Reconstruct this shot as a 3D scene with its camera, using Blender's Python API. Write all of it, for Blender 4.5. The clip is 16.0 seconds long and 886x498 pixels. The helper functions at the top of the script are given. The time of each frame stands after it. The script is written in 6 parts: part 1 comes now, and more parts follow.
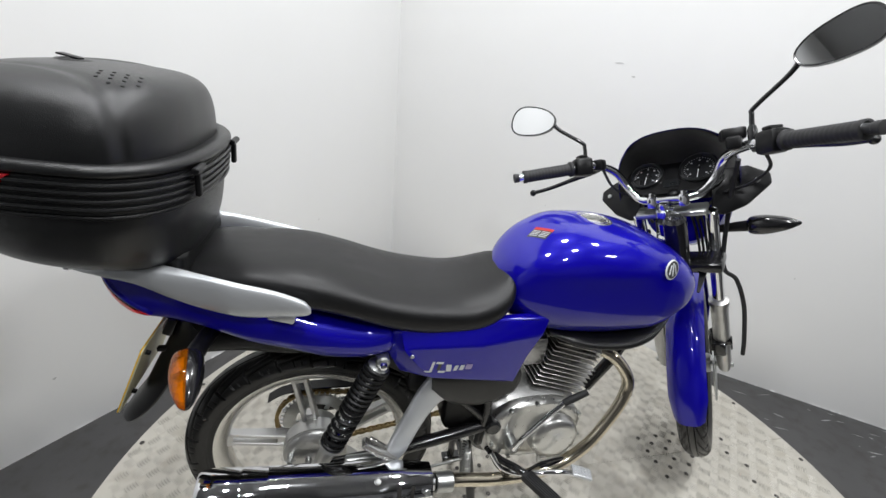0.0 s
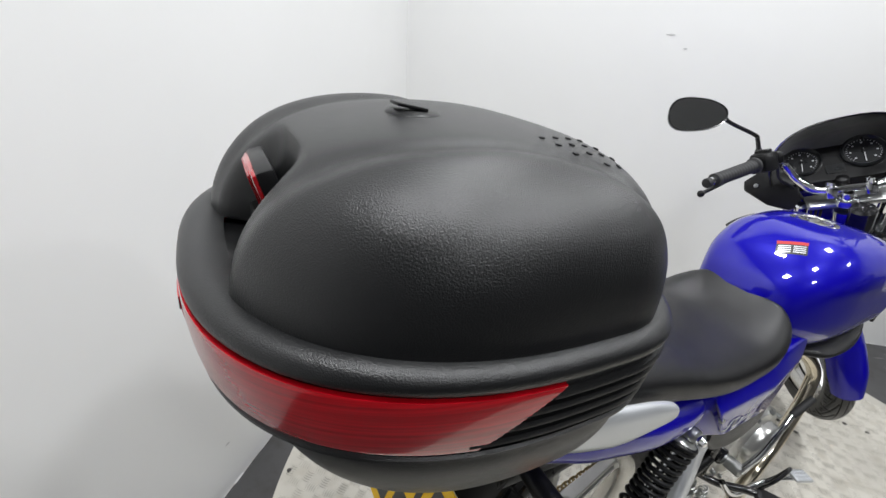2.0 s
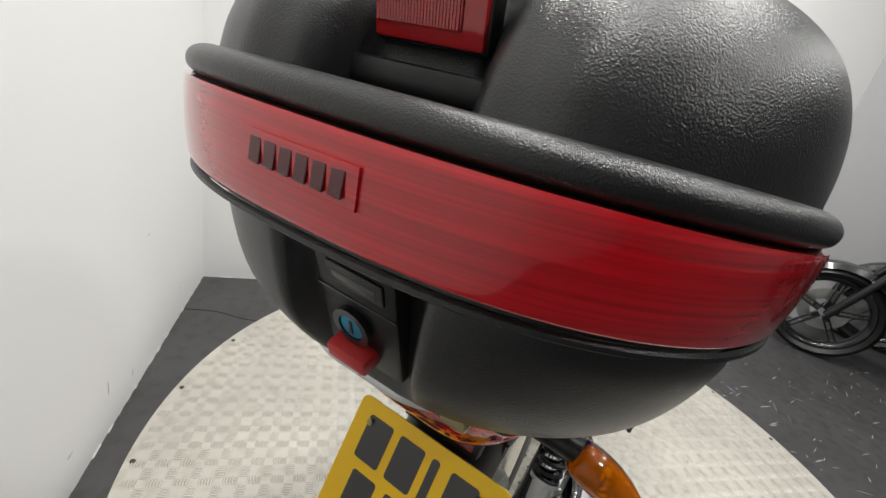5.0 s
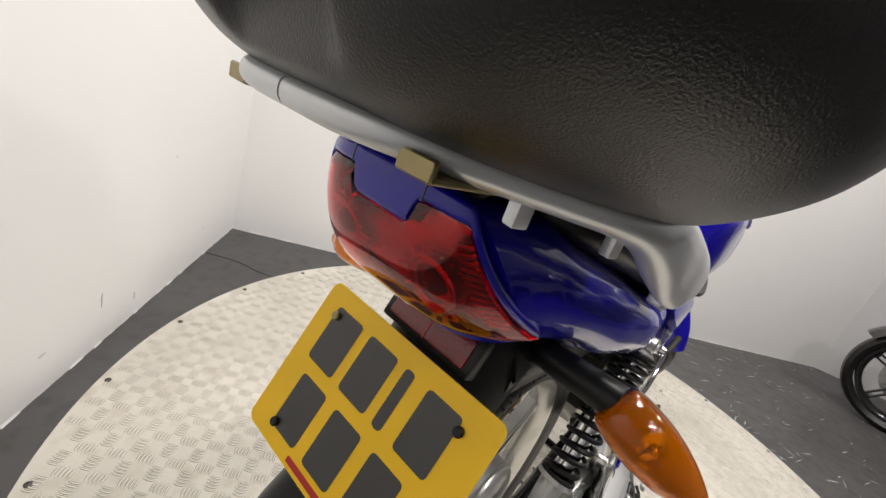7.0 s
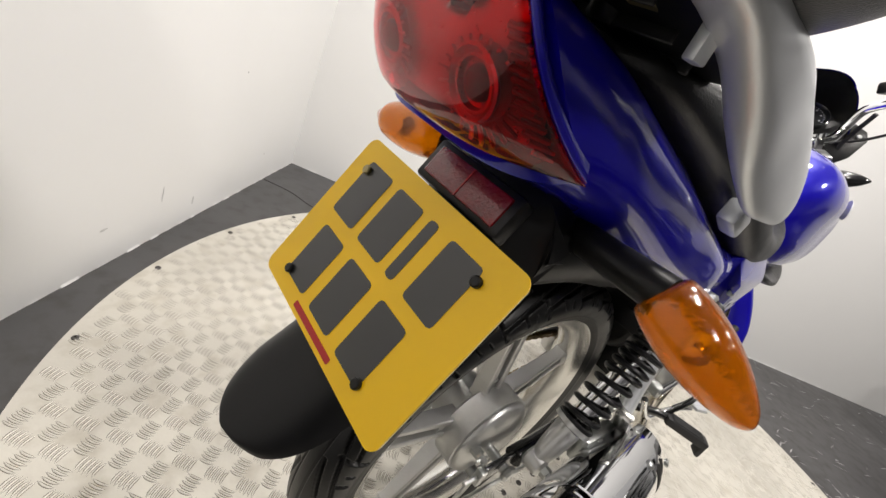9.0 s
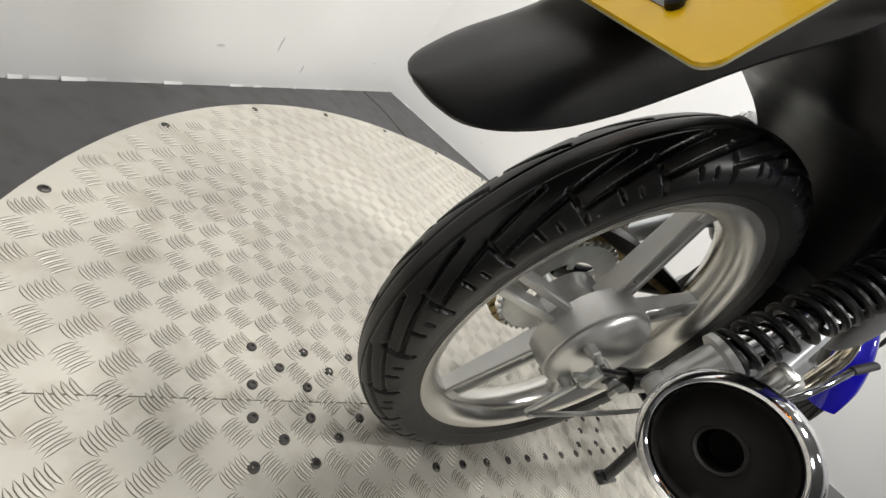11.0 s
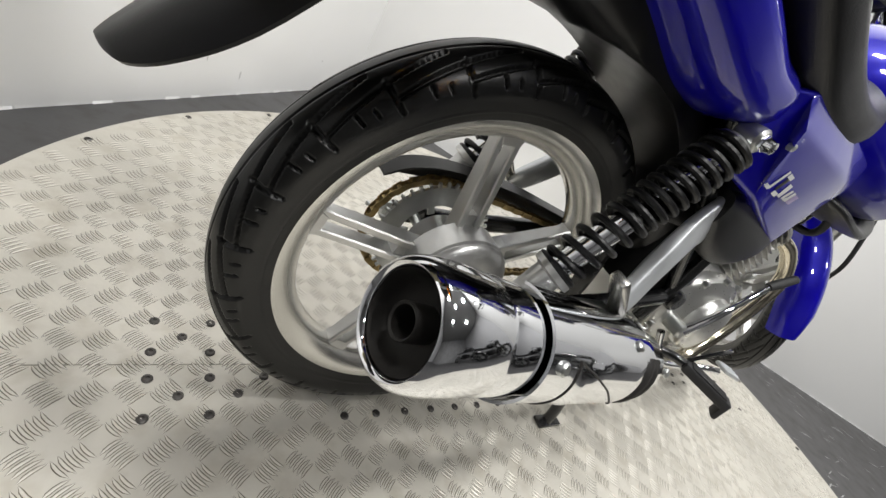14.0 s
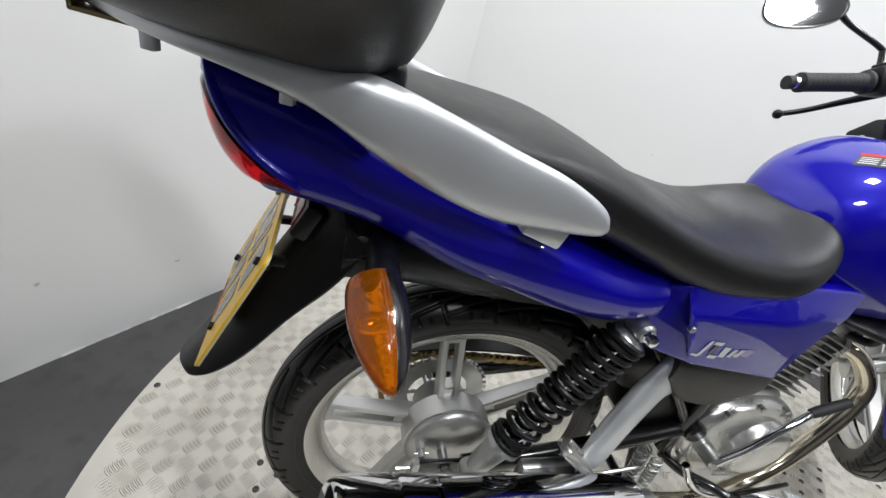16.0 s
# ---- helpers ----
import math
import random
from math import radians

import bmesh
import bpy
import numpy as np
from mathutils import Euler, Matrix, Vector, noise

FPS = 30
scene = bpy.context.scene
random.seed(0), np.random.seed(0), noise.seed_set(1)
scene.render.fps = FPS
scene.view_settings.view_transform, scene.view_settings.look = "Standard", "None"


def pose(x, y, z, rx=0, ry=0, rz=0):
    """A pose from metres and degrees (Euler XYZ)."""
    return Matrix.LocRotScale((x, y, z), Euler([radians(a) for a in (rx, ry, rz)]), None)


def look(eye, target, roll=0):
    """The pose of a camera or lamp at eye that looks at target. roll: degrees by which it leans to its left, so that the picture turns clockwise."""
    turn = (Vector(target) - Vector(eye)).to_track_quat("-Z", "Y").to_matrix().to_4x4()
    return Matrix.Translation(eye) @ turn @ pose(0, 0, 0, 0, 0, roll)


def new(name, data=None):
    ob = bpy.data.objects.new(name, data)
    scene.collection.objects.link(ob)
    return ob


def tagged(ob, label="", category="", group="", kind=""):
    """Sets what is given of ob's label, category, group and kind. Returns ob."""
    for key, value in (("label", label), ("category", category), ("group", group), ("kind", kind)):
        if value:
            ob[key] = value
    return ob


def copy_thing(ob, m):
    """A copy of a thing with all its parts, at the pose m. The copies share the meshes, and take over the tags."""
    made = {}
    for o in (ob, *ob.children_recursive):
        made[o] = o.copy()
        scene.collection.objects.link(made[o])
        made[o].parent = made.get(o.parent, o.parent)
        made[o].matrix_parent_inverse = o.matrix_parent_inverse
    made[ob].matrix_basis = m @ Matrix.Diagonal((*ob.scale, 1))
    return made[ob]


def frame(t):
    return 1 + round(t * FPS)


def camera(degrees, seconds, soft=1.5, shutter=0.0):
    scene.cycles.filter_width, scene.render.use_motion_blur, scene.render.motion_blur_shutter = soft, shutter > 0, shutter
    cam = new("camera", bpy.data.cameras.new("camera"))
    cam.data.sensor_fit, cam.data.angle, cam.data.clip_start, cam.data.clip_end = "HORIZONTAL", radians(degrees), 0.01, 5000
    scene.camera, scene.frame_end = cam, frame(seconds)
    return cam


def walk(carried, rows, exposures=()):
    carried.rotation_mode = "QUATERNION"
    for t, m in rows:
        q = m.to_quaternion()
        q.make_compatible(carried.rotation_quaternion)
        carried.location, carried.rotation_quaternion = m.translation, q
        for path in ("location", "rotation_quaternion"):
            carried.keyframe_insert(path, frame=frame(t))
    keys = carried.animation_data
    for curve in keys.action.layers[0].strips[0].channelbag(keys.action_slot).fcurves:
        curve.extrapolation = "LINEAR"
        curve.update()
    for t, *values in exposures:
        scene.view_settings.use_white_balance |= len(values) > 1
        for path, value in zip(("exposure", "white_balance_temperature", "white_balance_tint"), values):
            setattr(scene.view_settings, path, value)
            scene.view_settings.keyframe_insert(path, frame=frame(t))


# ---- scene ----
cam = camera(93.4, 16.0)
PATH = [
    (0, (0.102, -0.862, 1.259), (0.545, 0.91, 0.443), 5.4),
    (0.5, (-0.102, -0.769, 1.286), (0.463, 0.956, 0.446), 5.4),
    (1, (-0.267, -0.684, 1.285), (0.385, 1.003, 0.431), 5.0),
    (1.5, (-0.397, -0.53, 1.281), (0.346, 1.107, 0.405), 4.3),
    (2, (-0.487, -0.374, 1.276), (0.373, 1.179, 0.357), 3.5),
    (2.5, (-0.582, -0.266, 1.265), (0.552, 1.075, 0.307), 4.4),
    (3, (-0.649, -0.146, 1.245), (0.76, 0.886, 0.27), 5.3),
    (3.5, (-0.677, -0.106, 1.23), (0.878, 0.717, 0.279), 7.4),
    (4, (-0.688, -0.107, 1.203), (0.935, 0.657, 0.317), 9.3),
    (4.5, (-0.68, -0.128, 1.166), (0.972, 0.682, 0.381), 10.9),
    (5, (-0.66, -0.163, 1.126), (0.983, 0.711, 0.393), 13.1),
    (5.2, (-0.655, -0.176, 1.107), (0.975, 0.732, 0.387), 14.1),
    (7.3, (-0.547, -0.194, 0.896), (0.992, 0.89, 0.221), 20.4),
    (7.5, (-0.558, -0.182, 0.877), (0.975, 0.914, 0.209), 20.9),
    (8, (-0.557, -0.166, 0.857), (0.95, 0.957, 0.174), 22.5),
    (8.5, (-0.547, -0.19, 0.849), (0.906, 0.965, 0.104), 24.3),
    (9, (-0.521, -0.24, 0.82), (0.867, 0.936, -0.011), 26.6),
    (9.5, (-0.512, -0.283, 0.788), (0.803, 0.909, -0.133), 30.0),
    (10, (-0.529, -0.279, 0.676), (0.758, 0.938, -0.254), 36.6),
    (10.2, (-0.534, -0.263, 0.611), (0.75, 0.978, -0.29), 39.5),
    (12.3, (-0.473, -0.256, 0.486), (0.794, 1.042, -0.356), 43.8),
    (12.5, (-0.456, -0.281, 0.5), (0.795, 1.016, -0.368), 42.4),
    (13, (-0.42, -0.321, 0.523), (0.819, 0.966, -0.376), 39.7),
    (13.5, (-0.394, -0.359, 0.56), (0.829, 0.928, -0.361), 37.2),
    (14, (-0.359, -0.407, 0.621), (0.822, 0.902, -0.324), 34.4),
    (14.5, (-0.325, -0.447, 0.728), (0.764, 0.914, -0.253), 30.7),
    (15, (-0.323, -0.48, 0.842), (0.619, 0.966, -0.168), 25.9),
    (15.5, (-0.267, -0.479, 0.913), (0.476, 1.081, -0.094), 20.2),
    (16, (-0.238, -0.48, 0.957), (0.334, 1.164, -0.027), 15.7),
]
EXPOSURES = [(0, -0.35, 6500, 10), (1.5, -0.35, 6450, 10), (3, -0.31, 6550, 10), (4, -0.27, 6600, 10), (5, -0.27, 6800, 10), (7.5, 0.00, 7150, 14), (8.5, 0.05, 7150, 14), (10, 0.03, 7000, 10), (12.5, 0.10, 6800, 10), (13.5, 0.07, 6800, 10), (15, -0.15, 6600, 10), (16, -0.20, 6450, 10)]
walk(cam, [(t, look(e, g, r)) for t, e, g, r in PATH], EXPOSURES)
from mathutils.bvhtree import BVHTree

# ---- world and lamps ----
world = bpy.data.worlds.new("world")
scene.world = world
world.use_nodes = True
world.node_tree.nodes["Background"].inputs[0].default_value = (0.62, 0.66, 0.72, 1)
world.node_tree.nodes["Background"].inputs[1].default_value = 0.02


def panel_lamp(x, y, z, sx, sy, power):
    data = bpy.data.lights.new("ceiling_panel_light", "AREA")
    data.shape, data.size, data.size_y, data.energy = "RECTANGLE", sx, sy, power
    data.color = (0.97, 0.985, 1.0)
    ob = new("ceiling_panel_light", data)
    ob.matrix_world = Matrix.Translation((x, y, z))
    return ob


CEILING = 3.0
LAMPS = [(-0.55, -0.30), (0.45, 0.50), (0.55, -0.85), (1.65, -0.25), (0.0, -2.0), (2.3, -1.9)]
for lx, ly in LAMPS:
    panel_lamp(lx, ly, CEILING - 0.07, 0.24, 0.24, 27.5)


# ---- materials ----
def material(name, color, rough=0.5, metal=0.0, coat=0.0, grain=0.0, grain_scale=400.0, mottled=0.06, mottle_scale=6.0,
             transmission=0.0, ior=1.45, rough_var=0.08, flake=0.0, specular=0.5, coat_rough=0.05, dirt=0.0):
    """A principled surface with mottling at two scales, and fine relief."""
    m = bpy.data.materials.new(name)
    m.use_nodes = True
    t = m.node_tree
    p = t.nodes["Principled BSDF"]
    p.inputs["Metallic"].default_value = metal
    p.inputs["Roughness"].default_value = rough
    p.inputs["Coat Weight"].default_value = coat
    p.inputs["Coat Roughness"].default_value = coat_rough
    p.inputs["Transmission Weight"].default_value = transmission
    p.inputs["IOR"].default_value = ior
    p.inputs["Specular IOR Level"].default_value = specular
    tc = t.nodes.new("ShaderNodeTexCoord")
    n1 = t.nodes.new("ShaderNodeTexNoise")
    n1.inputs["Scale"].default_value = mottle_scale
    n1.inputs["Detail"].default_value = 5
    t.links.new(tc.outputs["Object"], n1.inputs["Vector"])
    mix = t.nodes.new("ShaderNodeMix")
    mix.data_type = "RGBA"
    lo = [max(0, c * (1 - 1.6 * mottled)) for c in color]
    hi = [min(1, c * (1 + 1.6 * mottled)) for c in color]
    mix.inputs[6].default_value = (*lo, 1)
    mix.inputs[7].default_value = (*hi, 1)
    t.links.new(n1.outputs["Fac"], mix.inputs[0])
    t.links.new(mix.outputs[2], p.inputs["Base Color"])
    n2 = t.nodes.new("ShaderNodeTexNoise")
    n2.inputs["Scale"].default_value = mottle_scale * 7
    n2.inputs["Detail"].default_value = 4
    t.links.new(tc.outputs["Object"], n2.inputs["Vector"])
    mr = t.nodes.new("ShaderNodeMapRange")
    mr.inputs["To Min"].default_value = max(0.0, rough - rough_var)
    mr.inputs["To Max"].default_value = min(1.0, rough + rough_var)
    t.links.new(n2.outputs["Fac"], mr.inputs["Value"])
    if dirt:
        spots = t.nodes.new("ShaderNodeMapRange")
        spots.inputs["From Min"].default_value = 0.50
        spots.inputs["From Max"].default_value = 0.72
        spots.inputs["To Max"].default_value = dirt
        t.links.new(n2.outputs["Fac"], spots.inputs["Value"])
        grime = t.nodes.new("ShaderNodeMix")
        grime.data_type = "RGBA"
        grime.inputs[7].default_value = (color[0] * 0.55, color[1] * 0.50, color[2] * 0.42, 1)
        t.links.new(spots.outputs["Result"], grime.inputs[0])
        t.links.new(mix.outputs[2], grime.inputs[6])
        t.links.new(grime.outputs[2], p.inputs["Base Color"])
    t.links.new(mr.outputs["Result"], p.inputs["Roughness"])
    if grain:
        n3 = t.nodes.new("ShaderNodeTexNoise")
        n3.inputs["Scale"].default_value = grain_scale
        n3.inputs["Detail"].default_value = 2
        t.links.new(tc.outputs["Object"], n3.inputs["Vector"])
        b = t.nodes.new("ShaderNodeBump")
        b.inputs["Strength"].default_value = grain
        b.inputs["Distance"].default_value = 0.001
        t.links.new(n3.outputs["Fac"], b.inputs["Height"])
        t.links.new(b.outputs["Normal"], p.inputs["Normal"])
    return m


M_BLUE = material("blue_metallic_paint", (0.004, 0.0014, 0.32), 0.34, 0.12, coat=1.0, mottled=0.03, rough_var=0.03, coat_rough=0.012, specular=0.1)
M_SILVER = material("silver_paint", (0.62, 0.64, 0.66), 0.36, 0.55, coat=0.2, mottled=0.03)
M_CHROME = material("chrome", (0.80, 0.81, 0.83), 0.06, 1.0, mottled=0.02, rough_var=0.03)
M_ALU = material("cast_aluminium", (0.56, 0.56, 0.55), 0.36, 0.9, grain=0.25, grain_scale=260, mottled=0.10, mottle_scale=14)
M_ALU2 = material("brushed_aluminium", (0.66, 0.65, 0.62), 0.25, 0.95, mottled=0.03, mottle_scale=8, rough_var=0.04)
M_STEEL = material("zinc_steel", (0.50, 0.51, 0.50), 0.33, 0.95, mottled=0.15, mottle_scale=40)
M_BLACKPL = material("black_textured_plastic", (0.0065, 0.0068, 0.0073), 0.345, grain=0.42, grain_scale=900, mottled=0.10, specular=0.70, rough_var=0.015)
M_BLACKSM = material("smooth_black_plastic", (0.0050, 0.0050, 0.0055), 0.38, grain=0.06, mottled=0.10, specular=0.38)
M_GLOSSBLK = material("gloss_black_paint", (0.010, 0.010, 0.011), 0.22, coat=0.5, mottled=0.08)
M_RUBBER = material("tyre_rubber", (0.0060, 0.0060, 0.0060), 0.34, grain=0.10, grain_scale=300, mottled=0.22, mottle_scale=9)
M_GRIPR = material("grip_rubber", (0.022, 0.022, 0.023), 0.62, grain=0.2, grain_scale=300, mottled=0.12)
M_VINYL = material("seat_vinyl", (0.0085, 0.0085, 0.0090), 0.38, grain=0.35, grain_scale=700, mottled=0.08, specular=0.45)
M_RED = material("red_lens", (0.50, 0.006, 0.012), 0.16, coat=0.8, transmission=0.25, mottled=0.10, mottle_scale=30)
M_TAILLENS = material("clear_red_lens", (0.82, 0.004, 0.012), 0.03, coat=0.35, ior=1.40, transmission=1.0, mottled=0.0, rough_var=0.0)
M_REDBAND = material("red_reflector_band", (0.50, 0.004, 0.011), 0.17, coat=0.9, coat_rough=0.03, mottled=0.22, mottle_scale=14)
M_REFLRED = material("dark_red_reflector", (0.17, 0.004, 0.008), 0.22, coat=0.7, grain=0.8, grain_scale=330, mottled=0.25, mottle_scale=60)
M_AMBER = material("amber_lens", (0.98, 0.24, 0.003), 0.05, coat=0.5, grain=0.9, grain_scale=170, ior=1.32, transmission=0.78, mottled=0.08, mottle_scale=40)
M_REFLECT = material("silvered_reflector", (0.62, 0.50, 0.50), 0.30, 0.95, mottled=0.05, mottle_scale=40)
M_YELLOW = material("yellow_reflective_plate", (0.90, 0.54, 0.001), 0.45, coat=0.25, coat_rough=0.10, mottled=0.03)
M_PLATEBACK = material("plate_back_acrylic", (0.62, 0.57, 0.38), 0.35, mottled=0.08, mottle_scale=30)
M_INK = material("black_print", (0.016, 0.016, 0.015), 0.40, coat=0.8, coat_rough=0.12, mottled=0.03)
M_LOGO = material("dark_red_print", (0.07, 0.003, 0.006), 0.3, coat=0.4, mottled=0.03)
M_LAV = material("pale_violet_print", (0.45, 0.38, 0.62), 0.4, mottled=0.02)
M_WHITE = material("white_print", (0.75, 0.76, 0.78), 0.4, mottled=0.02)
M_REDINK = material("red_print", (0.45, 0.02, 0.02), 0.45, mottled=0.03)
M_WALL = material("white_wall_paint", (0.80, 0.80, 0.79), 0.55, grain=0.10, grain_scale=60, mottled=0.025, mottle_scale=1.6)
M_GREYWALL = material("grey_white_wall_paint", (0.50, 0.50, 0.51), 0.6, grain=0.10, grain_scale=60, mottled=0.05, mottle_scale=1.6)
M_DARKWALL = material("dark_workshop_wall", (0.24, 0.24, 0.245), 0.7, mottled=0.2, mottle_scale=2)
M_BAR = material("worn_tread_bar", (0.66, 0.635, 0.575), 0.46, 0.40, dirt=0.25, mottled=0.14, mottle_scale=6)
M_BAR_RIM = material("dark_bar_rim", (0.13, 0.115, 0.085), 0.75, 0.1, mottled=0.45, mottle_scale=9)
M_FLOOR = material("grey_floor_paint", (0.064, 0.063, 0.064), 0.42, dirt=0.5, grain=0.15, grain_scale=90, mottled=0.22, mottle_scale=3)
M_PLATE = material("aluminium_tread_plate", (0.60, 0.575, 0.515), 0.50, 0.35, dirt=0.40, mottled=0.22, mottle_scale=2.6, grain=0.25, grain_scale=120)
M_SCREW = material("dark_screw_steel", (0.09, 0.085, 0.08), 0.4, 0.7, mottled=0.3, mottle_scale=60)
M_COVER = material("polished_cast_aluminium", (0.68, 0.68, 0.66), 0.30, 0.92, grain=0.02, grain_scale=260, mottled=0.06, mottle_scale=14)
M_CHAIN = material("gold_chain_steel", (0.30, 0.22, 0.10), 0.36, 0.9, mottled=0.3, mottle_scale=60)
M_DARKHOLE = material("soot_and_shade_dark", (0.03, 0.028, 0.026), 0.6, 0.4, mottled=0.3, mottle_scale=20)
M_MIRROR = material("mirror_glass", (0.62, 0.63, 0.64), 0.03, 1.0, mottled=0.0, rough_var=0.0)
M_DIAL = material("dial_face", (0.012, 0.013, 0.014), 0.3, coat=0.6, mottled=0.05)
M_BRONZE = material("passivated_steel", (0.30, 0.25, 0.13), 0.35, 0.9, mottled=0.2, mottle_scale=30)
M_CYAN = material("blue_anodised_key_barrel", (0.02, 0.28, 0.46), 0.3, 0.6, mottled=0.05)
M_CEIL = material("ceiling_paint", (0.22, 0.22, 0.22), 0.8, mottled=0.05)
M_HEADER = material("heat_stained_chrome", (0.66, 0.60, 0.48), 0.14, 1.0, mottled=0.18, mottle_scale=12)




def fluted(mat, pitch, low, high):
    """Level flutes moulded into a lens: fine relief, with streaks of lighter and darker colour."""
    t = mat.node_tree
    p = t.nodes["Principled BSDF"]
    tc = t.nodes.new("ShaderNodeTexCoord")
    squeeze = t.nodes.new("ShaderNodeMapping")
    squeeze.inputs["Scale"].default_value = (4, 4, 1 / pitch)
    t.links.new(tc.outputs["Object"], squeeze.inputs["Vector"])
    n = t.nodes.new("ShaderNodeTexNoise")
    n.inputs["Scale"].default_value = 1.0
    n.inputs["Detail"].default_value = 3
    t.links.new(squeeze.outputs["Vector"], n.inputs["Vector"])
    ramp = t.nodes.new("ShaderNodeMapRange")
    ramp.inputs["From Min"].default_value = 0.35
    ramp.inputs["From Max"].default_value = 0.68
    t.links.new(n.outputs["Fac"], ramp.inputs["Value"])
    mix = t.nodes.new("ShaderNodeMix")
    mix.data_type = "RGBA"
    mix.inputs[6].default_value = (*low, 1)
    mix.inputs[7].default_value = (*high, 1)
    t.links.new(ramp.outputs["Result"], mix.inputs[0])
    t.links.new(mix.outputs[2], p.inputs["Base Color"])
    b = t.nodes.new("ShaderNodeBump")
    b.inputs["Strength"].default_value = 0.25
    b.inputs["Distance"].default_value = 0.0005
    t.links.new(n.outputs["Fac"], b.inputs["Height"])
    t.links.new(b.outputs["Normal"], p.inputs["Normal"])


fluted(M_REDBAND, 0.0022, (0.36, 0.002, 0.007), (0.62, 0.005, 0.014))


# ---- mesh helpers ----
def finish(name, bm, mat, parent=None, label="", smooth=True, angle=40):
    """Links a bmesh as one mesh object."""
    bmesh.ops.recalc_face_normals(bm, faces=bm.faces)
    me = bpy.data.meshes.new(name)
    if smooth:
        lim = math.radians(angle)
        for f in bm.faces:
            f.smooth = True
        for e in bm.edges:
            if len(e.link_faces) == 2 and e.calc_face_angle(0) > lim:
                e.smooth = False
    bm.to_mesh(me)
    bm.free()
    for one in (mat if isinstance(mat, (list, tuple)) else [mat]):
        me.materials.append(one)
    ob = new(name, me)
    if parent is not None:
        ob.parent = parent
    if label:
        tagged(ob, label)
    return ob


def part(name, bm, mat, parent, label="", **kw):
    return finish(name, bm, mat, parent, label, **kw)


def thing(name, label, category, group="", kind="", at=(0, 0, 0)):
    ob = new(name)
    ob.empty_display_size = 0.1
    ob.location = at
    return tagged(ob, label, category, group, kind)


def spline(points, n):
    """n points along a Catmull-Rom curve through the points (tuples of any length)."""
    P = np.array(points, float)
    if len(P) < 3:
        return [tuple(P[0] + (P[-1] - P[0]) * i / (n - 1)) for i in range(n)]
    Q = np.vstack([2 * P[0] - P[1], P, 2 * P[-1] - P[-2]])
    out = []
    for i in range(n):
        s = i / (n - 1) * (len(P) - 1)
        k = min(int(s), len(P) - 2)
        u = s - k
        a, b, c, d = Q[k], Q[k + 1], Q[k + 2], Q[k + 3]
        out.append(tuple(0.5 * (2 * b + (c - a) * u + (2 * a - 5 * b + 4 * c - d) * u * u + (3 * b - a - 3 * c + d) * u ** 3)))
    return out


def skin(rings, closed=True, cap=True, bm=None):
    """A skin over rings of equal length."""
    bm = bm or bmesh.new()
    vs = [[bm.verts.new(p) for p in r] for r in rings]
    n = len(rings[0])
    for a, b in zip(vs, vs[1:]):
        for i in range(n if closed else n - 1):
            j = (i + 1) % n
            bm.faces.new((a[i], a[j], b[j], b[i]))
    if cap and closed:
        bm.faces.new(vs[0][::-1])
        bm.faces.new(vs[-1])
    return bm


def tube(points, radius, seg=12, smooth_n=0, bm=None, cap=True):
    """A round tube along points; radius may be a list."""
    pts = [Vector(p) for p in (spline(points, smooth_n) if smooth_n else points)]
    rad = radius if isinstance(radius, (list, tuple)) else [radius] * len(pts)
    if len(rad) != len(pts):
        rad = [r[0] for r in spline([(r,) for r in rad], len(pts))]
    up = Vector((0, 0, 1))
    d0 = (pts[1] - pts[0]).normalized()
    if abs(d0.dot(up)) > 0.9:
        up = Vector((0, 1, 0))
    side = d0.cross(up).normalized()
    rings = []
    for i, p in enumerate(pts):
        d = (pts[min(i + 1, len(pts) - 1)] - pts[max(i - 1, 0)]).normalized()
        side = (side - d * side.dot(d)).normalized()
        other = d.cross(side)
        rings.append([p + (side * math.cos(a) + other * math.sin(a)) * rad[i] for a in (2 * math.pi * k / seg for k in range(seg))])
    return skin(rings, bm=bm, cap=cap)


def lathe(profile, center, axis=(0, 1, 0), seg=48, closed_profile=False, bm=None):
    """A turned body: profile of (radius, distance along the axis)."""
    bm = bm or bmesh.new()
    a = Vector(axis).normalized()
    u = a.orthogonal().normalized()
    w = a.cross(u)
    c = Vector(center)
    vs = []
    for r, h in profile:
        if r < 1e-6:
            vs.append([bm.verts.new(c + a * h)])
        else:
            vs.append([bm.verts.new(c + a * h + (u * math.cos(t) + w * math.sin(t)) * r) for t in (2 * math.pi * k / seg for k in range(seg))])
    pairs = list(zip(vs, vs[1:])) + ([(vs[-1], vs[0])] if closed_profile else [])
    for p, q in pairs:
        for i in range(seg):
            j = (i + 1) % seg
            if len(p) == 1 and len(q) == 1:
                continue
            if len(p) == 1:
                bm.faces.new((p[0], q[j], q[i]))
            elif len(q) == 1:
                bm.faces.new((p[i], p[j], q[0]))
            else:
                bm.faces.new((p[i], p[j], q[j], q[i]))
    return bm


def rod(a, b, r, seg=16, chamfer=0.12, bm=None):
    """A cylinder from a to b with chamfered rims."""
    a, b = Vector(a), Vector(b)
    d = (b - a)
    L = d.length
    c = min(r * chamfer * 2, L * 0.3)
    return lathe([(0, 0), (r - c, 0), (r, c), (r, L - c), (r - c, L), (0, L)], a, d, seg, bm=bm)


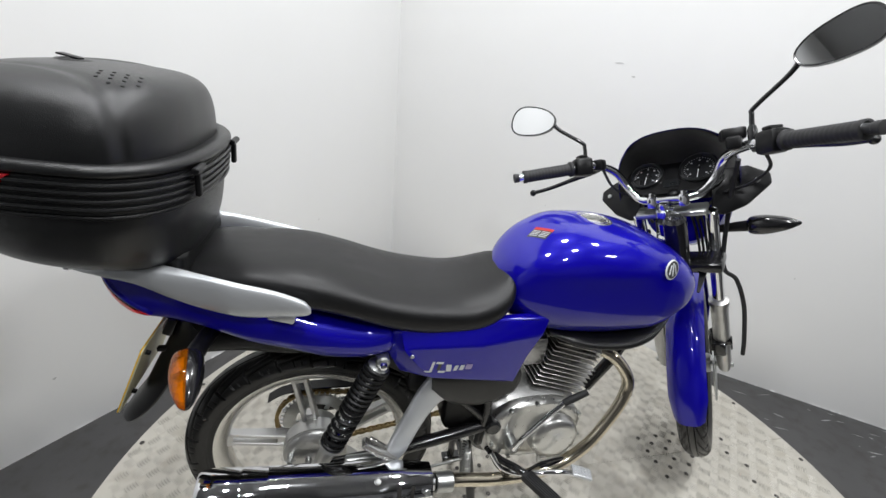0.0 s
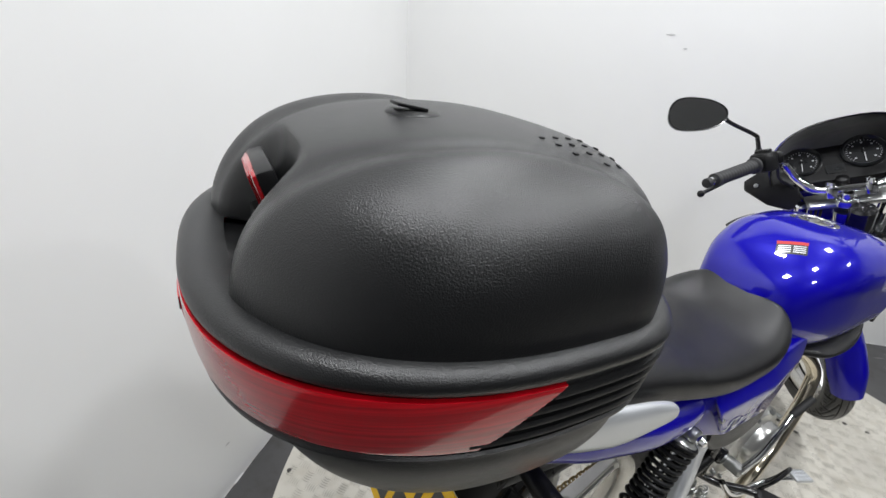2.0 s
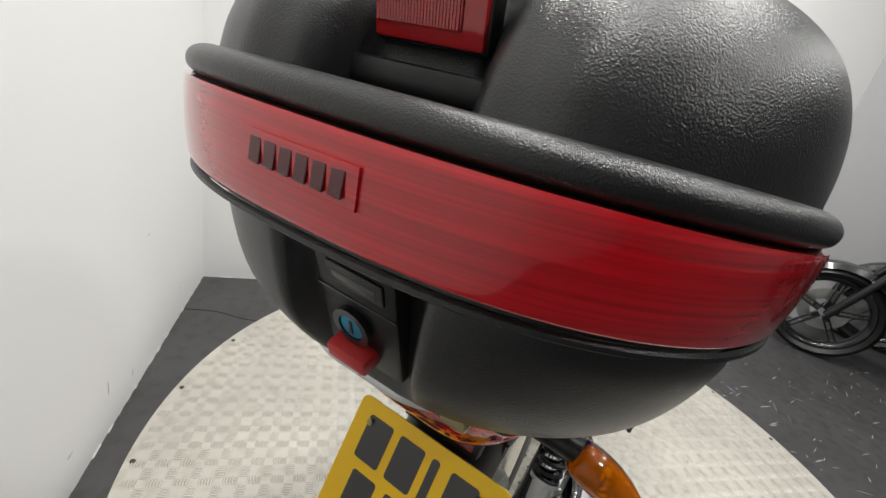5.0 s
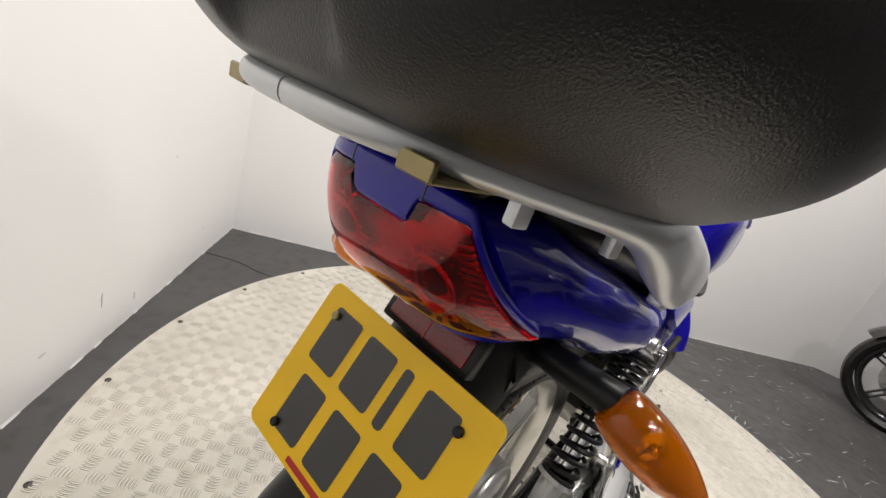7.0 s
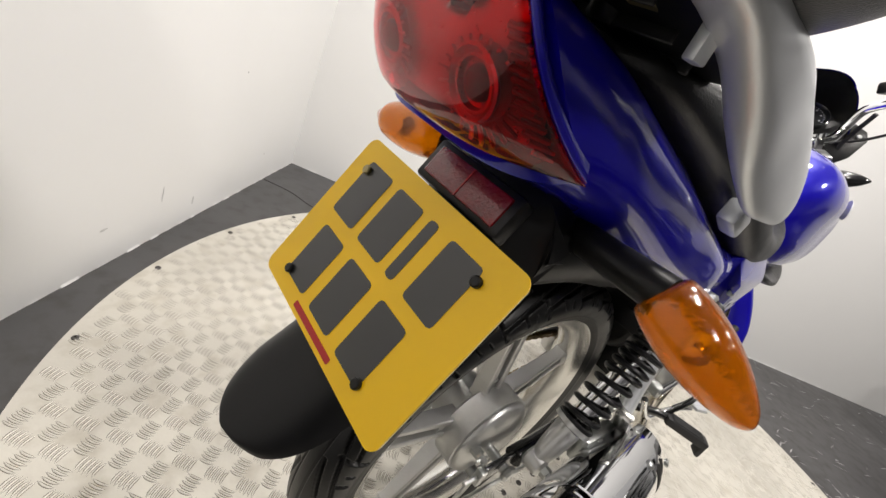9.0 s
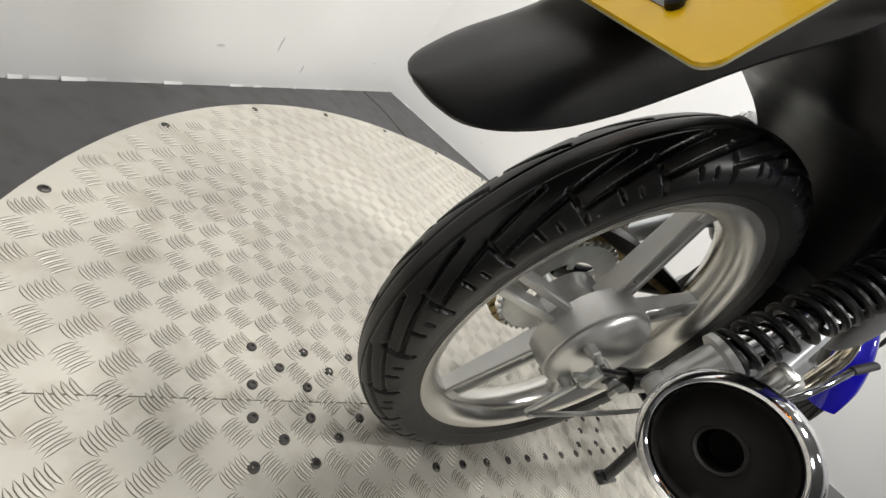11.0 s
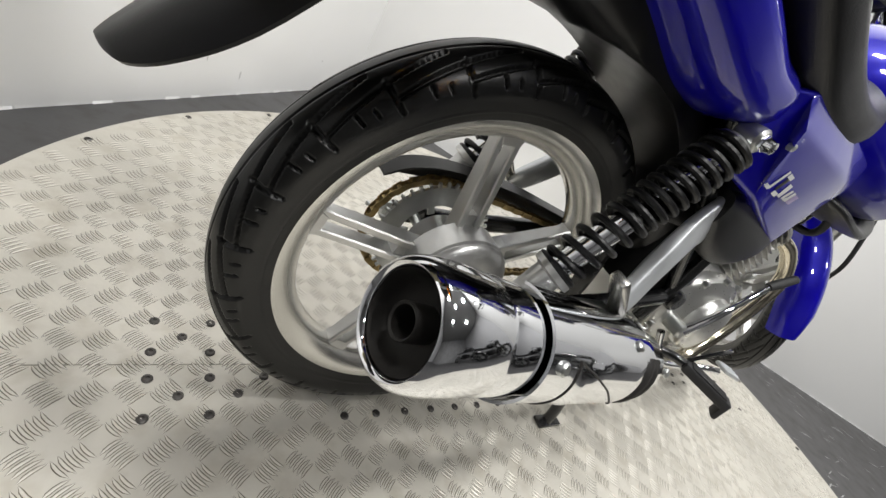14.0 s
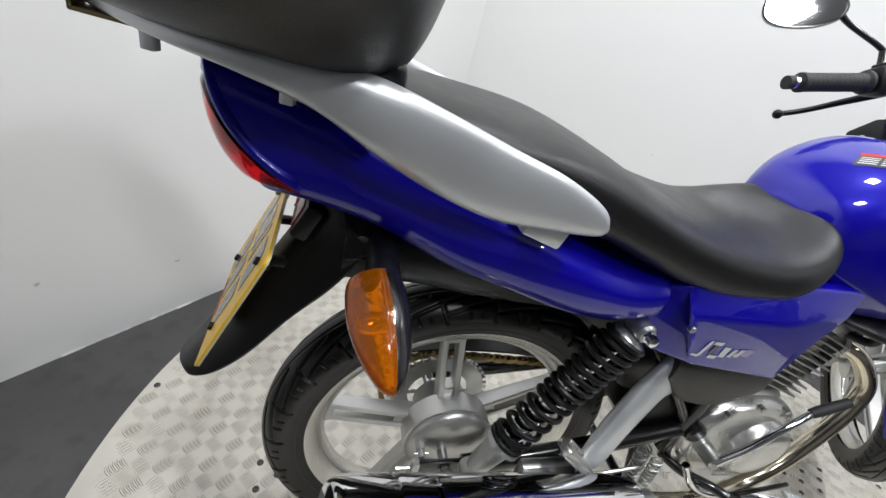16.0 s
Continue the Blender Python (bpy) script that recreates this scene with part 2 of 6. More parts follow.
def block(size, bevel=0.003, m=None, segments=2, bm=None):
    """A bevelled block of that size about the origin, then moved by m."""
    b = bmesh.new()
    bmesh.ops.create_cube(b, size=1.0)
    bmesh.ops.scale(b, vec=size, verts=b.verts)
    if bevel:
        bmesh.ops.bevel(b, geom=b.edges[:], offset=bevel, segments=segments, affect="EDGES", profile=0.5)
    if m is not None:
        b.transform(m)
    if bm is None:
        return b
    me = bpy.data.meshes.new("tmp")
    b.to_mesh(me)
    b.free()
    bm.from_mesh(me)
    bpy.data.meshes.remove(me)
    return bm


def slab(outline, m, depth, bevel=0.0):
    """A flat outline in the local xy plane, made depth thick along local z, moved by m."""
    bm = bmesh.new()
    vs = [bm.verts.new((x, y, 0)) for x, y in outline]
    f = bm.faces.new(vs)
    r = bmesh.ops.extrude_face_region(bm, geom=[f])
    bmesh.ops.translate(bm, vec=(0, 0, depth), verts=[v for v in r["geom"] if isinstance(v, bmesh.types.BMVert)])
    if bevel:
        bmesh.ops.bevel(bm, geom=bm.edges[:], offset=bevel, segments=2, affect="EDGES", profile=0.5)
    bm.transform(m)
    return bm


def superring(c, ax, ay, hw, up, down, e, n=40):
    """A superellipse ring about c in the plane of ax and ay, with separate reach up and down."""
    out = []
    for k in range(n):
        t = 2 * math.pi * k / n
        ct, st = math.cos(t), math.sin(t)
        x = math.copysign(abs(ct) ** (2 / e), ct) * hw
        y = math.copysign(abs(st) ** (2 / e), st)
        y *= up if y > 0 else down
        out.append(Vector(c) + Vector(ax) * x + Vector(ay) * y)
    return out


def loft_x(stations, n_len=48, n_ring=40, cap=True):
    """Stations (x, yc, zc, half width, up, down, exponent) along x, smoothed."""
    return skin([superring((s[0], s[1], s[2]), (0, 1, 0), (0, 0, 1), max(s[3], 1e-4), max(s[4], 1e-4), max(s[5], 1e-4), s[6], n_ring) for s in spline(stations, n_len)], cap=cap)


def mirrored(fn, name, mat, parent, label=""):
    """The same part on the right (sign -1) and on the left (sign +1)."""
    return [part(name, fn(s), mat, parent, label) for s in (-1, 1)]


def decal(ob, center, across, up, outline, mat, name, parent, label="", lift=0.0006, steps=8):
    """A thin print laid on the surface of a part; outline is (width, height)."""
    tree = BVHTree.FromPolygons([v.co.copy() for v in ob.data.vertices], [tuple(p.vertices) for p in ob.data.polygons])
    across, up = Vector(across).normalized(), Vector(up).normalized()
    nrm = across.cross(up).normalized()
    w, h = outline
    bm = bmesh.new()
    grid = []
    for j in range(steps + 1):
        row = []
        for i in range(steps + 1):
            p = Vector(center) + across * (i / steps - 0.5) * w + up * (j / steps - 0.5) * h
            hit, n, _, _ = tree.ray_cast(p + nrm * 0.06, -nrm, 0.2)
            if hit is None:
                hit, n = p, nrm
            row.append((hit + nrm * lift, hit - nrm * 0.0015))
        grid.append(row)
    for layer in (0, 1):
        vs = [[bm.verts.new(c[layer]) for c in row] for row in grid]
        for j in range(steps):
            for i in range(steps):
                bm.faces.new((vs[j][i], vs[j][i + 1], vs[j + 1][i + 1], vs[j + 1][i]))
    bmesh.ops.remove_doubles(bm, verts=bm.verts, dist=1e-6)
    return part(name, bm, mat, parent, label)


# ---- the place ----
CORNER = Vector((0.386, 1.677, 0))
LEFT_DIR = Vector((-0.6934, -0.7206, 0)).normalized()
RIGHT_DIR = Vector((0.7620, -0.6475, 0)).normalized()
FLOOR_Z = -0.012


def wall(name, a, b, z0, z1, thick, mat, label):
    """A wall from a to b in plan; its face runs along a to b and its thickness lies behind it."""
    a, b = Vector((a[0], a[1], 0)), Vector((b[0], b[1], 0))
    d = (b - a).normalized()
    nrm = Vector((-d.y, d.x, 0)) * thick
    bm = bmesh.new()
    lo = [bm.verts.new(p + Vector((0, 0, z0))) for p in (a, b, b + nrm, a + nrm)]
    hi = [bm.verts.new(p + Vector((0, 0, z1))) for p in (a, b, b + nrm, a + nrm)]
    bm.faces.new(lo[::-1])
    bm.faces.new(hi)
    for i in range(4):
        j = (i + 1) % 4
        bm.faces.new((lo[i], lo[j], hi[j], hi[i]))
    return tagged(finish(name, bm, mat, smooth=False), label, "wall", kind="structure")


left_end = CORNER + LEFT_DIR * 4.2
right_end = CORNER + RIGHT_DIR * 3.95
wall("wall_left", left_end, CORNER, FLOOR_Z, CEILING, 0.12, M_WALL, "white painted board wall with scuffs near the floor")
wall("wall_right", CORNER, right_end, FLOOR_Z, CEILING, 0.12, M_WALL, "white painted board wall behind the motorcycle")
far_end = right_end + Vector((0.25, -0.968, 0)) * 4.2
wall("wall_far", right_end, far_end, FLOOR_Z, CEILING, 0.12, M_GREYWALL, "grey-white scuffed wall behind parked motorcycles")
wall("wall_south", far_end, Vector((left_end.x - 0.6, far_end.y + 0.2, 0)), FLOOR_Z, CEILING, 0.12, M_DARKWALL, "plain grey workshop wall")
wall("wall_west", Vector((left_end.x - 0.6, far_end.y + 0.2, 0)), left_end, FLOOR_Z, CEILING, 0.12, M_GREYWALL, "grey-white workshop wall")

bm = bmesh.new()
f = [bm.verts.new(p) for p in ((-6, -7, FLOOR_Z), (7, -7, FLOOR_Z), (7, 4, FLOOR_Z), (-6, 4, FLOOR_Z))]
bm.faces.new(f)
g = [bm.verts.new(p) for p in ((-6, -7, FLOOR_Z - 0.1), (7, -7, FLOOR_Z - 0.1), (7, 4, FLOOR_Z - 0.1), (-6, 4, FLOOR_Z - 0.1))]
bm.faces.new(g[::-1])
tagged(finish("floor", bm, M_FLOOR, smooth=False), "dark grey painted concrete floor with pale scratches", "floor", kind="structure")
bm = block((13, 11, 0.1), 0, Matrix.Translation((0.5, -1.5, CEILING + 0.05)))
tagged(finish("ceiling", bm, M_CEIL, smooth=False), "plain pale workshop ceiling", "ceiling", kind="structure")

# turntable: two half discs of tread plate with a seam between them
TT = Vector((0.573, -0.015, 0))
TT_R = 1.224
SEAM = 0.029


def half_disc(sign):
    bm = bmesh.new()
    pts = []
    y0 = SEAM - TT.y + 0.0008 * sign
    a0 = math.asin(max(-1, min(1, y0 / TT_R)))
    a1 = math.pi - a0
    if sign < 0:
        a0, a1 = a1, a0 + 2 * math.pi
    for k in range(91):
        a = a0 + (a1 - a0) * k / 90
        pts.append((TT.x + TT_R * math.cos(a), TT.y + TT_R * math.sin(a)))
    top = [bm.verts.new((x, y, 0)) for x, y in pts]
    low = [bm.verts.new((x, y, FLOOR_Z + 0.001)) for x, y in pts]
    bm.faces.new(top)
    bm.faces.new(low[::-1])
    for i in range(len(pts)):
        j = (i + 1) % len(pts)
        bm.faces.new((top[i], low[i], low[j], top[j]))
    return bm

turntable = thing("turntable", "round bare aluminium tread-plate turntable set in the floor", "turntable", kind="structure")
for s in (1, -1):
    part("plate_half", half_disc(s), M_PLATE, turntable, smooth=False)


CELL = 0.0430


def bar_shape(k):
    """Vertices of one raised bar of a five-bar group about the group's middle, with a darker rim round its foot."""
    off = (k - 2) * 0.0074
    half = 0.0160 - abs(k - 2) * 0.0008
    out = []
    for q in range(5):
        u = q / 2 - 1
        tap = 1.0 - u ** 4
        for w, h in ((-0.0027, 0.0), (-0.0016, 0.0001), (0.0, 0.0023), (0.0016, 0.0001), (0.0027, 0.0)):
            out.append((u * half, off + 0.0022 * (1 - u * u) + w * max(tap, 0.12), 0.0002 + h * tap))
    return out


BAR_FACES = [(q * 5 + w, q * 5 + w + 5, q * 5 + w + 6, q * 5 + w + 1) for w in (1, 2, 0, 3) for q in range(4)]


def bar_mesh(name, verts, faces):
    me = bpy.data.meshes.new(name)
    me.from_pydata(verts, [], faces)
    me.materials.append(M_BAR)
    me.materials.append(M_BAR_RIM)
    me.polygons.foreach_set("use_smooth", [True] * len(me.polygons))
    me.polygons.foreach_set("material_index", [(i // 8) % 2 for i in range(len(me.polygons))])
    return me


def tread_bars():
    """Raised five-bar tread: the bars by the rear wheel one by one, the rest as one mesh."""
    n = int(TT_R / CELL) + 2
    cells = [(TT.x + i * CELL, TT.y + j * CELL, math.radians(42 if (i + j) % 2 else 132)) for i in range(-n, n + 1) for j in range(-n, n + 1) if math.hypot(i * CELL, j * CELL) <= TT_R - 0.02]
    cells.sort(key=lambda c: math.hypot(c[0] + 0.30, c[1] - 0.02))
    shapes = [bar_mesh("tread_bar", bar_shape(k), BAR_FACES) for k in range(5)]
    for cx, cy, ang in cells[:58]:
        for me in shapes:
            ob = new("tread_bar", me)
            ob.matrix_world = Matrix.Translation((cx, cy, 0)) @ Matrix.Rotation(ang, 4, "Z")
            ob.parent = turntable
    verts, faces = [], []
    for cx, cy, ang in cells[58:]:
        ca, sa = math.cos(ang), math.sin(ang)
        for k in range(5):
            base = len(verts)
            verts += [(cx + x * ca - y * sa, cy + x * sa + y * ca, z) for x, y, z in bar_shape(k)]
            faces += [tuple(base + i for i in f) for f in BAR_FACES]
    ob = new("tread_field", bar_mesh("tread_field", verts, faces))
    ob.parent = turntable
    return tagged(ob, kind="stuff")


def screw_mesh():
    bm = lathe([(0.0075, 0.0), (0.0072, 0.0016), (0.0050, 0.0030), (0.0030, 0.0030), (0.0026, 0.0012), (0, 0.0012)], (0, 0, 0), (0, 0, 1), 12)
    me = bpy.data.meshes.new("screw")
    bmesh.ops.recalc_face_normals(bm, faces=bm.faces)
    bm.to_mesh(me)
    bm.free()
    me.materials.append(M_SCREW)
    return me


SCREW = screw_mesh()
SCREWS = []
for cx in (-0.3125, 0.42, 1.19):
    for row, (dy, shift) in enumerate(((0.081, 0), (0.051, 0.039), (0.022, 0), (-0.024, 0), (-0.053, 0.039), (-0.085, 0))):
        for k in range(2 if row % 3 else 3):
            SCREWS.append((cx + shift + k * 0.079, SEAM + dy))
for k in range(26):
    a = math.radians(108.3 + k * 13.846)
    SCREWS.append((TT.x + 1.204 * math.cos(a), TT.y + 1.204 * math.sin(a)))
for k in range(12):
    SCREWS.append((-0.03 + k * 0.06, -0.075))
for k in range(6):
    SCREWS.append((1.50 + 0.03 * (k % 2), 0.12 - k * 0.06))
for sx, sy in SCREWS:
    ob = new("screw", SCREW)
    ob.location = (sx, sy, 0.0)
    ob.parent = turntable


# ---- motorcycle ----
bike = thing("motorcycle", "blue commuter motorcycle with chrome silencer standing on its centre stand", "motorcycle")

# -- rear wheel --
AX = Vector((0.0154, -0.0095, 0.3115))


def tyre_mesh(center, r_out, half_w, n_pitch, groove=0.0075, flip=1, cols=60, crown=0.034):
    """A tyre about the y axis: a groove beside the crown, long slanting grooves, short ones across the shoulder, and sipes."""
    across, pitch = 124, 2 * math.pi * r_out / n_pitch * 1000
    cuts = [((0, 27), (5, 61), 2.3), ((2, 47), (pitch, 29), 1.8), ((pitch, 29), (1.8 * pitch, 14), 1.6), ((0.50 * pitch, 43), (0.53 * pitch, 55), 1.3), ((0.74 * pitch, 48), (0.76 * pitch, 56), 1.1)]

    def depth(u, v):
        best = 0.0
        for (u0, v0), (u1, v1), wd in cuts:
            for shift in (-pitch, 0, pitch, 2 * pitch):
                x, y, dx, dy = u - u0 + shift, v - v0, u1 - u0, v1 - v0
                f = max(0.0, min(1.0, (x * dx + y * dy) / (dx * dx + dy * dy)))
                gap = math.hypot(x - f * dx, y - f * dy)
                best = max(best, min(1.0, max(0.0, (wd + 1.1 - gap) / 1.1)) * min(1.0, wd / 1.4))
        return max(best, 1.0 if abs(v - 9) < 1.1 else 0.0)

    table = [[0.0] * (across + 1) for _ in range(cols)]
    for c in range(cols):
        for j in range(across + 1):
            ang = (-1 + 2 * j / across) * 2.25
            v = abs(ang) * 40
            if v < 64:
                u = (c / cols + (0.5 if ang > 0 else 0)) % 1.0 * pitch
                table[c][j] = depth(u, v)
    bm = bmesh.new()
    seg = n_pitch * cols
    grid = []
    for i in range(seg):
        th = -flip * 2 * math.pi * i / seg
        row = []
        for j in range(across + 1):
            ang = (-1 + 2 * j / across) * 2.25
            if abs(ang) < math.pi / 2:
                w = math.sin(ang) * half_w
                r = r_out - crown + crown * math.cos(ang)
            else:
                f = (abs(ang) - math.pi / 2) / 0.68
                w = math.copysign(half_w * (1 - 0.26 * f ** 1.5), ang)
                r = r_out - crown - (0.0345 - (crown - 0.034)) * f
            d = groove * table[i % cols][j]
            r -= d * max(0.35, math.cos(ang))
            w -= math.copysign(d * min(0.9, abs(math.sin(ang))), ang) * 0.7
            if 1.96 < abs(ang) < 2.02:
                w += math.copysign(0.0009, ang)
            row.append(bm.verts.new(Vector(center) + Vector((math.cos(th) * r, w, math.sin(th) * r))))
        grid.append(row)
    for i in range(seg):
        a, b = grid[i], grid[(i + 1) % seg]
        for j in range(across):
            bm.faces.new((a[j], b[j], b[j + 1], a[j + 1]) if flip < 0 else (a[j], a[j + 1], b[j + 1], b[j]))
    return bm


def rim_mesh(center, r_lip, half_w):
    prof = [(r_lip, half_w), (r_lip + 0.0005, half_w - 0.004), (r_lip - 0.010, half_w - 0.006), (r_lip - 0.012, -half_w + 0.006),
            (r_lip + 0.0005, -half_w + 0.004), (r_lip, -half_w), (r_lip - 0.006, -half_w + 0.0015), (r_lip - 0.016, -half_w + 0.006),
            (r_lip - 0.026, -half_w + 0.016), (r_lip - 0.031, -half_w + 0.024), (r_lip - 0.031, half_w - 0.024), (r_lip - 0.026, half_w - 0.016),
            (r_lip - 0.016, half_w - 0.006), (r_lip - 0.006, half_w - 0.0015)]
    return lathe(prof, center, (0, 1, 0), 120, closed_profile=True)


def spoke_bar(bm, center, ang, r0, r1, off0, off1, w0, w1, t0, t1):
    """One bar of a spoke, in the wheel's plane, tapering from the hub to the rim."""
    d = Vector((math.cos(ang), 0, math.sin(ang)))
    n = Vector((-math.sin(ang), 0, math.cos(ang)))
    rings = []
    for r, off, w, t in ((r0, off0, w0, t0), ((r0 + r1) / 2, (off0 + off1) / 2, (w0 + w1) / 2, (t0 + t1) / 2), (r1 - 0.012, off1, w1, t1), (r1, off1, w1 * 1.5, t1 * 1.25)):
        c = Vector(center) + d * r + n * off
        ch = min(w, t) * 0.35
        rings.append([c + n * x + Vector((0, y, 0)) for x, y in ((-w, -t + ch), (-w + ch, -t), (w - ch, -t), (w, -t + ch), (w, t - ch), (w - ch, t), (-w + ch, t), (-w, t - ch))])
    skin(rings, bm=bm)


def spokes(center, first, r0, r1, n=5, w=0.0056, gap=0.0142):
    out = []
    for k in range(n):
        a = math.radians(first) + 2 * math.pi * k / n
        bm = bmesh.new()
        spoke_bar(bm, center, a, r0, r1, -gap * 0.95, -gap * 0.95, w, w * 0.95, 0.016, 0.011)
        spoke_bar(bm, center, a, r0, r1, gap * 0.95, gap * 0.95, w, w * 0.95, 0.016, 0.011)
        spoke_bar(bm, center, a, r0, r0 + 0.042, 0, 0, gap, gap * 0.9, 0.013, 0.009)
        spoke_bar(bm, center, a, r1 - 0.012, r1, 0, 0, gap, gap, 0.011, 0.012)
        out.append(bm)
    return out


rear_wheel = new("rear_wheel")
rear_wheel.parent = bike
part("tyre", tyre_mesh(AX, 0.3125, 0.0455, 24, crown=0.036), M_RUBBER, rear_wheel, "black road tyre with slanted tread grooves", angle=180)
part("rim", rim_mesh(AX, 0.2440, 0.0345), M_ALU2, rear_wheel, "polished aluminium rim")
for b in spokes(AX, 99, 0.055, 0.216):
    part("spoke", b, M_ALU, rear_wheel)
part("hub", lathe([(0.0, -0.048), (0.072, -0.048), (0.080, -0.044), (0.080, -0.006), (0.058, 0.004), (0.05, 0.03), (0.05, 0.05), (0.03, 0.055), (0, 0.055)], AX, (0, 1, 0), 64), M_ALU, rear_wheel)
part("brake_plate", lathe([(0.0, -0.066), (0.034, -0.066), (0.062, -0.061), (0.073, -0.055), (0.077, -0.0495), (0.077, -0.0465), (0, -0.0465)], AX, (0, 1, 0), 64), M_ALU, rear_wheel, "round smooth drum brake plate")
bm = lathe([(0.060, 0.058), (0.093, 0.058), (0.093, 0.064), (0.060, 0.064)], AX, (0, 1, 0), 42, closed_profile=True)
for k in range(42):
    a = 2 * math.pi * k / 42
    block((0.010, 0.006, 0.005), 0.001, Matrix.Translation(AX + Vector((math.cos(a) * 0.095, 0.061, math.sin(a) * 0.095))) @ Matrix.Rotation(-a, 4, "Y"), 1, bm)
for k in range(6):
    a = 2 * math.pi * k / 6
    block((0.022, 0.005, 0.012), 0.002, Matrix.Translation(AX + Vector((math.cos(a) * 0.055, 0.061, math.sin(a) * 0.055))) @ Matrix.Rotation(-a, 4, "Y"), 1, bm)
part("sprocket", bm, M_STEEL, rear_wheel, "toothed steel sprocket")
part("axle", rod((0, -0.115, 0.311), (0, 0.115, 0.311), 0.0085), M_STEEL, rear_wheel)
bm = rod((0, -0.113, 0.311), (0, -0.125, 0.311), 0.014, 6)
part("axle_nut", bm, M_STEEL, rear_wheel)
# brake arm, torque arm bolt and rod
bm = rod((-0.042, -0.050, 0.327), (-0.042, -0.084, 0.327), 0.0085, 6)
rod((-0.042, -0.078, 0.327), (-0.042, -0.096, 0.327), 0.0055, bm=bm)
rod((-0.055, -0.088, 0.327), (-0.029, -0.088, 0.327), 0.0018, 8, bm=bm)
part("torque_bolt", bm, M_STEEL, rear_wheel, "steel bolt with a split pin")
bm = rod((-0.012, -0.05, 0.262), (-0.012, -0.088, 0.262), 0.010)
block((0.016, 0.006, 0.075), 0.003, Matrix.Translation((-0.022, -0.086, 0.232)) @ Matrix.Rotation(0.28, 4, "Y"), bm=bm)
part("brake_arm", bm, M_STEEL, rear_wheel)
part("brake_rod", tube([(-0.034, -0.09, 0.198), (0.15, -0.105, 0.238), (0.42, -0.115, 0.30)], 0.0038, 8, 20), M_STEEL, bike)

# chain, on the left, round the rear sprocket and the engine sprocket
chain = new("drive_chain")
chain.parent = bike
tagged(chain, "gold-brown drive chain")
R1, R2, E2 = 0.095, 0.034, Vector((0.455, 0.061, 0.335))
C1 = Vector((0, 0.061, 0.311))
path = []
dirc = (E2 - C1).normalized()
nrm = Vector((-dirc.z, 0, dirc.x))
tilt = math.asin((R1 - R2) / (E2 - C1).length)
for k in range(16):
    a = math.pi / 2 + tilt * -1 + (math.pi + 2 * tilt) * k / 15
    path.append(C1 + dirc * (math.cos(a) * R1) + nrm * (math.sin(a) * R1))
for k in range(10):
    a = -math.pi / 2 - 0.0 + tilt + (math.pi - 2 * tilt) * k / 9
    path.append(E2 + dirc * (math.cos(a) * R2) + nrm * (math.sin(a) * R2))
path.append(path[0])
dist = [0]
for a, b in zip(path, path[1:]):
    dist.append(dist[-1] + (b - a).length)
links = int(dist[-1] / 0.0127)
bm = bmesh.new()
for k in range(links):
    s = dist[-1] * k / links
    i = max(j for j in range(len(dist) - 1) if dist[j] <= s)
    u = (s - dist[i]) / (dist[i + 1] - dist[i])
    p = path[i].lerp(path[i + 1], u)
    d = path[i + 1] - path[i]
    ang = math.atan2(d.z, d.x)
    y = 0.0062 if k % 2 else 0.0042
    for sy in (-y, y):
        block((0.0155, 0.0014, 0.0095), 0.0, Matrix.Translation(p + Vector((0, sy, 0))) @ Matrix.Rotation(-ang, 4, "Y"), 1, bm)
    rod(p + Vector((0, -0.005, 0)), p + Vector((0, 0.005, 0)), 0.004, 6, bm=bm)
tagged(part("chain_link", bm, M_CHAIN, chain, smooth=False), kind="stuff")
bm = skin([[Vector((x, y, z)) for x, y, z in ((px, 0.048, pz), (px, 0.078, pz + 0.002), (px, 0.082, pz - h), (px, 0.079, pz - h), (px, 0.075, pz - 0.004), (px, 0.048, pz - 0.004))]
           for px, pz, h in spline([(-0.11, 0.395, 0.01), (-0.07, 0.418, 0.030), (0.0, 0.430, 0.035), (0.12, 0.428, 0.032), (0.24, 0.415, 0.03), (0.36, 0.40, 0.03)], 24)])
part("chain_guard", bm, M_BLACKSM, bike, "black pressed chain guard")

# swingarm
for s in (-1, 1):
    bm = tube([(0.47, s * 0.095, 0.395), (0.30, s * 0.10, 0.358), (0.12, s * 0.102, 0.325), (0.03, s * 0.102, 0.314)], 0.0165, 14, 20)
    block((0.085, 0.010, 0.034), 0.004, Matrix.Translation((-0.005, s * 0.102, 0.311)), bm=bm)
    part("swingarm", bm, M_GLOSSBLK, bike, "gloss black tubular swingarm")
part("swingarm_pivot", rod((0.47, -0.12, 0.395), (0.47, 0.12, 0.395), 0.022), M_GLOSSBLK, bike)
for s in (-1, 1):
    bm = block((0.012, 0.014, 0.03), 0.002, Matrix.Translation((-0.052, s * 0.102, 0.311)))
    rod((-0.045, s * 0.102, 0.311), (-0.085, s * 0.102, 0.311), 0.004, 8, bm=bm)
    part("chain_adjuster", bm, M_STEEL, bike)


# shock absorbers
def helix(a, b, radius, wire, plan, seg=8):
    """A coil from a to b; plan lists (turns, share of the length)."""
    a, b = Vector(a), Vector(b)
    d = b - a
    ax = d.normalized()
    u = ax.orthogonal().normalized()
    w = ax.cross(u)
    pts, turn, pos = [], 0.0, 0.0
    for turns, share in plan:
        n = int(turns * 18)
        for k in range(n):
            f = k / n
            ang = 2 * math.pi * (turn + turns * f)
            pts.append(a + d * (pos + share * f) + (u * math.cos(ang) + w * math.sin(ang)) * radius)
        turn += turns
        pos += share
    return tube(pts, wire, seg)


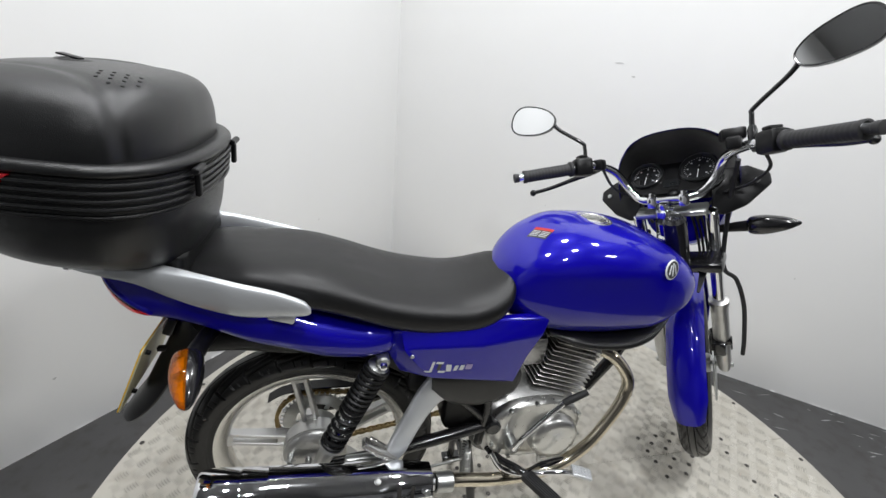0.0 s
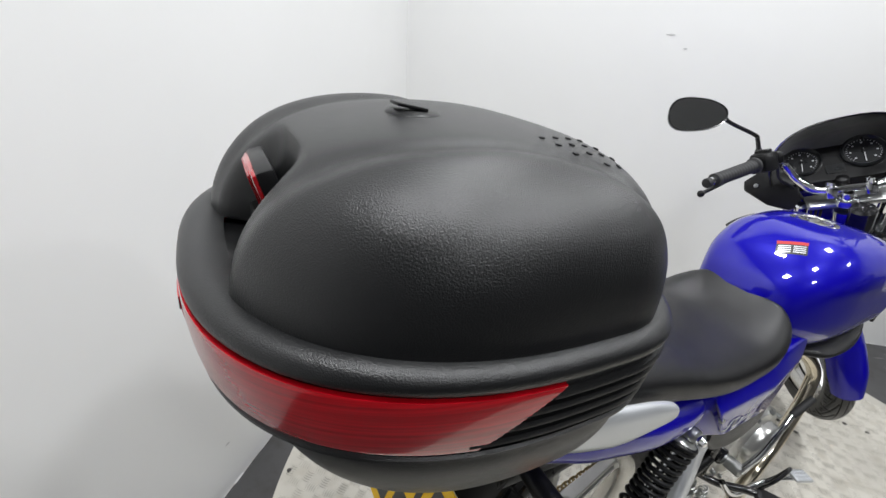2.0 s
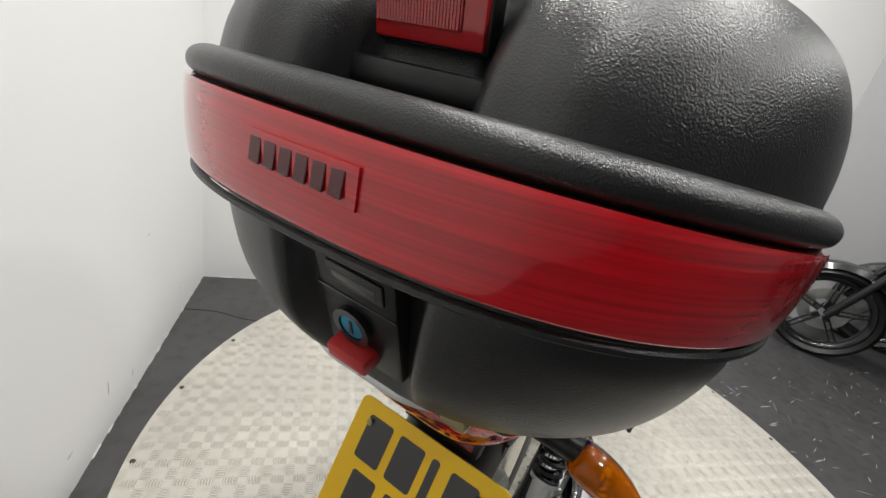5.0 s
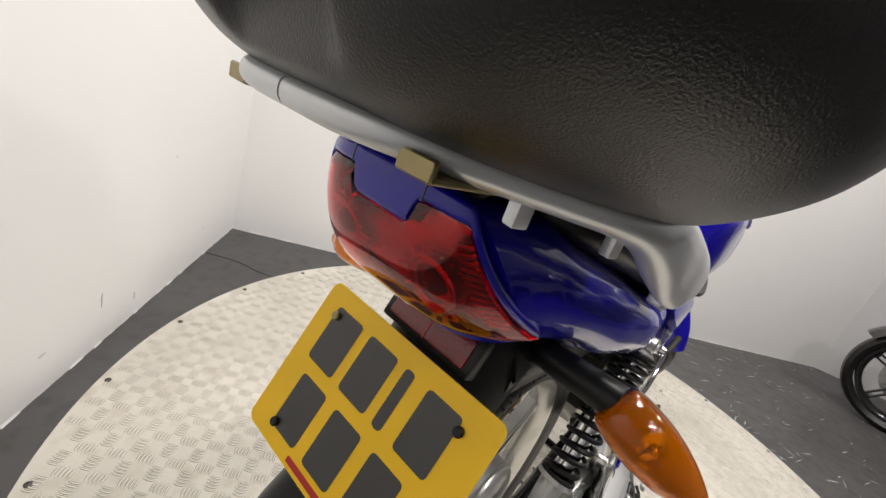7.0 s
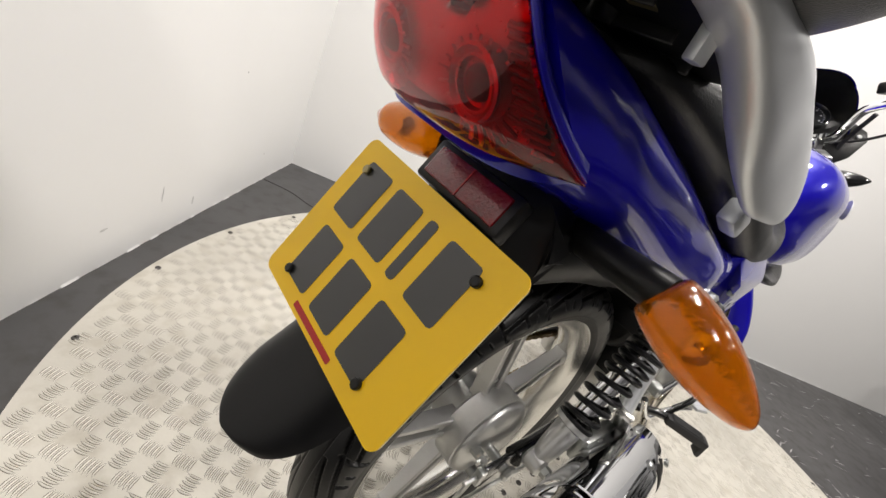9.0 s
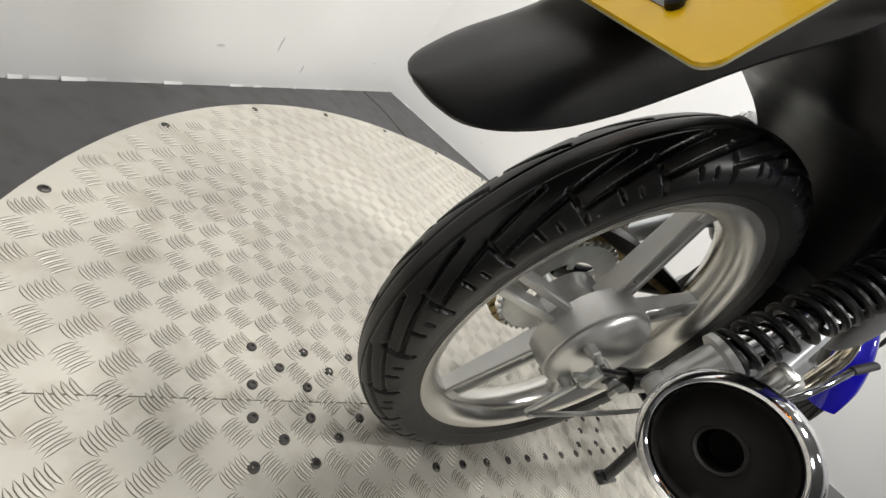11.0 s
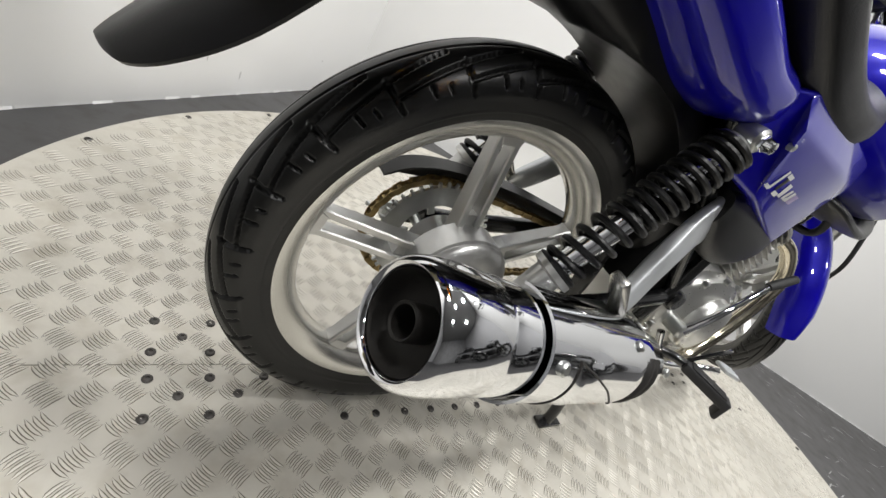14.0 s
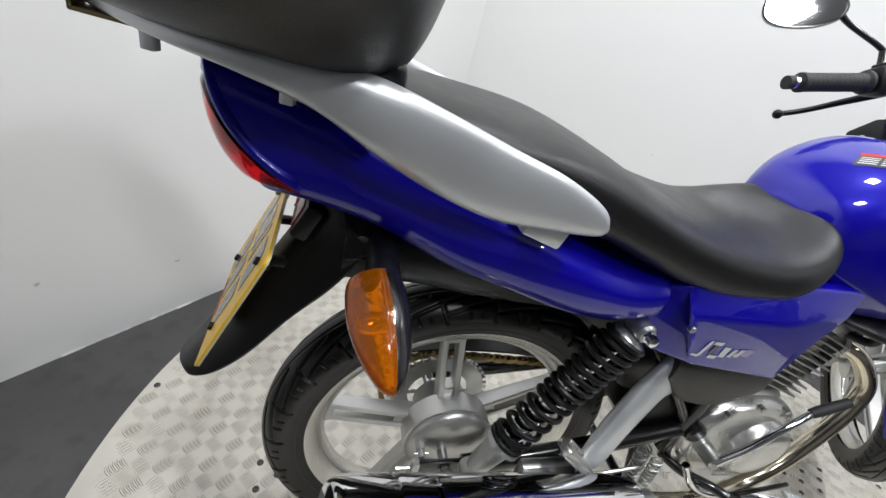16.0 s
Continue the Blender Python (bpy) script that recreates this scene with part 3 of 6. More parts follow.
for s in (-1, 1):
    top, low = Vector((0.173, s * 0.135, 0.664)), Vector((0.027, s * 0.132, 0.348))
    d = (top - low).normalized()
    shock = new("shock_absorber")
    shock.parent = bike
    part("spring", helix(low + d * 0.085, top - d * 0.022, 0.0255, 0.0045, [(1.0, 0.03), (4.4, 0.40), (9.5, 0.54), (1.0, 0.03)]), M_BLACKSM, shock, "black coil spring wound tighter at its top")
    part("damper", lathe([(0, 0.03), (0.013, 0.03), (0.016, 0.04), (0.016, 0.20), (0.0075, 0.205), (0.0075, 0.31), (0, 0.31)], low, d, 20), M_CHROME, shock)
    bm = lathe([(0, 0.006), (0.014, 0.006), (0.018, 0.03), (0.021, 0.075), (0.030, 0.078), (0.030, 0.086), (0, 0.086)], low, d, 20)
    rod(low + Vector((0, -0.016, 0)), low + Vector((0, 0.016, 0)), 0.017, bm=bm)
    part("lower_clevis", bm, M_ALU, shock)
    bm = lathe([(0, -0.026), (0.024, -0.026), (0.025, -0.019), (0.018, -0.014), (0, -0.010)], top, d, 20)
    rod(top + Vector((0, -0.018, 0)), top + Vector((0, 0.014, 0)), 0.0145, bm=bm)
    part("top_cap", bm, M_STEEL, shock)
    bm = rod(top + Vector((0, s * 0.012, 0)), top + Vector((0, s * 0.024, 0)), 0.0095, 6)
    lathe([(0.0085, 0.023), (0.007, 0.031), (0, 0.034)], top, (0, s, 0), 14, bm=bm)
    part("dome_nut", bm, M_CHROME, shock)
    part("lower_bolt", rod(low + Vector((0, s * 0.012, 0)), low + Vector((0, s * 0.028, 0)), 0.010, 6), M_STEEL, shock)

# -- body --
SEAT = [(-0.235, 0, 0.860, 0.060, 0.010, 0.012, 2.4), (-0.215, 0, 0.860, 0.095, 0.016, 0.020, 2.6), (-0.168, 0, 0.856, 0.115, 0.028, 0.030, 3.0), (-0.09, 0, 0.846, 0.128, 0.034, 0.040, 3.2),
        (0.0, 0, 0.829, 0.138, 0.043, 0.048, 3.2), (0.078, 0, 0.805, 0.143, 0.047, 0.040, 3.2), (0.177, 0, 0.775, 0.147, 0.042, 0.046, 3.1), (0.256, 0, 0.757, 0.147, 0.043, 0.052, 3.0),
        (0.338, 0, 0.750, 0.145, 0.041, 0.050, 2.9), (0.393, 0, 0.753, 0.142, 0.045, 0.047, 2.8), (0.44, 0, 0.766, 0.130, 0.050, 0.034, 2.7), (0.47, 0, 0.785, 0.104, 0.046, 0.028, 2.5), (0.488, 0, 0.80, 0.055, 0.026, 0.02, 2.3)]
part("seat", loft_x(SEAT, 80, 56), M_VINYL, bike, "long black vinyl dual seat with a stepped pillion part")

TANK = [(0.452, 0, 0.785, 0.045, 0.040, 0.05, 2.5), (0.478, 0, 0.795, 0.098, 0.070, 0.085, 2.6), (0.528, 0, 0.800, 0.130, 0.108, 0.116, 2.8), (0.60, 0, 0.800, 0.148, 0.138, 0.132, 3.0), (0.68, 0, 0.800, 0.155, 0.140, 0.138, 3.1),
        (0.76, 0, 0.798, 0.156, 0.134, 0.136, 3.1), (0.84, 0, 0.796, 0.150, 0.114, 0.124, 3.0), (0.90, 0, 0.792, 0.136, 0.090, 0.090, 2.8), (0.942, 0, 0.788, 0.110, 0.063, 0.064, 2.5), (0.960, 0, 0.788, 0.062, 0.033, 0.03, 2.3)]
bm = loft_x(TANK, 90, 120)
for v in bm.verts:
    # knee hollow below the shoulder
    x, y, z = v.co
    crease = 0.845 + 0.10 * max(0.0, x - 0.70)
    q = max(0.0, 1 - ((x - 0.645) / 0.185) ** 4) / (1 + math.exp((z - crease) / 0.011))
    if abs(y) > 0.06:
        v.co.y -= math.copysign(0.009 * q, y)
tank = part("fuel_tank", bm, M_BLUE, bike, "metallic blue fuel tank with hollow knee sides")
bm = loft_x([(0.58, 0, 0.676, 0.10, 0.012, 0.006, 3), (0.64, 0, 0.668, 0.138, 0.02, 0.010, 3), (0.70, 0, 0.660, 0.147, 0.020, 0.012, 3), (0.78, 0, 0.658, 0.147, 0.022, 0.014, 3), (0.85, 0, 0.673, 0.134, 0.024, 0.014, 3), (0.905, 0, 0.704, 0.104, 0.018, 0.010, 3)], 30, 32)
part("tank_trim", bm, M_BLACKPL, bike, "black plastic trim under the tank")
bm = lathe([(0, 0.012), (0.030, 0.012), (0.034, 0.010), (0.036, 0.012), (0.046, 0.011), (0.050, 0.006), (0.050, -0.012), (0, -0.012)], (0.690, 0.006, 0.928), (0.02, 0, 1), 40)
cap = part("filler_cap", bm, M_ALU2, bike, "round brushed filler cap")
part("lock_flap", block((0.028, 0.010, 0.004), 0.001, Matrix.Translation((0.688, 0.006, 0.9415))), M_STEEL, cap)
for k in range(6):
    a = math.pi / 3 * k + 0.4
    bm = rod((0.69 + 0.041 * math.cos(a), 0.006 + 0.041 * math.sin(a), 0.938), (0.69 + 0.041 * math.cos(a), 0.006 + 0.041 * math.sin(a), 0.9405), 0.003, 8)
    part("cap_screw", bm, M_STEEL, cap)


def bow(a):
    """How far the tail's end falls back towards its sides."""
    return 0.068 * (abs(a) / 0.111) ** 4.4


TAIL_Y = 0.006
NOSE = spline([(-0.080, -0.286), (-0.043, -0.317), (-0.020, -0.334), (0.0, -0.3435), (0.022, -0.3495), (0.043, -0.3525), (0.065, -0.3535), (0.095, -0.3515)], 60)


def nose_x(b):
    """Side profile of the tail's end: nearly upright above, rolling under below."""
    b = max(NOSE[0][0], min(NOSE[-1][0], b))
    for (b0, x0), (b1, x1) in zip(NOSE, NOSE[1:]):
        if b <= b1:
            return x0 + (x1 - x0) * (b - b0) / (b1 - b0)


def nose_z(b):
    return 0.803 + 0.83 * b


# along, upper and lower height, half width below, share of it above, squareness, lean, bow
TAIL = [(-0.3235, 0.8775, 0.7600, 0.115, 0.63, 4.4, 1.00, 1.00), (-0.292, 0.875, 0.7560, 0.120, 0.65, 4.0, 0.90, 0.72), (-0.250, 0.869, 0.7490, 0.127, 0.68, 3.6, 0.70, 0.36), (-0.205, 0.860, 0.7390, 0.135, 0.71, 3.2, 0.45, 0.14),
        (-0.100, 0.828, 0.7030, 0.146, 0.80, 2.9, 0.0, 0.0), (-0.02, 0.798, 0.679, 0.147, 0.92, 2.8, 0.0, 0.0), (0.06, 0.772, 0.656, 0.148, 1.0, 2.8, 0.0, 0.0), (0.13, 0.754, 0.650, 0.146, 1.0, 2.8, 0.0, 0.0), (0.178, 0.749, 0.659, 0.142, 1.0, 2.9, 0.0, 0.0), (0.192, 0.745, 0.666, 0.136, 1.0, 2.9, 0.0, 0.0), (0.197, 0.738, 0.676, 0.128, 1.0, 2.8, 0.0, 0.0)]


def tail_ring(s, shrink=1.0, inward=0.0):
    x0, zt, zb, w, share, e, lean, bend = s
    out = []
    cy = TAIL_Y * max(0.0, min(1.0, -x0 / 0.25))
    for k in range(72):
        t = 2 * math.pi * k / 72
        c, n = math.cos(t), math.sin(t)
        z = (zt + zb) / 2 + (zt - zb) / 2 * shrink * math.copysign(abs(n) ** (2 / e), n)
        up = max(0.0, min(1.0, (z - zb) / (zt - zb)))
        y = w * shrink * (1 - (1 - share) * up ** 1.25) * math.copysign(abs(c) ** (2 / e), c)
        x = x0 + inward + lean * (nose_x((z - 0.803) / 0.83) + 0.327) + bend * bow(y)
        out.append(Vector((x, cy + y, z)))
    return out


part("tail_cowl", skin([tail_ring(TAIL[0], 0.88, 0.010)] + [tail_ring(s) for s in spline(TAIL, 70)]), M_BLUE, bike, "metallic blue tail cowl under the seat")


def side_panel(s):
    """Bladed blue panel below the seat front, with a crease between its two faces and a pointed lower corner."""
    outer = [(0.182, 0.122, 0.722), (0.186, 0.125, 0.668), (0.212, 0.130, 0.622), (0.286, 0.150, 0.610), (0.490, 0.137, 0.568), (0.512, 0.136, 0.640), (0.545, 0.132, 0.700), (0.566, 0.120, 0.744), (0.39, 0.132, 0.748), (0.215, 0.138, 0.738)]
    bm = bmesh.new()
    front = [bm.verts.new((x, s * y, z)) for x, y, z in outer]
    back = [bm.verts.new((x, s * (y - 0.022), z)) for x, y, z in outer]
    # the shoulder under the seat stands proud
    ridge = [bm.verts.new(p) for p in ((0.222, s * 0.153, 0.700), (0.39, s * 0.157, 0.698))]
    for f in ((0, 1, 2, 3, ridge[0], 9), (ridge[0], 3, ridge[1]), (3, 4, 5, ridge[1]), (ridge[1], 5, 6), (9, ridge[0], ridge[1], 8), (8, ridge[1], 6, 7)):
        bm.faces.new([front[i] if isinstance(i, int) else i for i in f])
    bm.faces.new(back[::-1])
    for i in range(10):
        j = (i + 1) % 10
        bm.faces.new((front[i], back[i], back[j], front[j]))
    bmesh.ops.recalc_face_normals(bm, faces=bm.faces)
    rims = [e for e in bm.edges if len(e.link_faces) == 2 and e.calc_face_angle() > 0.16]
    bmesh.ops.bevel(bm, geom=rims, offset=0.0070, segments=4, affect="EDGES", profile=0.6)
    return bm


panels = mirrored(side_panel, "side_panel", M_BLUE, bike, "metallic blue side panel")


def lower_cover(s):
    st = [(0.29, 0.112, 0.575, 0.02, 0.03, 0.02), (0.34, 0.116, 0.560, 0.022, 0.05, 0.05), (0.42, 0.118, 0.548, 0.022, 0.06, 0.05), (0.49, 0.116, 0.555, 0.02, 0.05, 0.03), (0.515, 0.11, 0.565, 0.012, 0.02, 0.02)]
    return skin([superring((x, s * y, z), (0, 1, 0), (0, 0, 1), w, u, d, 3, 24) for x, y, z, w, u, d in spline(st, 24)])


mirrored(lower_cover, "lower_cover", M_BLACKPL, bike, "dark grey plastic cover below the side panel")
part("battery_box", block((0.20, 0.18, 0.16), 0.01, Matrix.Translation((0.34, 0, 0.60))), M_BLACKSM, bike)
part("air_box", block((0.13, 0.176, 0.20), 0.02, Matrix.Translation((0.405, 0, 0.47))), M_BLACKSM, bike, "black air filter box")

# grab rail
RAIL = [(0.032, 0.158, 0.808, 0.006, 0.006), (0.018, 0.160, 0.815, 0.009, 0.016), (-0.03, 0.160, 0.826, 0.010, 0.027), (-0.09, 0.158, 0.836, 0.011, 0.034), (-0.15, 0.153, 0.853, 0.012, 0.034), (-0.20, 0.147, 0.870, 0.016, 0.029), (-0.25, 0.140, 0.885, 0.016, 0.019),
        (-0.30, 0.132, 0.892, 0.018, 0.012), (-0.35, 0.112, 0.897, 0.019, 0.010), (-0.398, 0.072, 0.901, 0.021, 0.010), (-0.420, 0.040, 0.902, 0.022, 0.010), (-0.422, 0.0005, 0.902, 0.022, 0.010)]


def rail(s):
    st = spline(RAIL, 60)
    rings = []
    for i, (x, y, z, w, h) in enumerate(st):
        a, b = st[max(i - 1, 0)], st[min(i + 1, len(st) - 1)]
        across = Vector((b[1] - a[1], a[0] - b[0], 0)).normalized()
        rings.append(superring((x, s * y, z), (across.x, s * across.y, 0), (0, 0, 1), w, h, h, 2.5, 28))
    return skin(rings)


mirrored(rail, "grab_rail", M_SILVER, bike, "silver painted grab rail")
for s in (-1, 1):
    for x, z, L in ((-0.371, 0.897, 0.020), (-0.272, 0.884, 0.022)):
        part("rail_boss", block((0.011, 0.009, L), 0.0015, Matrix.Translation((x, s * (0.104 if x < -0.3 else 0.126), z - L / 2)) @ Matrix.Rotation(s * 0.3, 4, "Z")), M_SILVER, bike)
    part("rail_bracket", block((0.05, 0.02, 0.025), 0.004, Matrix.Translation((-0.022, s * 0.140, 0.790)) @ Matrix.Rotation(0.3, 4, "Y")), M_SILVER, bike)

# rear light
lamp = new("rear_light")
lamp.parent = bike


BACK = Vector((-0.92, 0, -0.39))
LENS_W = 0.111
NOTCH = [(-0.080, 0.0640), (-0.0390, 0.0670), (-0.0330, 0.0650), (-0.0280, 0.0470), (-0.0255, 0.0435), (0.0255, 0.0435), (0.0280, 0.0470), (0.0330, 0.0650), (0.0390, 0.0670), (0.080, 0.0640)]


def edge_at(a):
    """The slanting outer edge of the light, from its upper corners down to its low tips."""
    return 0.0490 - max(-0.012, abs(a) - 0.0770) * 2.35


def low_at(a):
    return -0.0430 + 0.0115 * (abs(a) / LENS_W) ** 2


def seam_at(a):
    """Height of the joint between the lens and the blue panel above it."""
    for (x0, y0), (x1, y1) in zip(NOTCH, NOTCH[1:]):
        if x0 <= a <= x1:
            return y0 + (y1 - y0) * (a - x0) / (x1 - x0)
    return NOTCH[-1][1]


def lens_top(a):
    return max(low_at(a) + 0.0006, min(seam_at(a), edge_at(a)) - 0.0006)


def rear_point(a, b, lift):
    d = Vector((nose_x(b + 0.006) - nose_x(b - 0.006), 0, 0.01)).normalized()
    side = min(1.0, 4.4 * bow(a) / max(abs(a), 0.001)) * math.copysign(1, a)
    n = Vector((-d.z, side * 0.8, d.x)).normalized()
    return Vector((nose_x(b) + bow(a), TAIL_Y + a, nose_z(b))) + n * lift


def rear_sheet(lo, hi, lift, thick, rows=14, wide=LENS_W):
    """A curved sheet over the tail's end between two edges."""
    cols = sorted(set([round(-wide + 2 * wide * k / 72, 4) for k in range(73)] + [x for x, _ in NOTCH[1:-1]]))
    rings = []
    for a in cols:
        b0, b1 = lo(a), max(hi(a), lo(a) + 0.0006)
        edge = [b0 + (b1 - b0) * j / rows for j in range(rows + 1)]
        soft = [min(1.0, (b - b0) / 0.004, (b1 - b) / 0.004) for b in edge]
        outer = [rear_point(a, b, lift - 0.0025 * (1 - max(0, q)) ** 2) for b, q in zip(edge, soft)]
        inner = [rear_point(a, b, lift - thick) for b in edge]
        rings.append(outer + inner[::-1])
    return skin(rings)


part("lens", rear_sheet(low_at, lens_top, 0.0035, 0.003), M_TAILLENS, lamp, "clear red wrap-around tail light lens")
part("centre_panel", rear_sheet(lambda a: lens_top(a) + 0.0012, lambda a: max(lens_top(a) + 0.002, min(0.0865 - 1.2 * a * a, edge_at(a) + 0.014)), 0.0030, 0.022, 10), M_BLUE, lamp, "blue panel above the lens")
part("reflector_shell", rear_sheet(lambda a: low_at(a) * 0.97, lambda a: max(low_at(a) * 0.97 + 0.0004, lens_top(a) - 0.003), -0.013, 0.003, wide=0.096), M_REFLECT, lamp, "silvered reflector behind the lens")
for y in (-0.053, 0.053):
    c = rear_point(y, -0.002, -0.011)
    part("bulb_bowl", lathe([(0.0235, -0.006), (0.0235, 0.0055), (0.0215, 0.0065), (0.019, 0.003), (0.0175, 0.0045), (0.0155, 0.0045), (0.0145, 0.0005), (0.008, -0.004), (0, -0.004)], c, BACK, 48), M_REFLECT, lamp)
    part("bulb", lathe([(0.0115, -0.004), (0.0110, 0.002), (0.008, 0.0055), (0.004, 0.007), (0, 0.007)], c, BACK, 28), M_LOGO, lamp)
    for k in range(22):
        t = 2 * math.pi * k / 22
        reach = 0.036 if math.sin(t) < 0.1 else 0.030
        p0, p1 = (rear_point(y + math.cos(t) * r, -0.002 + math.sin(t) * r * 1.1, -0.0075) for r in (0.0250, reach))
        part("bowl_flute", rod(p0, p1, 0.0015, 6), M_REFLECT, lamp)
for s in (-1, 1):
    for k in range(13):
        b = 0.044 - 0.0060 * k
        a = s * (0.069 + (0.048 - b) * 0.36)
        part("lens_rib", rod(rear_point(a - s * 0.006, b, -0.0075), rear_point(a + s * 0.005, b, -0.0075), 0.0021, 8), M_REFLECT, lamp)
    part("panel_joint", tube([rear_point(s * 0.0365, b, 0.0031) for b in (0.0675, 0.073, 0.079, 0.0845)], 0.0006, 6), M_INK, lamp)

# black rear mudguard with the number plate
GUARD = [(-0.10, -0.005, 0.738, 0.082, 0.026), (-0.17, -0.006, 0.757, 0.082, 0.028), (-0.215, -0.008, 0.762, 0.080, 0.030), (-0.236, -0.009, 0.748, 0.079, 0.030), (-0.252, -0.010, 0.716, 0.077, 0.028), (-0.274, -0.010, 0.672, 0.074, 0.025), (-0.302, -0.010, 0.622, 0.070, 0.020), (-0.343, -0.008, 0.550, 0.066, 0.016), (-0.377, -0.006, 0.505, 0.062, 0.012), (-0.396, -0.005, 0.479, 0.048, 0.008), (-0.404, -0.004, 0.468, 0.028, 0.004), (-0.407, -0.004, 0.464, 0.006, 0.001)]


def guard_mesh():
    st = spline(GUARD, 48)
    outer, inner = [], []
    for i, (x, y, z, w, c) in enumerate(st):
        a, b = st[max(i - 1, 0)], st[min(i + 1, len(st) - 1)]
        d = Vector((b[0] - a[0], 0, b[2] - a[2])).normalized()
        n = Vector((d.z, 0, -d.x))
        if n.x > 0 and n.z < 0 or n.z < -0.2:
            n = -n
        ro, ri = [], []
        for k in range(29):
            s = -1 + 2 * k / 28
            p = Vector((x, y + s * w, z)) - n * (c * 2.2 * abs(s) ** 4)
            ro.append(p)
            ri.append(p - n * 0.0035 + Vector((0, -0.002 * s, 0)))
        outer.append(ro)
        inner.append(ri)
    return skin([o + i[::-1] for o, i in zip(outer, inner)])


part("rear_mudguard", guard_mesh(), M_BLACKSM, bike, "black plastic rear mudguard")
bm = loft_x([(-0.21, 0, 0.69, 0.085, 0.05, 0.04, 3), (-0.10, 0, 0.70, 0.095, 0.04, 0.05, 3), (0.05, 0, 0.66, 0.09, 0.05, 0.05, 3), (0.16, 0, 0.62, 0.085, 0.06, 0.10, 3), (0.26, 0, 0.58, 0.08, 0.08, 0.10, 3), (0.33, 0, 0.55, 0.075, 0.1, 0.12, 3)], 30, 28)
for v in list(bm.verts):
    d = Vector((v.co.x, 0, v.co.z - 0.311))
    if d.length < 0.345:
        d = d.normalized() * 0.345
        v.co.x, v.co.z = d.x, 0.311 + d.z
part("inner_mudguard", bm, M_BLACKSM, bike)

# number plate
PT, PB = Vector((-0.2810, -0.010, 0.710)), Vector((-0.3520, -0.010, 0.558))
UPV = (PT - PB).normalized()
PM = Matrix.Translation((PT + PB) / 2) @ Matrix(((0, UPV.x, -UPV.z, 0), (-1, 0, 0, 0), (0, UPV.z, UPV.x, 0), (0, 0, 0, 1)))
PW, PH = 0.229, 0.169


def rounded(w, h, r, n=6):
    out = []
    for cx, cy, a0 in ((w / 2 - r, h / 2 - r, 0), (-w / 2 + r, h / 2 - r, 90), (-w / 2 + r, -h / 2 + r, 180), (w / 2 - r, -h / 2 + r, 270)):
        for k in range(n + 1):
            a = math.radians(a0 + 90 * k / n)
            out.append((cx + r * math.cos(a), cy + r * math.sin(a)))
    return out


bm = slab(rounded(PW, PH, 0.010), PM @ Matrix.Translation((0, 0, 0.001)), 0.0022)
plate = part("number_plate", bm, M_YELLOW, bike, "yellow rear number plate with dark bars for its characters", smooth=False)
part("plate_backing", slab(rounded(PW - 0.001, PH - 0.001, 0.010), PM @ Matrix.Translation((0, 0, -0.0012)), 0.0021), M_PLATEBACK, plate, smooth=False)
for row, xs in ((0.036, (-0.072, -0.020, 0.017, 0.060)), (-0.038, (-0.063, -0.008, 0.048))):
    for k, x in enumerate(xs):
        w = 0.012 if (row > 0 and k == 2) else 0.040
        part("character_bar", slab(rounded(w, 0.060, 0.004, 2), PM @ Matrix.Translation((x, row, 0.0033)), 0.0005), M_INK, plate, smooth=False)
part("maker_bar", slab(rounded(0.075, 0.006, 0.001, 1), PM @ Matrix.Translation((-0.006, -0.077, 0.0033)), 0.0004), M_REDINK, plate, smooth=False)
for x, y, m in ((-0.088, 0.056, M_BRONZE), (0.082, 0.056, M_BLACKSM), (-0.079, -0.064, M_BLACKSM), (0.066, -0.064, M_BLACKSM)):
    b0 = PM @ Vector((x, y, -0.010))
    b1 = PM @ Vector((x, y, 0.008))
    part("plate_screw", rod(b0, b1, 0.0048, 10), m, plate)
RFM = Matrix.Translation((-0.2565, -0.0105, 0.7235)) @ PM.to_3x3().to_4x4()
part("reflector_mount", block((0.114, 0.042, 0.020), 0.004, RFM @ Matrix.Translation((0, 0, -0.0045))), M_BLACKSM, bike)
refl_low = part("rear_reflector", block((0.098, 0.030, 0.012), 0.003, RFM @ Matrix.Translation((0, 0, 0.002))), M_REFLRED, bike, "red rectangular reflector")
part("reflector_joint", block((0.0012, 0.028, 0.001), 0, RFM @ Matrix.Translation((0, 0, 0.0082))), M_REDINK, refl_low, smooth=False)
for s in (-1, 1):
    part("plate_bracket", block((0.05, 0.012, 0.01), 0.002, Matrix.Translation((-0.265, s * 0.05, 0.66))), M_BLACKSM, bike)


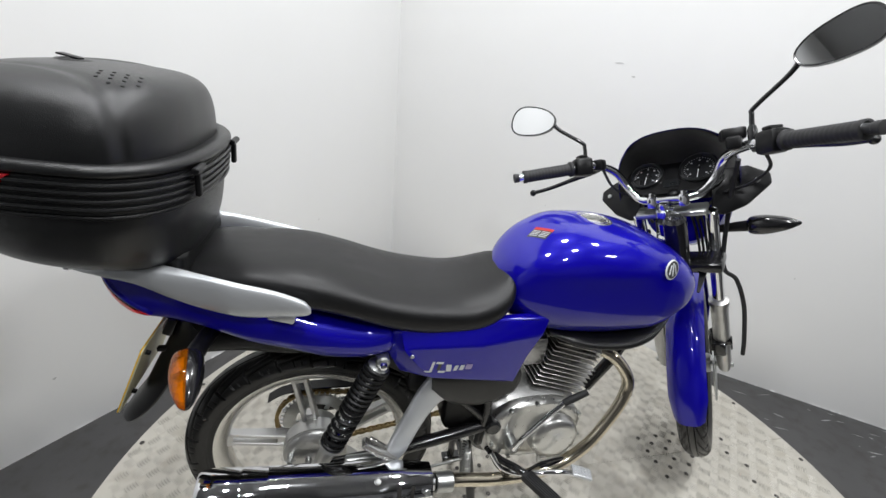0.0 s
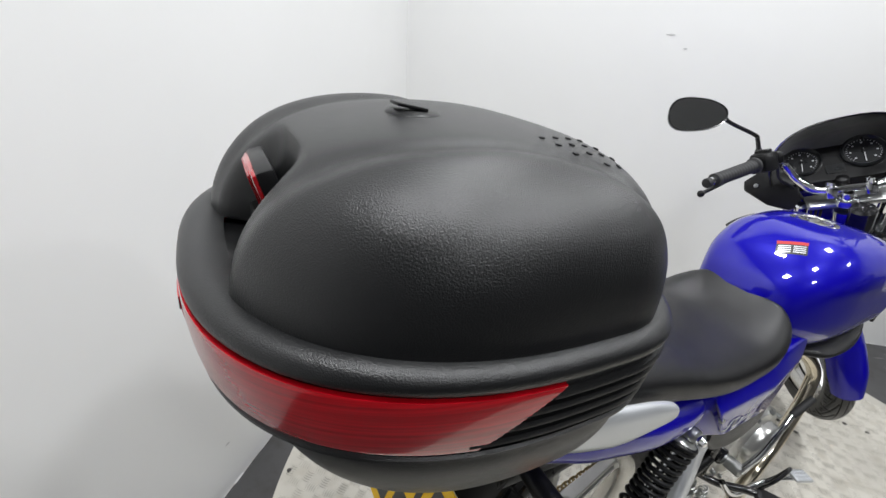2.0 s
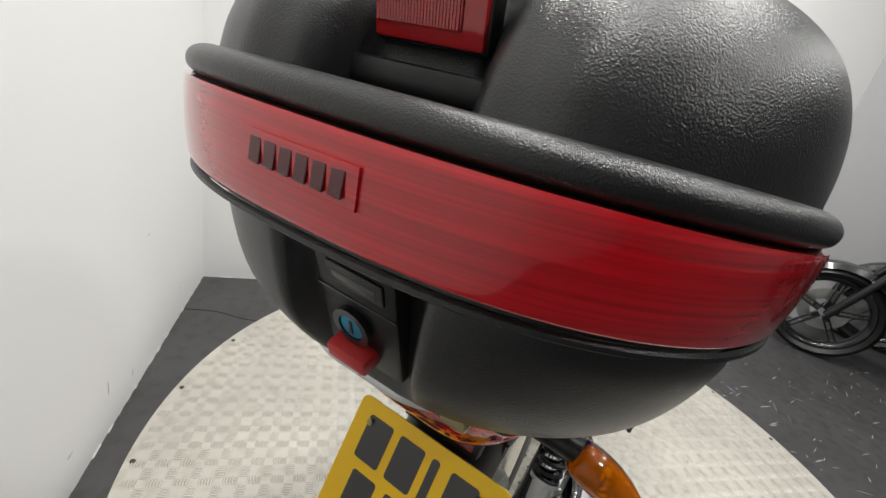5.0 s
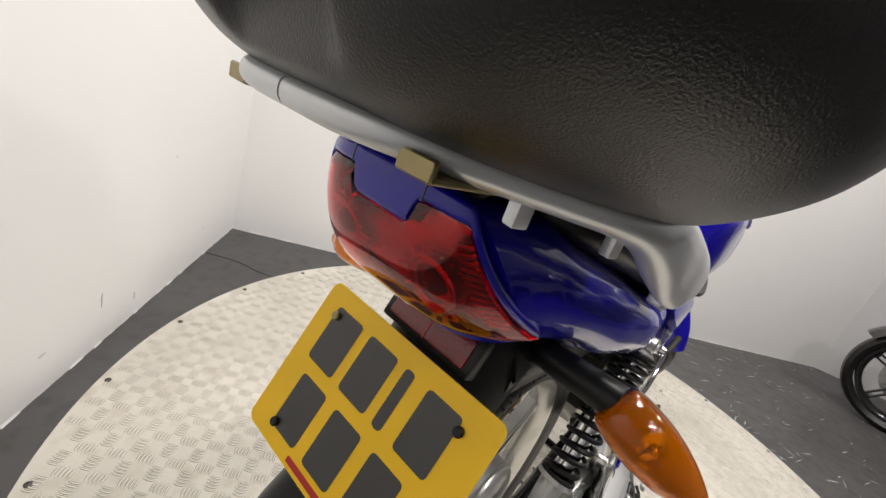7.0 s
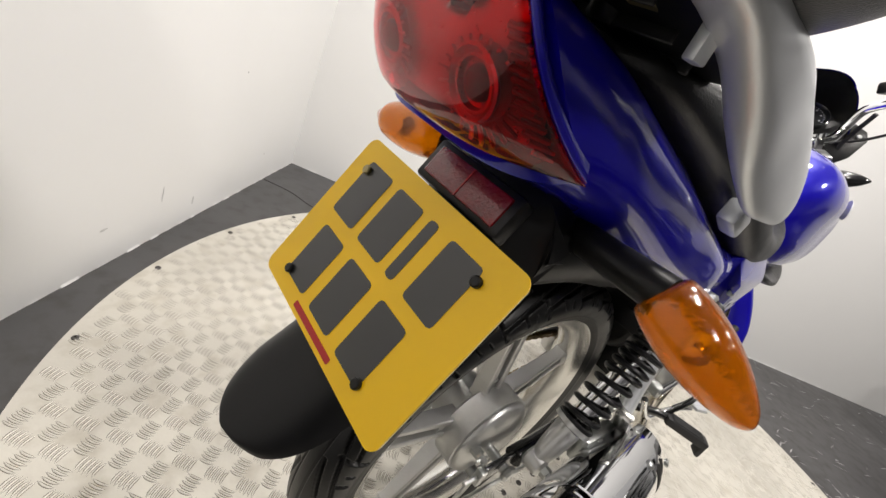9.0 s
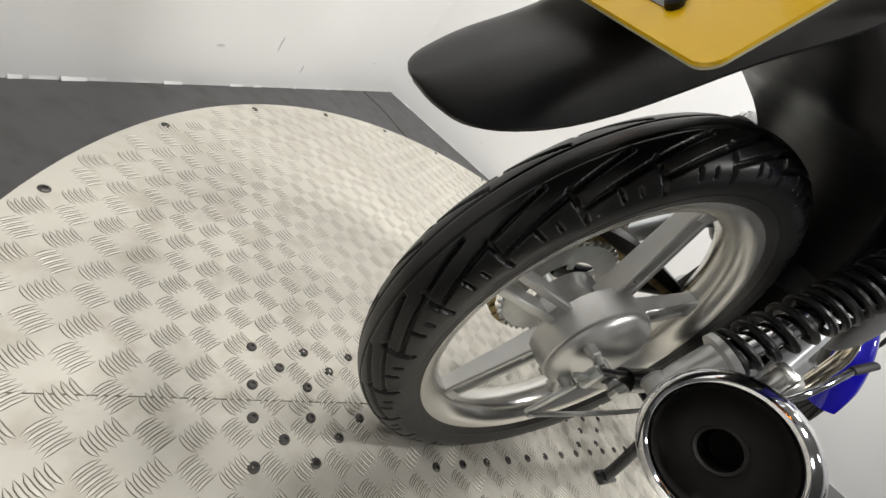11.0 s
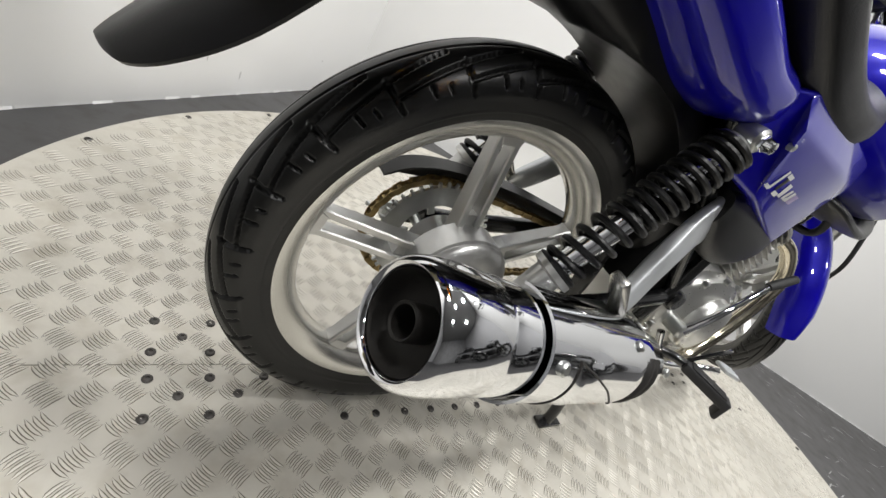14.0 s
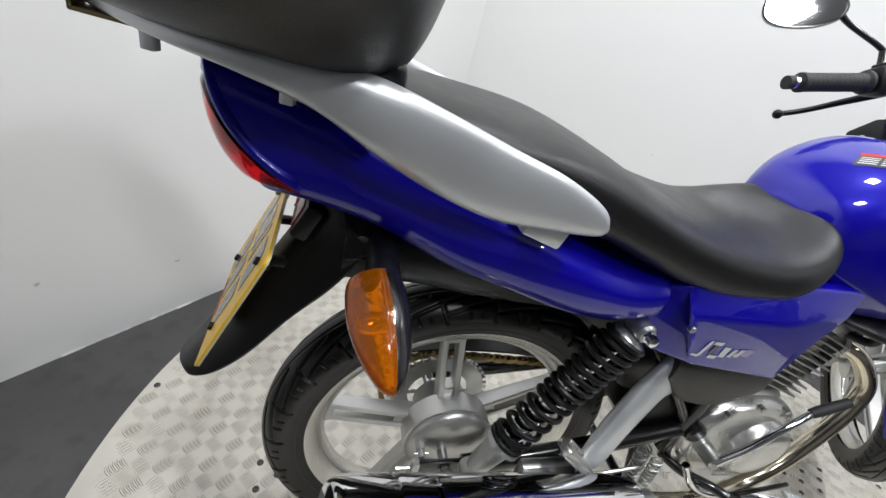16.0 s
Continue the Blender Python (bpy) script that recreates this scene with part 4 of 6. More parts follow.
def rear_indicator(s):
    ind = new("rear_indicator")
    ind.parent = bike
    top = Vector((-0.184, -0.166, 0.730)) if s < 0 else Vector((-0.196, 0.112, 0.722))
    tip = Vector((-0.168, -0.263, 0.686)) if s < 0 else Vector((-0.222, 0.204, 0.711))
    d = (tip - top).normalized()
    back = Vector((-1, 0, 0))
    back = (back - d * back.dot(d)).normalized()
    side = d.cross(back)
    L = (tip - top).length
    prof = spline([(0, 0.019), (0.004, 0.0235), (0.020, 0.0265), (0.045, 0.0265), (0.072, 0.0215), (L - 0.012, 0.0125), (L - 0.003, 0.006), (L, 0.001)], 26)

    def half(lo, hi, depth):
        rings = []
        for h, r in prof:
            c = top + d * h
            ring = []
            for k in range(17):
                a = math.radians(lo + (hi - lo) * k / 16)
                ring.append(c + side * math.cos(a) * r + back * math.sin(a) * r * depth)
            rings.append(ring)
        return skin(rings)
    part("amber_lens", half(-8, 188, 1.15), M_AMBER, ind, "ribbed amber lens")
    part("housing", half(188, 352, 0.95), M_GLOSSBLK, ind, "dark grey indicator housing")
    part("reflector_plate", half(4, 176, 0.10), M_CHROME, ind, "silvered reflector behind the lens")
    part("stalk", tube([(-0.160, s * 0.070, 0.722), (-0.172, s * 0.100, 0.724), top + Vector((0.006, 0, 0)) + d * 0.006], [0.017, 0.016, 0.0175], 14, 10), M_BLACKSM, ind)
    part("bulb", lathe([(0, 0), (0.008, 0.002), (0.010, 0.012), (0.006, 0.022), (0, 0.024)], top + d * 0.045 - back * 0.004, back, 14), M_CHROME, ind)


for s in (-1, 1):
    rear_indicator(s)

# -- exhaust --
exhaust = new("exhaust")
exhaust.parent = bike
MF, MR = Vector((0.292, -0.196, 0.330)), Vector((-0.200, -0.2320, 0.4245))
md = (MR - MF).normalized()
ML = (MR - MF).length
prof = [(0, -0.01), (0.018, -0.01), (0.020, 0.0), (0.0470, 0.035), (0.0522, 0.06), (0.0528, ML - 0.165), (0.0535, ML - 0.13), (0.0540, ML - 0.085), (0.0532, ML - 0.082), (0.0532, ML - 0.077), (0.0543, ML - 0.073), (0.0546, ML - 0.045), (0.0543, ML - 0.030), (0.0532, ML - 0.018), (0.0510, ML - 0.008), (0.0480, ML - 0.002), (0.0445, ML + 0.0005), (0.0420, ML - 0.001), (0.0405, ML - 0.005), (0.0395, ML - 0.012)]
part("silencer", lathe(prof, MF, md, 64), M_CHROME, exhaust, "bright chrome silencer with a conical end")
part("end_plate", lathe([(0.0403, ML - 0.006), (0.0375, ML - 0.018), (0.032, ML - 0.027), (0.022, ML - 0.031), (0.0158, ML - 0.031), (0.0158, ML - 0.007), (0.0148, ML - 0.0055), (0.0130, ML - 0.007), (0.0130, ML - 0.09), (0, ML - 0.09)], MF, md, 48), M_DARKHOLE, exhaust, "sooty dark outlet cone with a short pipe")
# heat shield: an outer shell over the right and upper side
sideways = Vector((0, -1, 0))
sideways = (sideways - md * sideways.dot(md)).normalized()
upw = sideways.cross(md).normalized()
if upw.z < 0:
    upw = -upw


def shield():
    bm = bmesh.new()
    rows_o, rows_i = [], []
    for i in range(25):
        h = 0.012 + (0.372 - 0.012) * i / 24
        ro, ri = [], []
        for k in range(29):
            a = math.radians(-62 + 175 * k / 28)
            r = 0.0600 + (0.003 if 0.13 < h < 0.31 and -0.5 < a < 0.8 and (h - 0.13) < 0.20 - 0.1 * abs(a) else 0.0)
            taper = 1 - 0.16 * max(0, 1 - h / 0.09)
            dv = sideways * math.cos(a) + upw * math.sin(a)
            ro.append(MF + md * h + dv * r * taper)
            ri.append(MF + md * h + dv * (r * taper - 0.003))
        rows_o.append(ro)
        rows_i.append(ri)
    return skin([o + i[::-1] for o, i in zip(rows_o, rows_i)], bm=bm)


sh = part("heat_shield", shield(), M_CHROME, exhaust, "chrome heat shield with slots")
for h, a in ((0.348, 28), (0.03, 35), (0.028, -42), (0.145, 62)):
    dv = sideways * math.cos(math.radians(a)) + upw * math.sin(math.radians(a))
    p = MF + md * h + dv * 0.0575
    part("shield_bolt", rod(p, p + dv * 0.007, 0.0075, 12, 0.25), M_STEEL, sh)
# slots are dark tubes: the shade inside the openings is put in as colour
for h in (0.062, 0.094):
    dv = sideways * math.cos(0.15) + upw * math.sin(0.15)
    bm = bmesh.new()
    pts = []
    for k in range(9):
        a = math.radians(-34 + 84 * k / 8)
        pts.append(MF + md * (h + 0.004 * math.sin(k / 8 * math.pi)) + (sideways * math.cos(a) + upw * math.sin(a)) * (0.0585 * (1 - 0.16 * max(0, 1 - h / 0.09))))
    part("shield_slot", tube(pts, 0.0052, 8), M_DARKHOLE, sh)
# dark line in place of the shade along the embossed groove
EMB = [(0.315, 36), (0.312, 14), (0.310, -14), (0.308, -42), (0.22, -42), (0.135, -42), (0.132, -26), (0.22, 8), (0.315, 36)]
pts = []
for (h0, a0), (h1, a1) in zip(EMB, EMB[1:]):
    for k in range(8):
        h, a = h0 + (h1 - h0) * k / 8, math.radians(a0 + (a1 - a0) * k / 8)
        lifted = 0.0632 if 0.13 < h < 0.31 and -0.5 < a < 0.8 and (h - 0.13) < 0.20 - 0.1 * abs(a) else 0.0602
        pts.append(MF + md * h + (sideways * math.cos(a) + upw * math.sin(a)) * lifted)
part("emboss_line", tube(pts + [pts[0]], 0.0013, 6), M_DARKHOLE, sh)
part("clamp", lathe([(0.021, -0.055), (0.024, -0.053), (0.024, -0.012), (0.021, -0.010)], MF, md, 24), M_STEEL, exhaust)
part("downpipe", tube([(0.775, -0.040, 0.575), (0.815, -0.070, 0.560), (0.850, -0.095, 0.510), (0.848, -0.105, 0.455), (0.815, -0.115, 0.385), (0.76, -0.125, 0.305), (0.68, -0.135, 0.252), (0.58, -0.150, 0.245), (0.46, -0.172, 0.278), (0.36, -0.188, 0.316), (0.292, -0.196, 0.330)], 0.0165, 20, 70), M_HEADER, exhaust, "chrome downpipe stained straw-coloured by heat")
part("flange", lathe([(0.0, -0.012), (0.030, -0.012), (0.030, 0.0), (0.0, 0.0)], (0.775, -0.040, 0.575), (0.9, -0.3, -0.1), 20), M_ALU, exhaust)

# -- frame, stand, engine --
for s in (-1, 1):
    part("frame_tube", tube([(0.93, s * 0.02, 0.80), (0.80, s * 0.06, 0.78), (0.55, s * 0.085, 0.70), (0.46, s * 0.095, 0.60), (0.45, s * 0.098, 0.44), (0.44, s * 0.095, 0.33)], 0.0125, 12, 40), M_GLOSSBLK, bike)
    part("seat_tube", tube([(0.47, s * 0.085, 0.70), (0.20, s * 0.10, 0.70), (-0.05, s * 0.10, 0.74), (-0.25, s * 0.079, 0.80)], 0.011, 10, 20), M_GLOSSBLK, bike)
    part("stay_tube", tube([(0.44, s * 0.095, 0.42), (0.30, s * 0.098, 0.57), (0.17, s * 0.10, 0.69)], 0.011, 10, 12), M_GLOSSBLK, bike)
part("down_tube", tube([(0.96, 0, 0.82), (0.93, 0, 0.70), (0.87, 0, 0.52), (0.80, 0, 0.40)], 0.017, 14, 20), M_GLOSSBLK, bike)
part("head_tube", rod(Vector((0.919, 0, 0.945)), Vector((1.005, 0, 0.772)), 0.028), M_GLOSSBLK, bike)

engine = new("engine")
engine.parent = bike
bm = skin([superring((0.58, y, 0.355), (1, 0, 0), (0, 0, 1), hx, up, dn, 3.2, 40) for y, hx, up, dn in ((-0.085, 0.13, 0.095, 0.10), (-0.06, 0.155, 0.115, 0.115), (0.0, 0.16, 0.12, 0.12), (0.06, 0.155, 0.115, 0.115), (0.085, 0.13, 0.095, 0.10))])
part("crankcase", bm, M_ALU, engine, "grey cast aluminium crankcase")
bm = skin([superring((0.595 + dx, y, 0.362), (1, 0, 0), (0, 0, 1), hx, up, dn, 2.5, 48) for y, hx, up, dn, dx in ((-0.084, 0.135, 0.105, 0.098, 0), (-0.102, 0.133, 0.103, 0.096, 0), (-0.110, 0.124, 0.096, 0.088, 0), (-0.112, 0.10, 0.08, 0.07, 0))])
part("clutch_cover", bm, M_COVER, engine, "smooth silver clutch cover")
bm = lathe([(0, -0.034), (0.045, -0.034), (0.060, -0.030), (0.068, -0.022), (0.072, 0.0), (0, 0.0)], (0.645, -0.108, 0.352), (0, 1, 0), 48)
part("clutch_dome", bm, M_COVER, engine, "round silver dome of the clutch cover")
for k, (x, z) in enumerate(((0.48, 0.40), (0.515, 0.445), (0.585, 0.462), (0.655, 0.455), (0.715, 0.415), (0.725, 0.34), (0.70, 0.285), (0.63, 0.27), (0.53, 0.28), (0.475, 0.33))):
    part("cover_bolt", rod((x, -0.104, z), (x, -0.117, z), 0.006, 10), M_STEEL, engine)
bm = bmesh.new()
for k in range(8):
    block((0.10, 0.004, 0.0035), 0.001, Matrix.Translation((0.66 + k * 0.002, -0.110, 0.288 - k * 0.0075)) @ Matrix.Rotation(0.1, 4, "Y"), 1, bm)
tagged(part("cooling_rib", bm, M_ALU, engine), kind="stuff")
# cylinder leaning forward with separate fins
CYL0, CYL1 = Vector((0.645, 0, 0.44)), Vector((0.720, 0, 0.655))
cd = (CYL1 - CYL0).normalized()
CM = Matrix.Translation(CYL0) @ cd.to_track_quat("Z", "Y").to_matrix().to_4x4()
part("cylinder", block((0.10, 0.10, 0.20), 0.02, CM @ Matrix.Translation((0, 0, 0.10))), M_ALU, engine)
for k in range(11):
    w = 0.160 if k < 7 else 0.150
    part("fin", block((w, 0.150 - (0.0 if k < 7 else 0.012), 0.0032), 0.0012, CM @ Matrix.Rotation(math.pi / 2, 4, "Z") @ Matrix.Translation((0, 0, 0.036 + k * 0.0135)), 1), M_ALU, engine)
part("cylinder_head", block((0.12, 0.115, 0.06), 0.018, CM @ Matrix.Translation((0, 0, 0.205))), M_ALU, engine)
part("spark_plug_cap", tube([(0.745, -0.055, 0.610), (0.755, -0.085, 0.615), (0.740, -0.098, 0.640), (0.70, -0.09, 0.70)], 0.008, 10, 14), M_GRIPR, engine)
part("carburettor", block((0.08, 0.07, 0.09), 0.015, Matrix.Translation((0.575, -0.02, 0.585))), M_ALU, engine)
part("intake_boot", tube([(0.62, 0, 0.59), (0.50, 0, 0.60), (0.42, 0, 0.61)], 0.028, 16, 10), M_GRIPR, engine)
part("sprocket_cover", block((0.16, 0.05, 0.15), 0.02, Matrix.Translation((0.47, 0.09, 0.35))), M_ALU, engine)

# kick starter
kick = new("kick_starter")
kick.parent = bike
bm = rod((0.522, -0.105, 0.348), (0.522, -0.150, 0.348), 0.017)
part("boss", bm, M_STEEL, kick)
part("lever", tube([(0.522, -0.145, 0.350), (0.545, -0.155, 0.405), (0.585, -0.155, 0.455), (0.640, -0.150, 0.505)], [0.010, 0.0075, 0.0065, 0.0062], 12, 24), M_CHROME, kick)
part("rubber", tube([(0.632, -0.150, 0.498), (0.652, -0.152, 0.512), (0.688, -0.155, 0.534)], [0.0085, 0.0095, 0.0085], 12, 8), M_GRIPR, kick)

# rider foot rest and brake pedal
rest = new("foot_rest")
rest.parent = bike
PEG0, PEG1 = Vector((0.545, -0.185, 0.302)), Vector((0.605, -0.275, 0.290))
pd = (PEG1 - PEG0).normalized()
PGM = Matrix.Translation((PEG0 + PEG1) / 2) @ Matrix(((pd.x, -pd.y, 0, 0), (pd.y, pd.x, 0, 0), (pd.z, 0, 1, 0), (0, 0, 0, 1)))
bm = block(((PEG1 - PEG0).length, 0.034, 0.022), 0.006, PGM)
for k in range(5):
    block((0.085, 0.0035, 0.004), 0.0012, PGM @ Matrix.Translation((0, -0.012 + k * 0.006, 0.0115)), 1, bm)
block((0.012, 0.034, 0.045), 0.004, PGM @ Matrix.Translation((0.050, 0, -0.012)), 2, bm)
part("rubber", bm, M_GRIPR, rest, "ribbed black rubber foot rest")
part("bar", tube([(0.47, -0.07, 0.29), (0.50, -0.12, 0.285), (0.53, -0.165, 0.30), (0.55, -0.19, 0.302)], 0.010, 12, 16), M_GLOSSBLK, rest)
part("guard_loop", tube([(0.555, -0.185, 0.312), (0.575, -0.20, 0.352), (0.632, -0.20, 0.362), (0.615, -0.19, 0.330), (0.590, -0.18, 0.312)], 0.0042, 8, 24), M_GLOSSBLK, rest)
pedal = new("brake_pedal")
pedal.parent = bike
part("arm", tube([(0.46, -0.14, 0.34), (0.49, -0.155, 0.295), (0.54, -0.160, 0.270), (0.60, -0.165, 0.268), (0.66, -0.185, 0.285), (0.685, -0.205, 0.300)], 0.0075, 12, 30), M_CHROME, pedal, "chromed pedal arm")
bm = block((0.052, 0.034, 0.009), 0.003, Matrix.Translation((0.693, -0.212, 0.312)) @ Matrix.Rotation(0.15, 4, "Y") @ Matrix.Rotation(-0.35, 4, "Z"))
for i in range(5):
    for j in range(3):
        block((0.005, 0.006, 0.003), 0.001, Matrix.Translation((0.693, -0.212, 0.312)) @ Matrix.Rotation(0.15, 4, "Y") @ Matrix.Rotation(-0.35, 4, "Z") @ Matrix.Translation((-0.018 + i * 0.009, -0.010 + j * 0.010, 0.005)), 1, bm)
part("pad", bm, M_SILVER, pedal, "worn bare metal pedal pad")
bm = helix((0.405, -0.135, 0.265), (0.400, -0.130, 0.345), 0.009, 0.0018, [(9, 1.0)], 6)
part("return_spring", bm, M_STEEL, pedal)

# pillion foot rest hanger
for s in (-1, 1):
    hang = new("foot_rest_hanger")
    hang.parent = bike
    st = [(0.320, 0.112, 0.560, 0.046, 0.012), (0.288, 0.120, 0.535, 0.034, 0.012), (0.262, 0.130, 0.500, 0.027, 0.014), (0.235, 0.142, 0.455, 0.025, 0.014), (0.212, 0.155, 0.415, 0.024, 0.012), (0.200, 0.160, 0.392, 0.018, 0.008)]
    rings = []
    pts = spline(st, 24)
    for i, (x, y, z, w, t) in enumerate(pts):
        a, b = pts[max(i - 1, 0)], pts[min(i + 1, 23)]
        d = Vector((b[0] - a[0], 0, b[2] - a[2])).normalized()
        rings.append(superring((x, s * y, z), Vector((d.z, 0, -d.x)), (0, 1, 0), w, t, t, 3.0, 24))
    part("hanger", skin(rings), M_SILVER, hang, "silver cast hanger")
    for hx, hz in ((0.303, 0.571), (0.341, 0.536)):
        bm = lathe([(0.012, 0.0), (0.012, 0.010), (0.0095, 0.012), (0.006, 0.012), (0.005, 0.006), (0, 0.006)], (hx, s * 0.116, hz), (0, s, 0), 20)
        part("hanger_bolt", bm, M_STEEL, hang)
    fm = Matrix.Translation((0.168, s * 0.168, 0.425)) @ Matrix.Rotation(0.75, 4, "Y")
    bm = block((0.098, 0.028, 0.016), 0.005, fm)
    block((0.070, 0.010, 0.006), 0.002, fm @ Matrix.Translation((0, -s * 0.012, 0.009)), 1, bm)
    part("folding_peg", bm, M_ALU2, hang, "folded silver pillion foot rest")
    part("peg_knuckle", rod((0.200, s * 0.150, 0.390), (0.200, s * 0.182, 0.390), 0.012), M_ALU, hang)
bm = block((0.10, 0.02, 0.05), 0.006, Matrix.Translation((0.14, -0.155, 0.375)))
rod((0.13, -0.165, 0.385), (0.13, -0.185, 0.385), 0.012, 10, bm=bm)
part("silencer_bracket", bm, M_STEEL, bike)

# centre stand
stand = new("centre_stand")
stand.parent = bike
for s in (-1, 1):
    part("leg", tube([(0.42, s * 0.07, 0.30), (0.435, s * 0.10, 0.18), (0.445, s * 0.125, 0.05), (0.445, s * 0.13, 0.012)], [0.013, 0.013, 0.012, 0.012], 12, 16), M_GLOSSBLK, stand)
    part("foot", block((0.07, 0.03, 0.010), 0.004, Matrix.Translation((0.45, s * 0.13, 0.0065))), M_GLOSSBLK, stand)
part("cross_bar", rod((0.432, -0.10, 0.19), (0.432, 0.10, 0.19), 0.010), M_GLOSSBLK, stand)
part("stand_spring", helix((0.40, -0.10, 0.34), (0.415, -0.105, 0.20), 0.011, 0.002, [(14, 1.0)], 6), M_STEEL, stand)

# -- front end, built straight ahead and then turned about the steering axis --
RAKE, STEER = math.radians(27), math.radians(40)
SA = Vector((0.919, 0.008, 0.952))
SD = Vector((-math.sin(RAKE), 0, math.cos(RAKE)))
LEAN = Vector((0.95, 0.008, 0.65))
F = Matrix.Translation(LEAN) @ Matrix.Rotation(math.radians(-5.5), 4, "X") @ Matrix.Translation(SA - LEAN) @ Matrix.Rotation(STEER, 4, SD) @ Matrix.Translation(-SA)
FW = Vector((1.268, 0.0, 0.381))


F2 = Matrix.Translation(SA) @ Matrix.Rotation(math.radians(50), 4, SD) @ Matrix.Translation(-SA)
F2 = Matrix.Translation(Vector((1.266, 0.080, 0.390)) - F2 @ FW) @ F2


def wpart(name, bm, mat, parent, label="", **kw):
    bm.transform(F2)
    return part(name, bm, mat, parent, label, **kw)


def fpart(name, bm, mat, parent, label="", **kw):
    bm.transform(F)
    return part(name, bm, mat, parent, label, **kw)


front_wheel = new("front_wheel")
front_wheel.parent = bike
wpart("tyre", tyre_mesh(FW, 0.303, 0.040, 28, 0.004, cols=40), M_RUBBER, front_wheel, "black ribbed front tyre", angle=50)
wpart("rim", rim_mesh(FW, 0.2415, 0.026), M_ALU2, front_wheel)
for b in spokes(FW, 80, 0.03, 0.215):
    wpart("spoke", b, M_ALU, front_wheel)
wpart("hub", lathe([(0, -0.05), (0.03, -0.05), (0.035, -0.02), (0.035, 0.02), (0.05, 0.05), (0, 0.05)], FW, (0, 1, 0), 32), M_ALU, front_wheel)
bm = lathe([(0.055, -0.0635), (0.120, -0.0635), (0.120, -0.0595), (0.055, -0.0595)], FW, (0, 1, 0), 64, closed_profile=True)
for k in range(5):
    a = 2 * math.pi * k / 5
    block((0.04, 0.004, 0.016), 0.001, Matrix.Translation(FW + Vector((math.cos(a) * 0.045, -0.0615, math.sin(a) * 0.045))) @ Matrix.Rotation(-a, 4, "Y"), 1, bm)
wpart("brake_disc", bm, M_STEEL, front_wheel, "steel brake disc")
wpart("axle", rod(FW + Vector((0, -0.115, 0)), FW + Vector((0, 0.115, 0)), 0.009), M_STEEL, front_wheel)

# forks
FOFF = Vector((math.cos(RAKE), 0, math.sin(RAKE)))
for s in (-1, 1):
    fork = new("front_fork")
    fork.parent = bike
    axle_p = FW + Vector((0, s * 0.088, 0))
    low_w = F2 @ axle_p
    up_w = F @ (axle_p + SD * 0.640 + FOFF * -0.012)
    fd = (up_w - low_w).normalized()
    seal = low_w + fd * 0.300
    part("stanchion", rod(seal - fd * 0.05, up_w, 0.0155, 24), M_CHROME, fork, "chrome fork tube")
    bm = tube([low_w - fd * 0.02, low_w + fd * 0.03, low_w + fd * 0.10, seal], [0.017, 0.022, 0.023, 0.0235], 24)
    lathe([(0.0235, -0.012), (0.027, -0.010), (0.027, 0.006), (0.017, 0.012), (0.0155, 0.012)], seal, fd, 24, bm=bm)
    part("slider", bm, M_ALU, fork, "silver fork slider")
fpart("lower_yoke", block((0.075, 0.215, 0.030), 0.010, Matrix.Translation((1.000, 0, 0.806)) @ Matrix.Rotation(-RAKE, 4, "Y")), M_GLOSSBLK, bike)
fpart("top_yoke", block((0.052, 0.170, 0.014), 0.005, Matrix.Translation((0.945, 0, 0.950)) @ Matrix.Rotation(-RAKE, 4, "Y")), M_STEEL, bike)
bm = lathe([(0, 0.035), (0.010, 0.035), (0.013, 0.030), (0.013, 0.018), (0.022, 0.016), (0.024, 0.006), (0.024, 0.0), (0, 0.0)], SA - SD * 0.010, SD, 24)
fpart("stem_nut", bm, M_CHROME, bike, "chrome steering stem nut")
bm = lathe([(0.026, -0.075), (0.030, -0.070), (0.030, -0.05), (0.024, -0.045), (0.024, -0.01), (0, -0.01)], SA - SD * 0.02, SD, 24)
fpart("stem_ring", bm, M_CHROME, bike)

# caliper and its hose
bm = block((0.085, 0.050, 0.055), 0.012, Matrix.Translation((1.215, -0.075, 0.475)) @ Matrix.Rotation(-0.4, 4, "Y"))
rod((1.195, -0.09, 0.49), (1.195, -0.115, 0.49), 0.016, bm=bm)
rod((1.235, -0.09, 0.46), (1.235, -0.115, 0.46), 0.016, bm=bm)
wpart("brake_caliper", bm, M_GLOSSBLK, bike, "black brake caliper")
fpart("brake_hose", tube([(1.20, -0.11, 0.50), (1.165, -0.120, 0.56), (1.15, -0.125, 0.66), (1.115, -0.115, 0.74), (1.07, -0.095, 0.775), (1.04, -0.10, 0.84), (0.99, -0.13, 0.98), (0.93, -0.155, 1.06)], 0.0058, 10, 50), M_GRIPR, bike, "black rubber brake hose")
wpart("guard_stay", tube([(1.065, 0.055, 0.62), (1.075, 0.06, 0.56), (1.09, 0.06, 0.50), (1.10, 0.055, 0.50), (1.085, 0.055, 0.60)], 0.004, 8, 24), M_STEEL, bike)


# front mudguard: a strip bent round the wheel
def front_guard():
    rings = []
    for k in range(57):
        a = math.radians(10 + (191 - 10) * k / 56)
        e = min(1, k / 4, (56 - k) / 4)
        w = 0.050 * (0.80 + 0.2 * e)
        o, i = [], []
        for q in range(17):
            s = -1 + 2 * q / 16
            r = 0.333 - 0.030 * abs(s) ** 3.2
            d = Vector((math.cos(a), 0, math.sin(a)))
            o.append(FW + d * r + Vector((0, s * w, 0)))
            i.append(FW + d * (r - 0.003) + Vector((0, s * (w - 0.002), 0)))
        rings.append(o + i[::-1])
    return skin(rings)


wpart("front_mudguard", front_guard(), M_BLUE, bike, "metallic blue front mudguard")

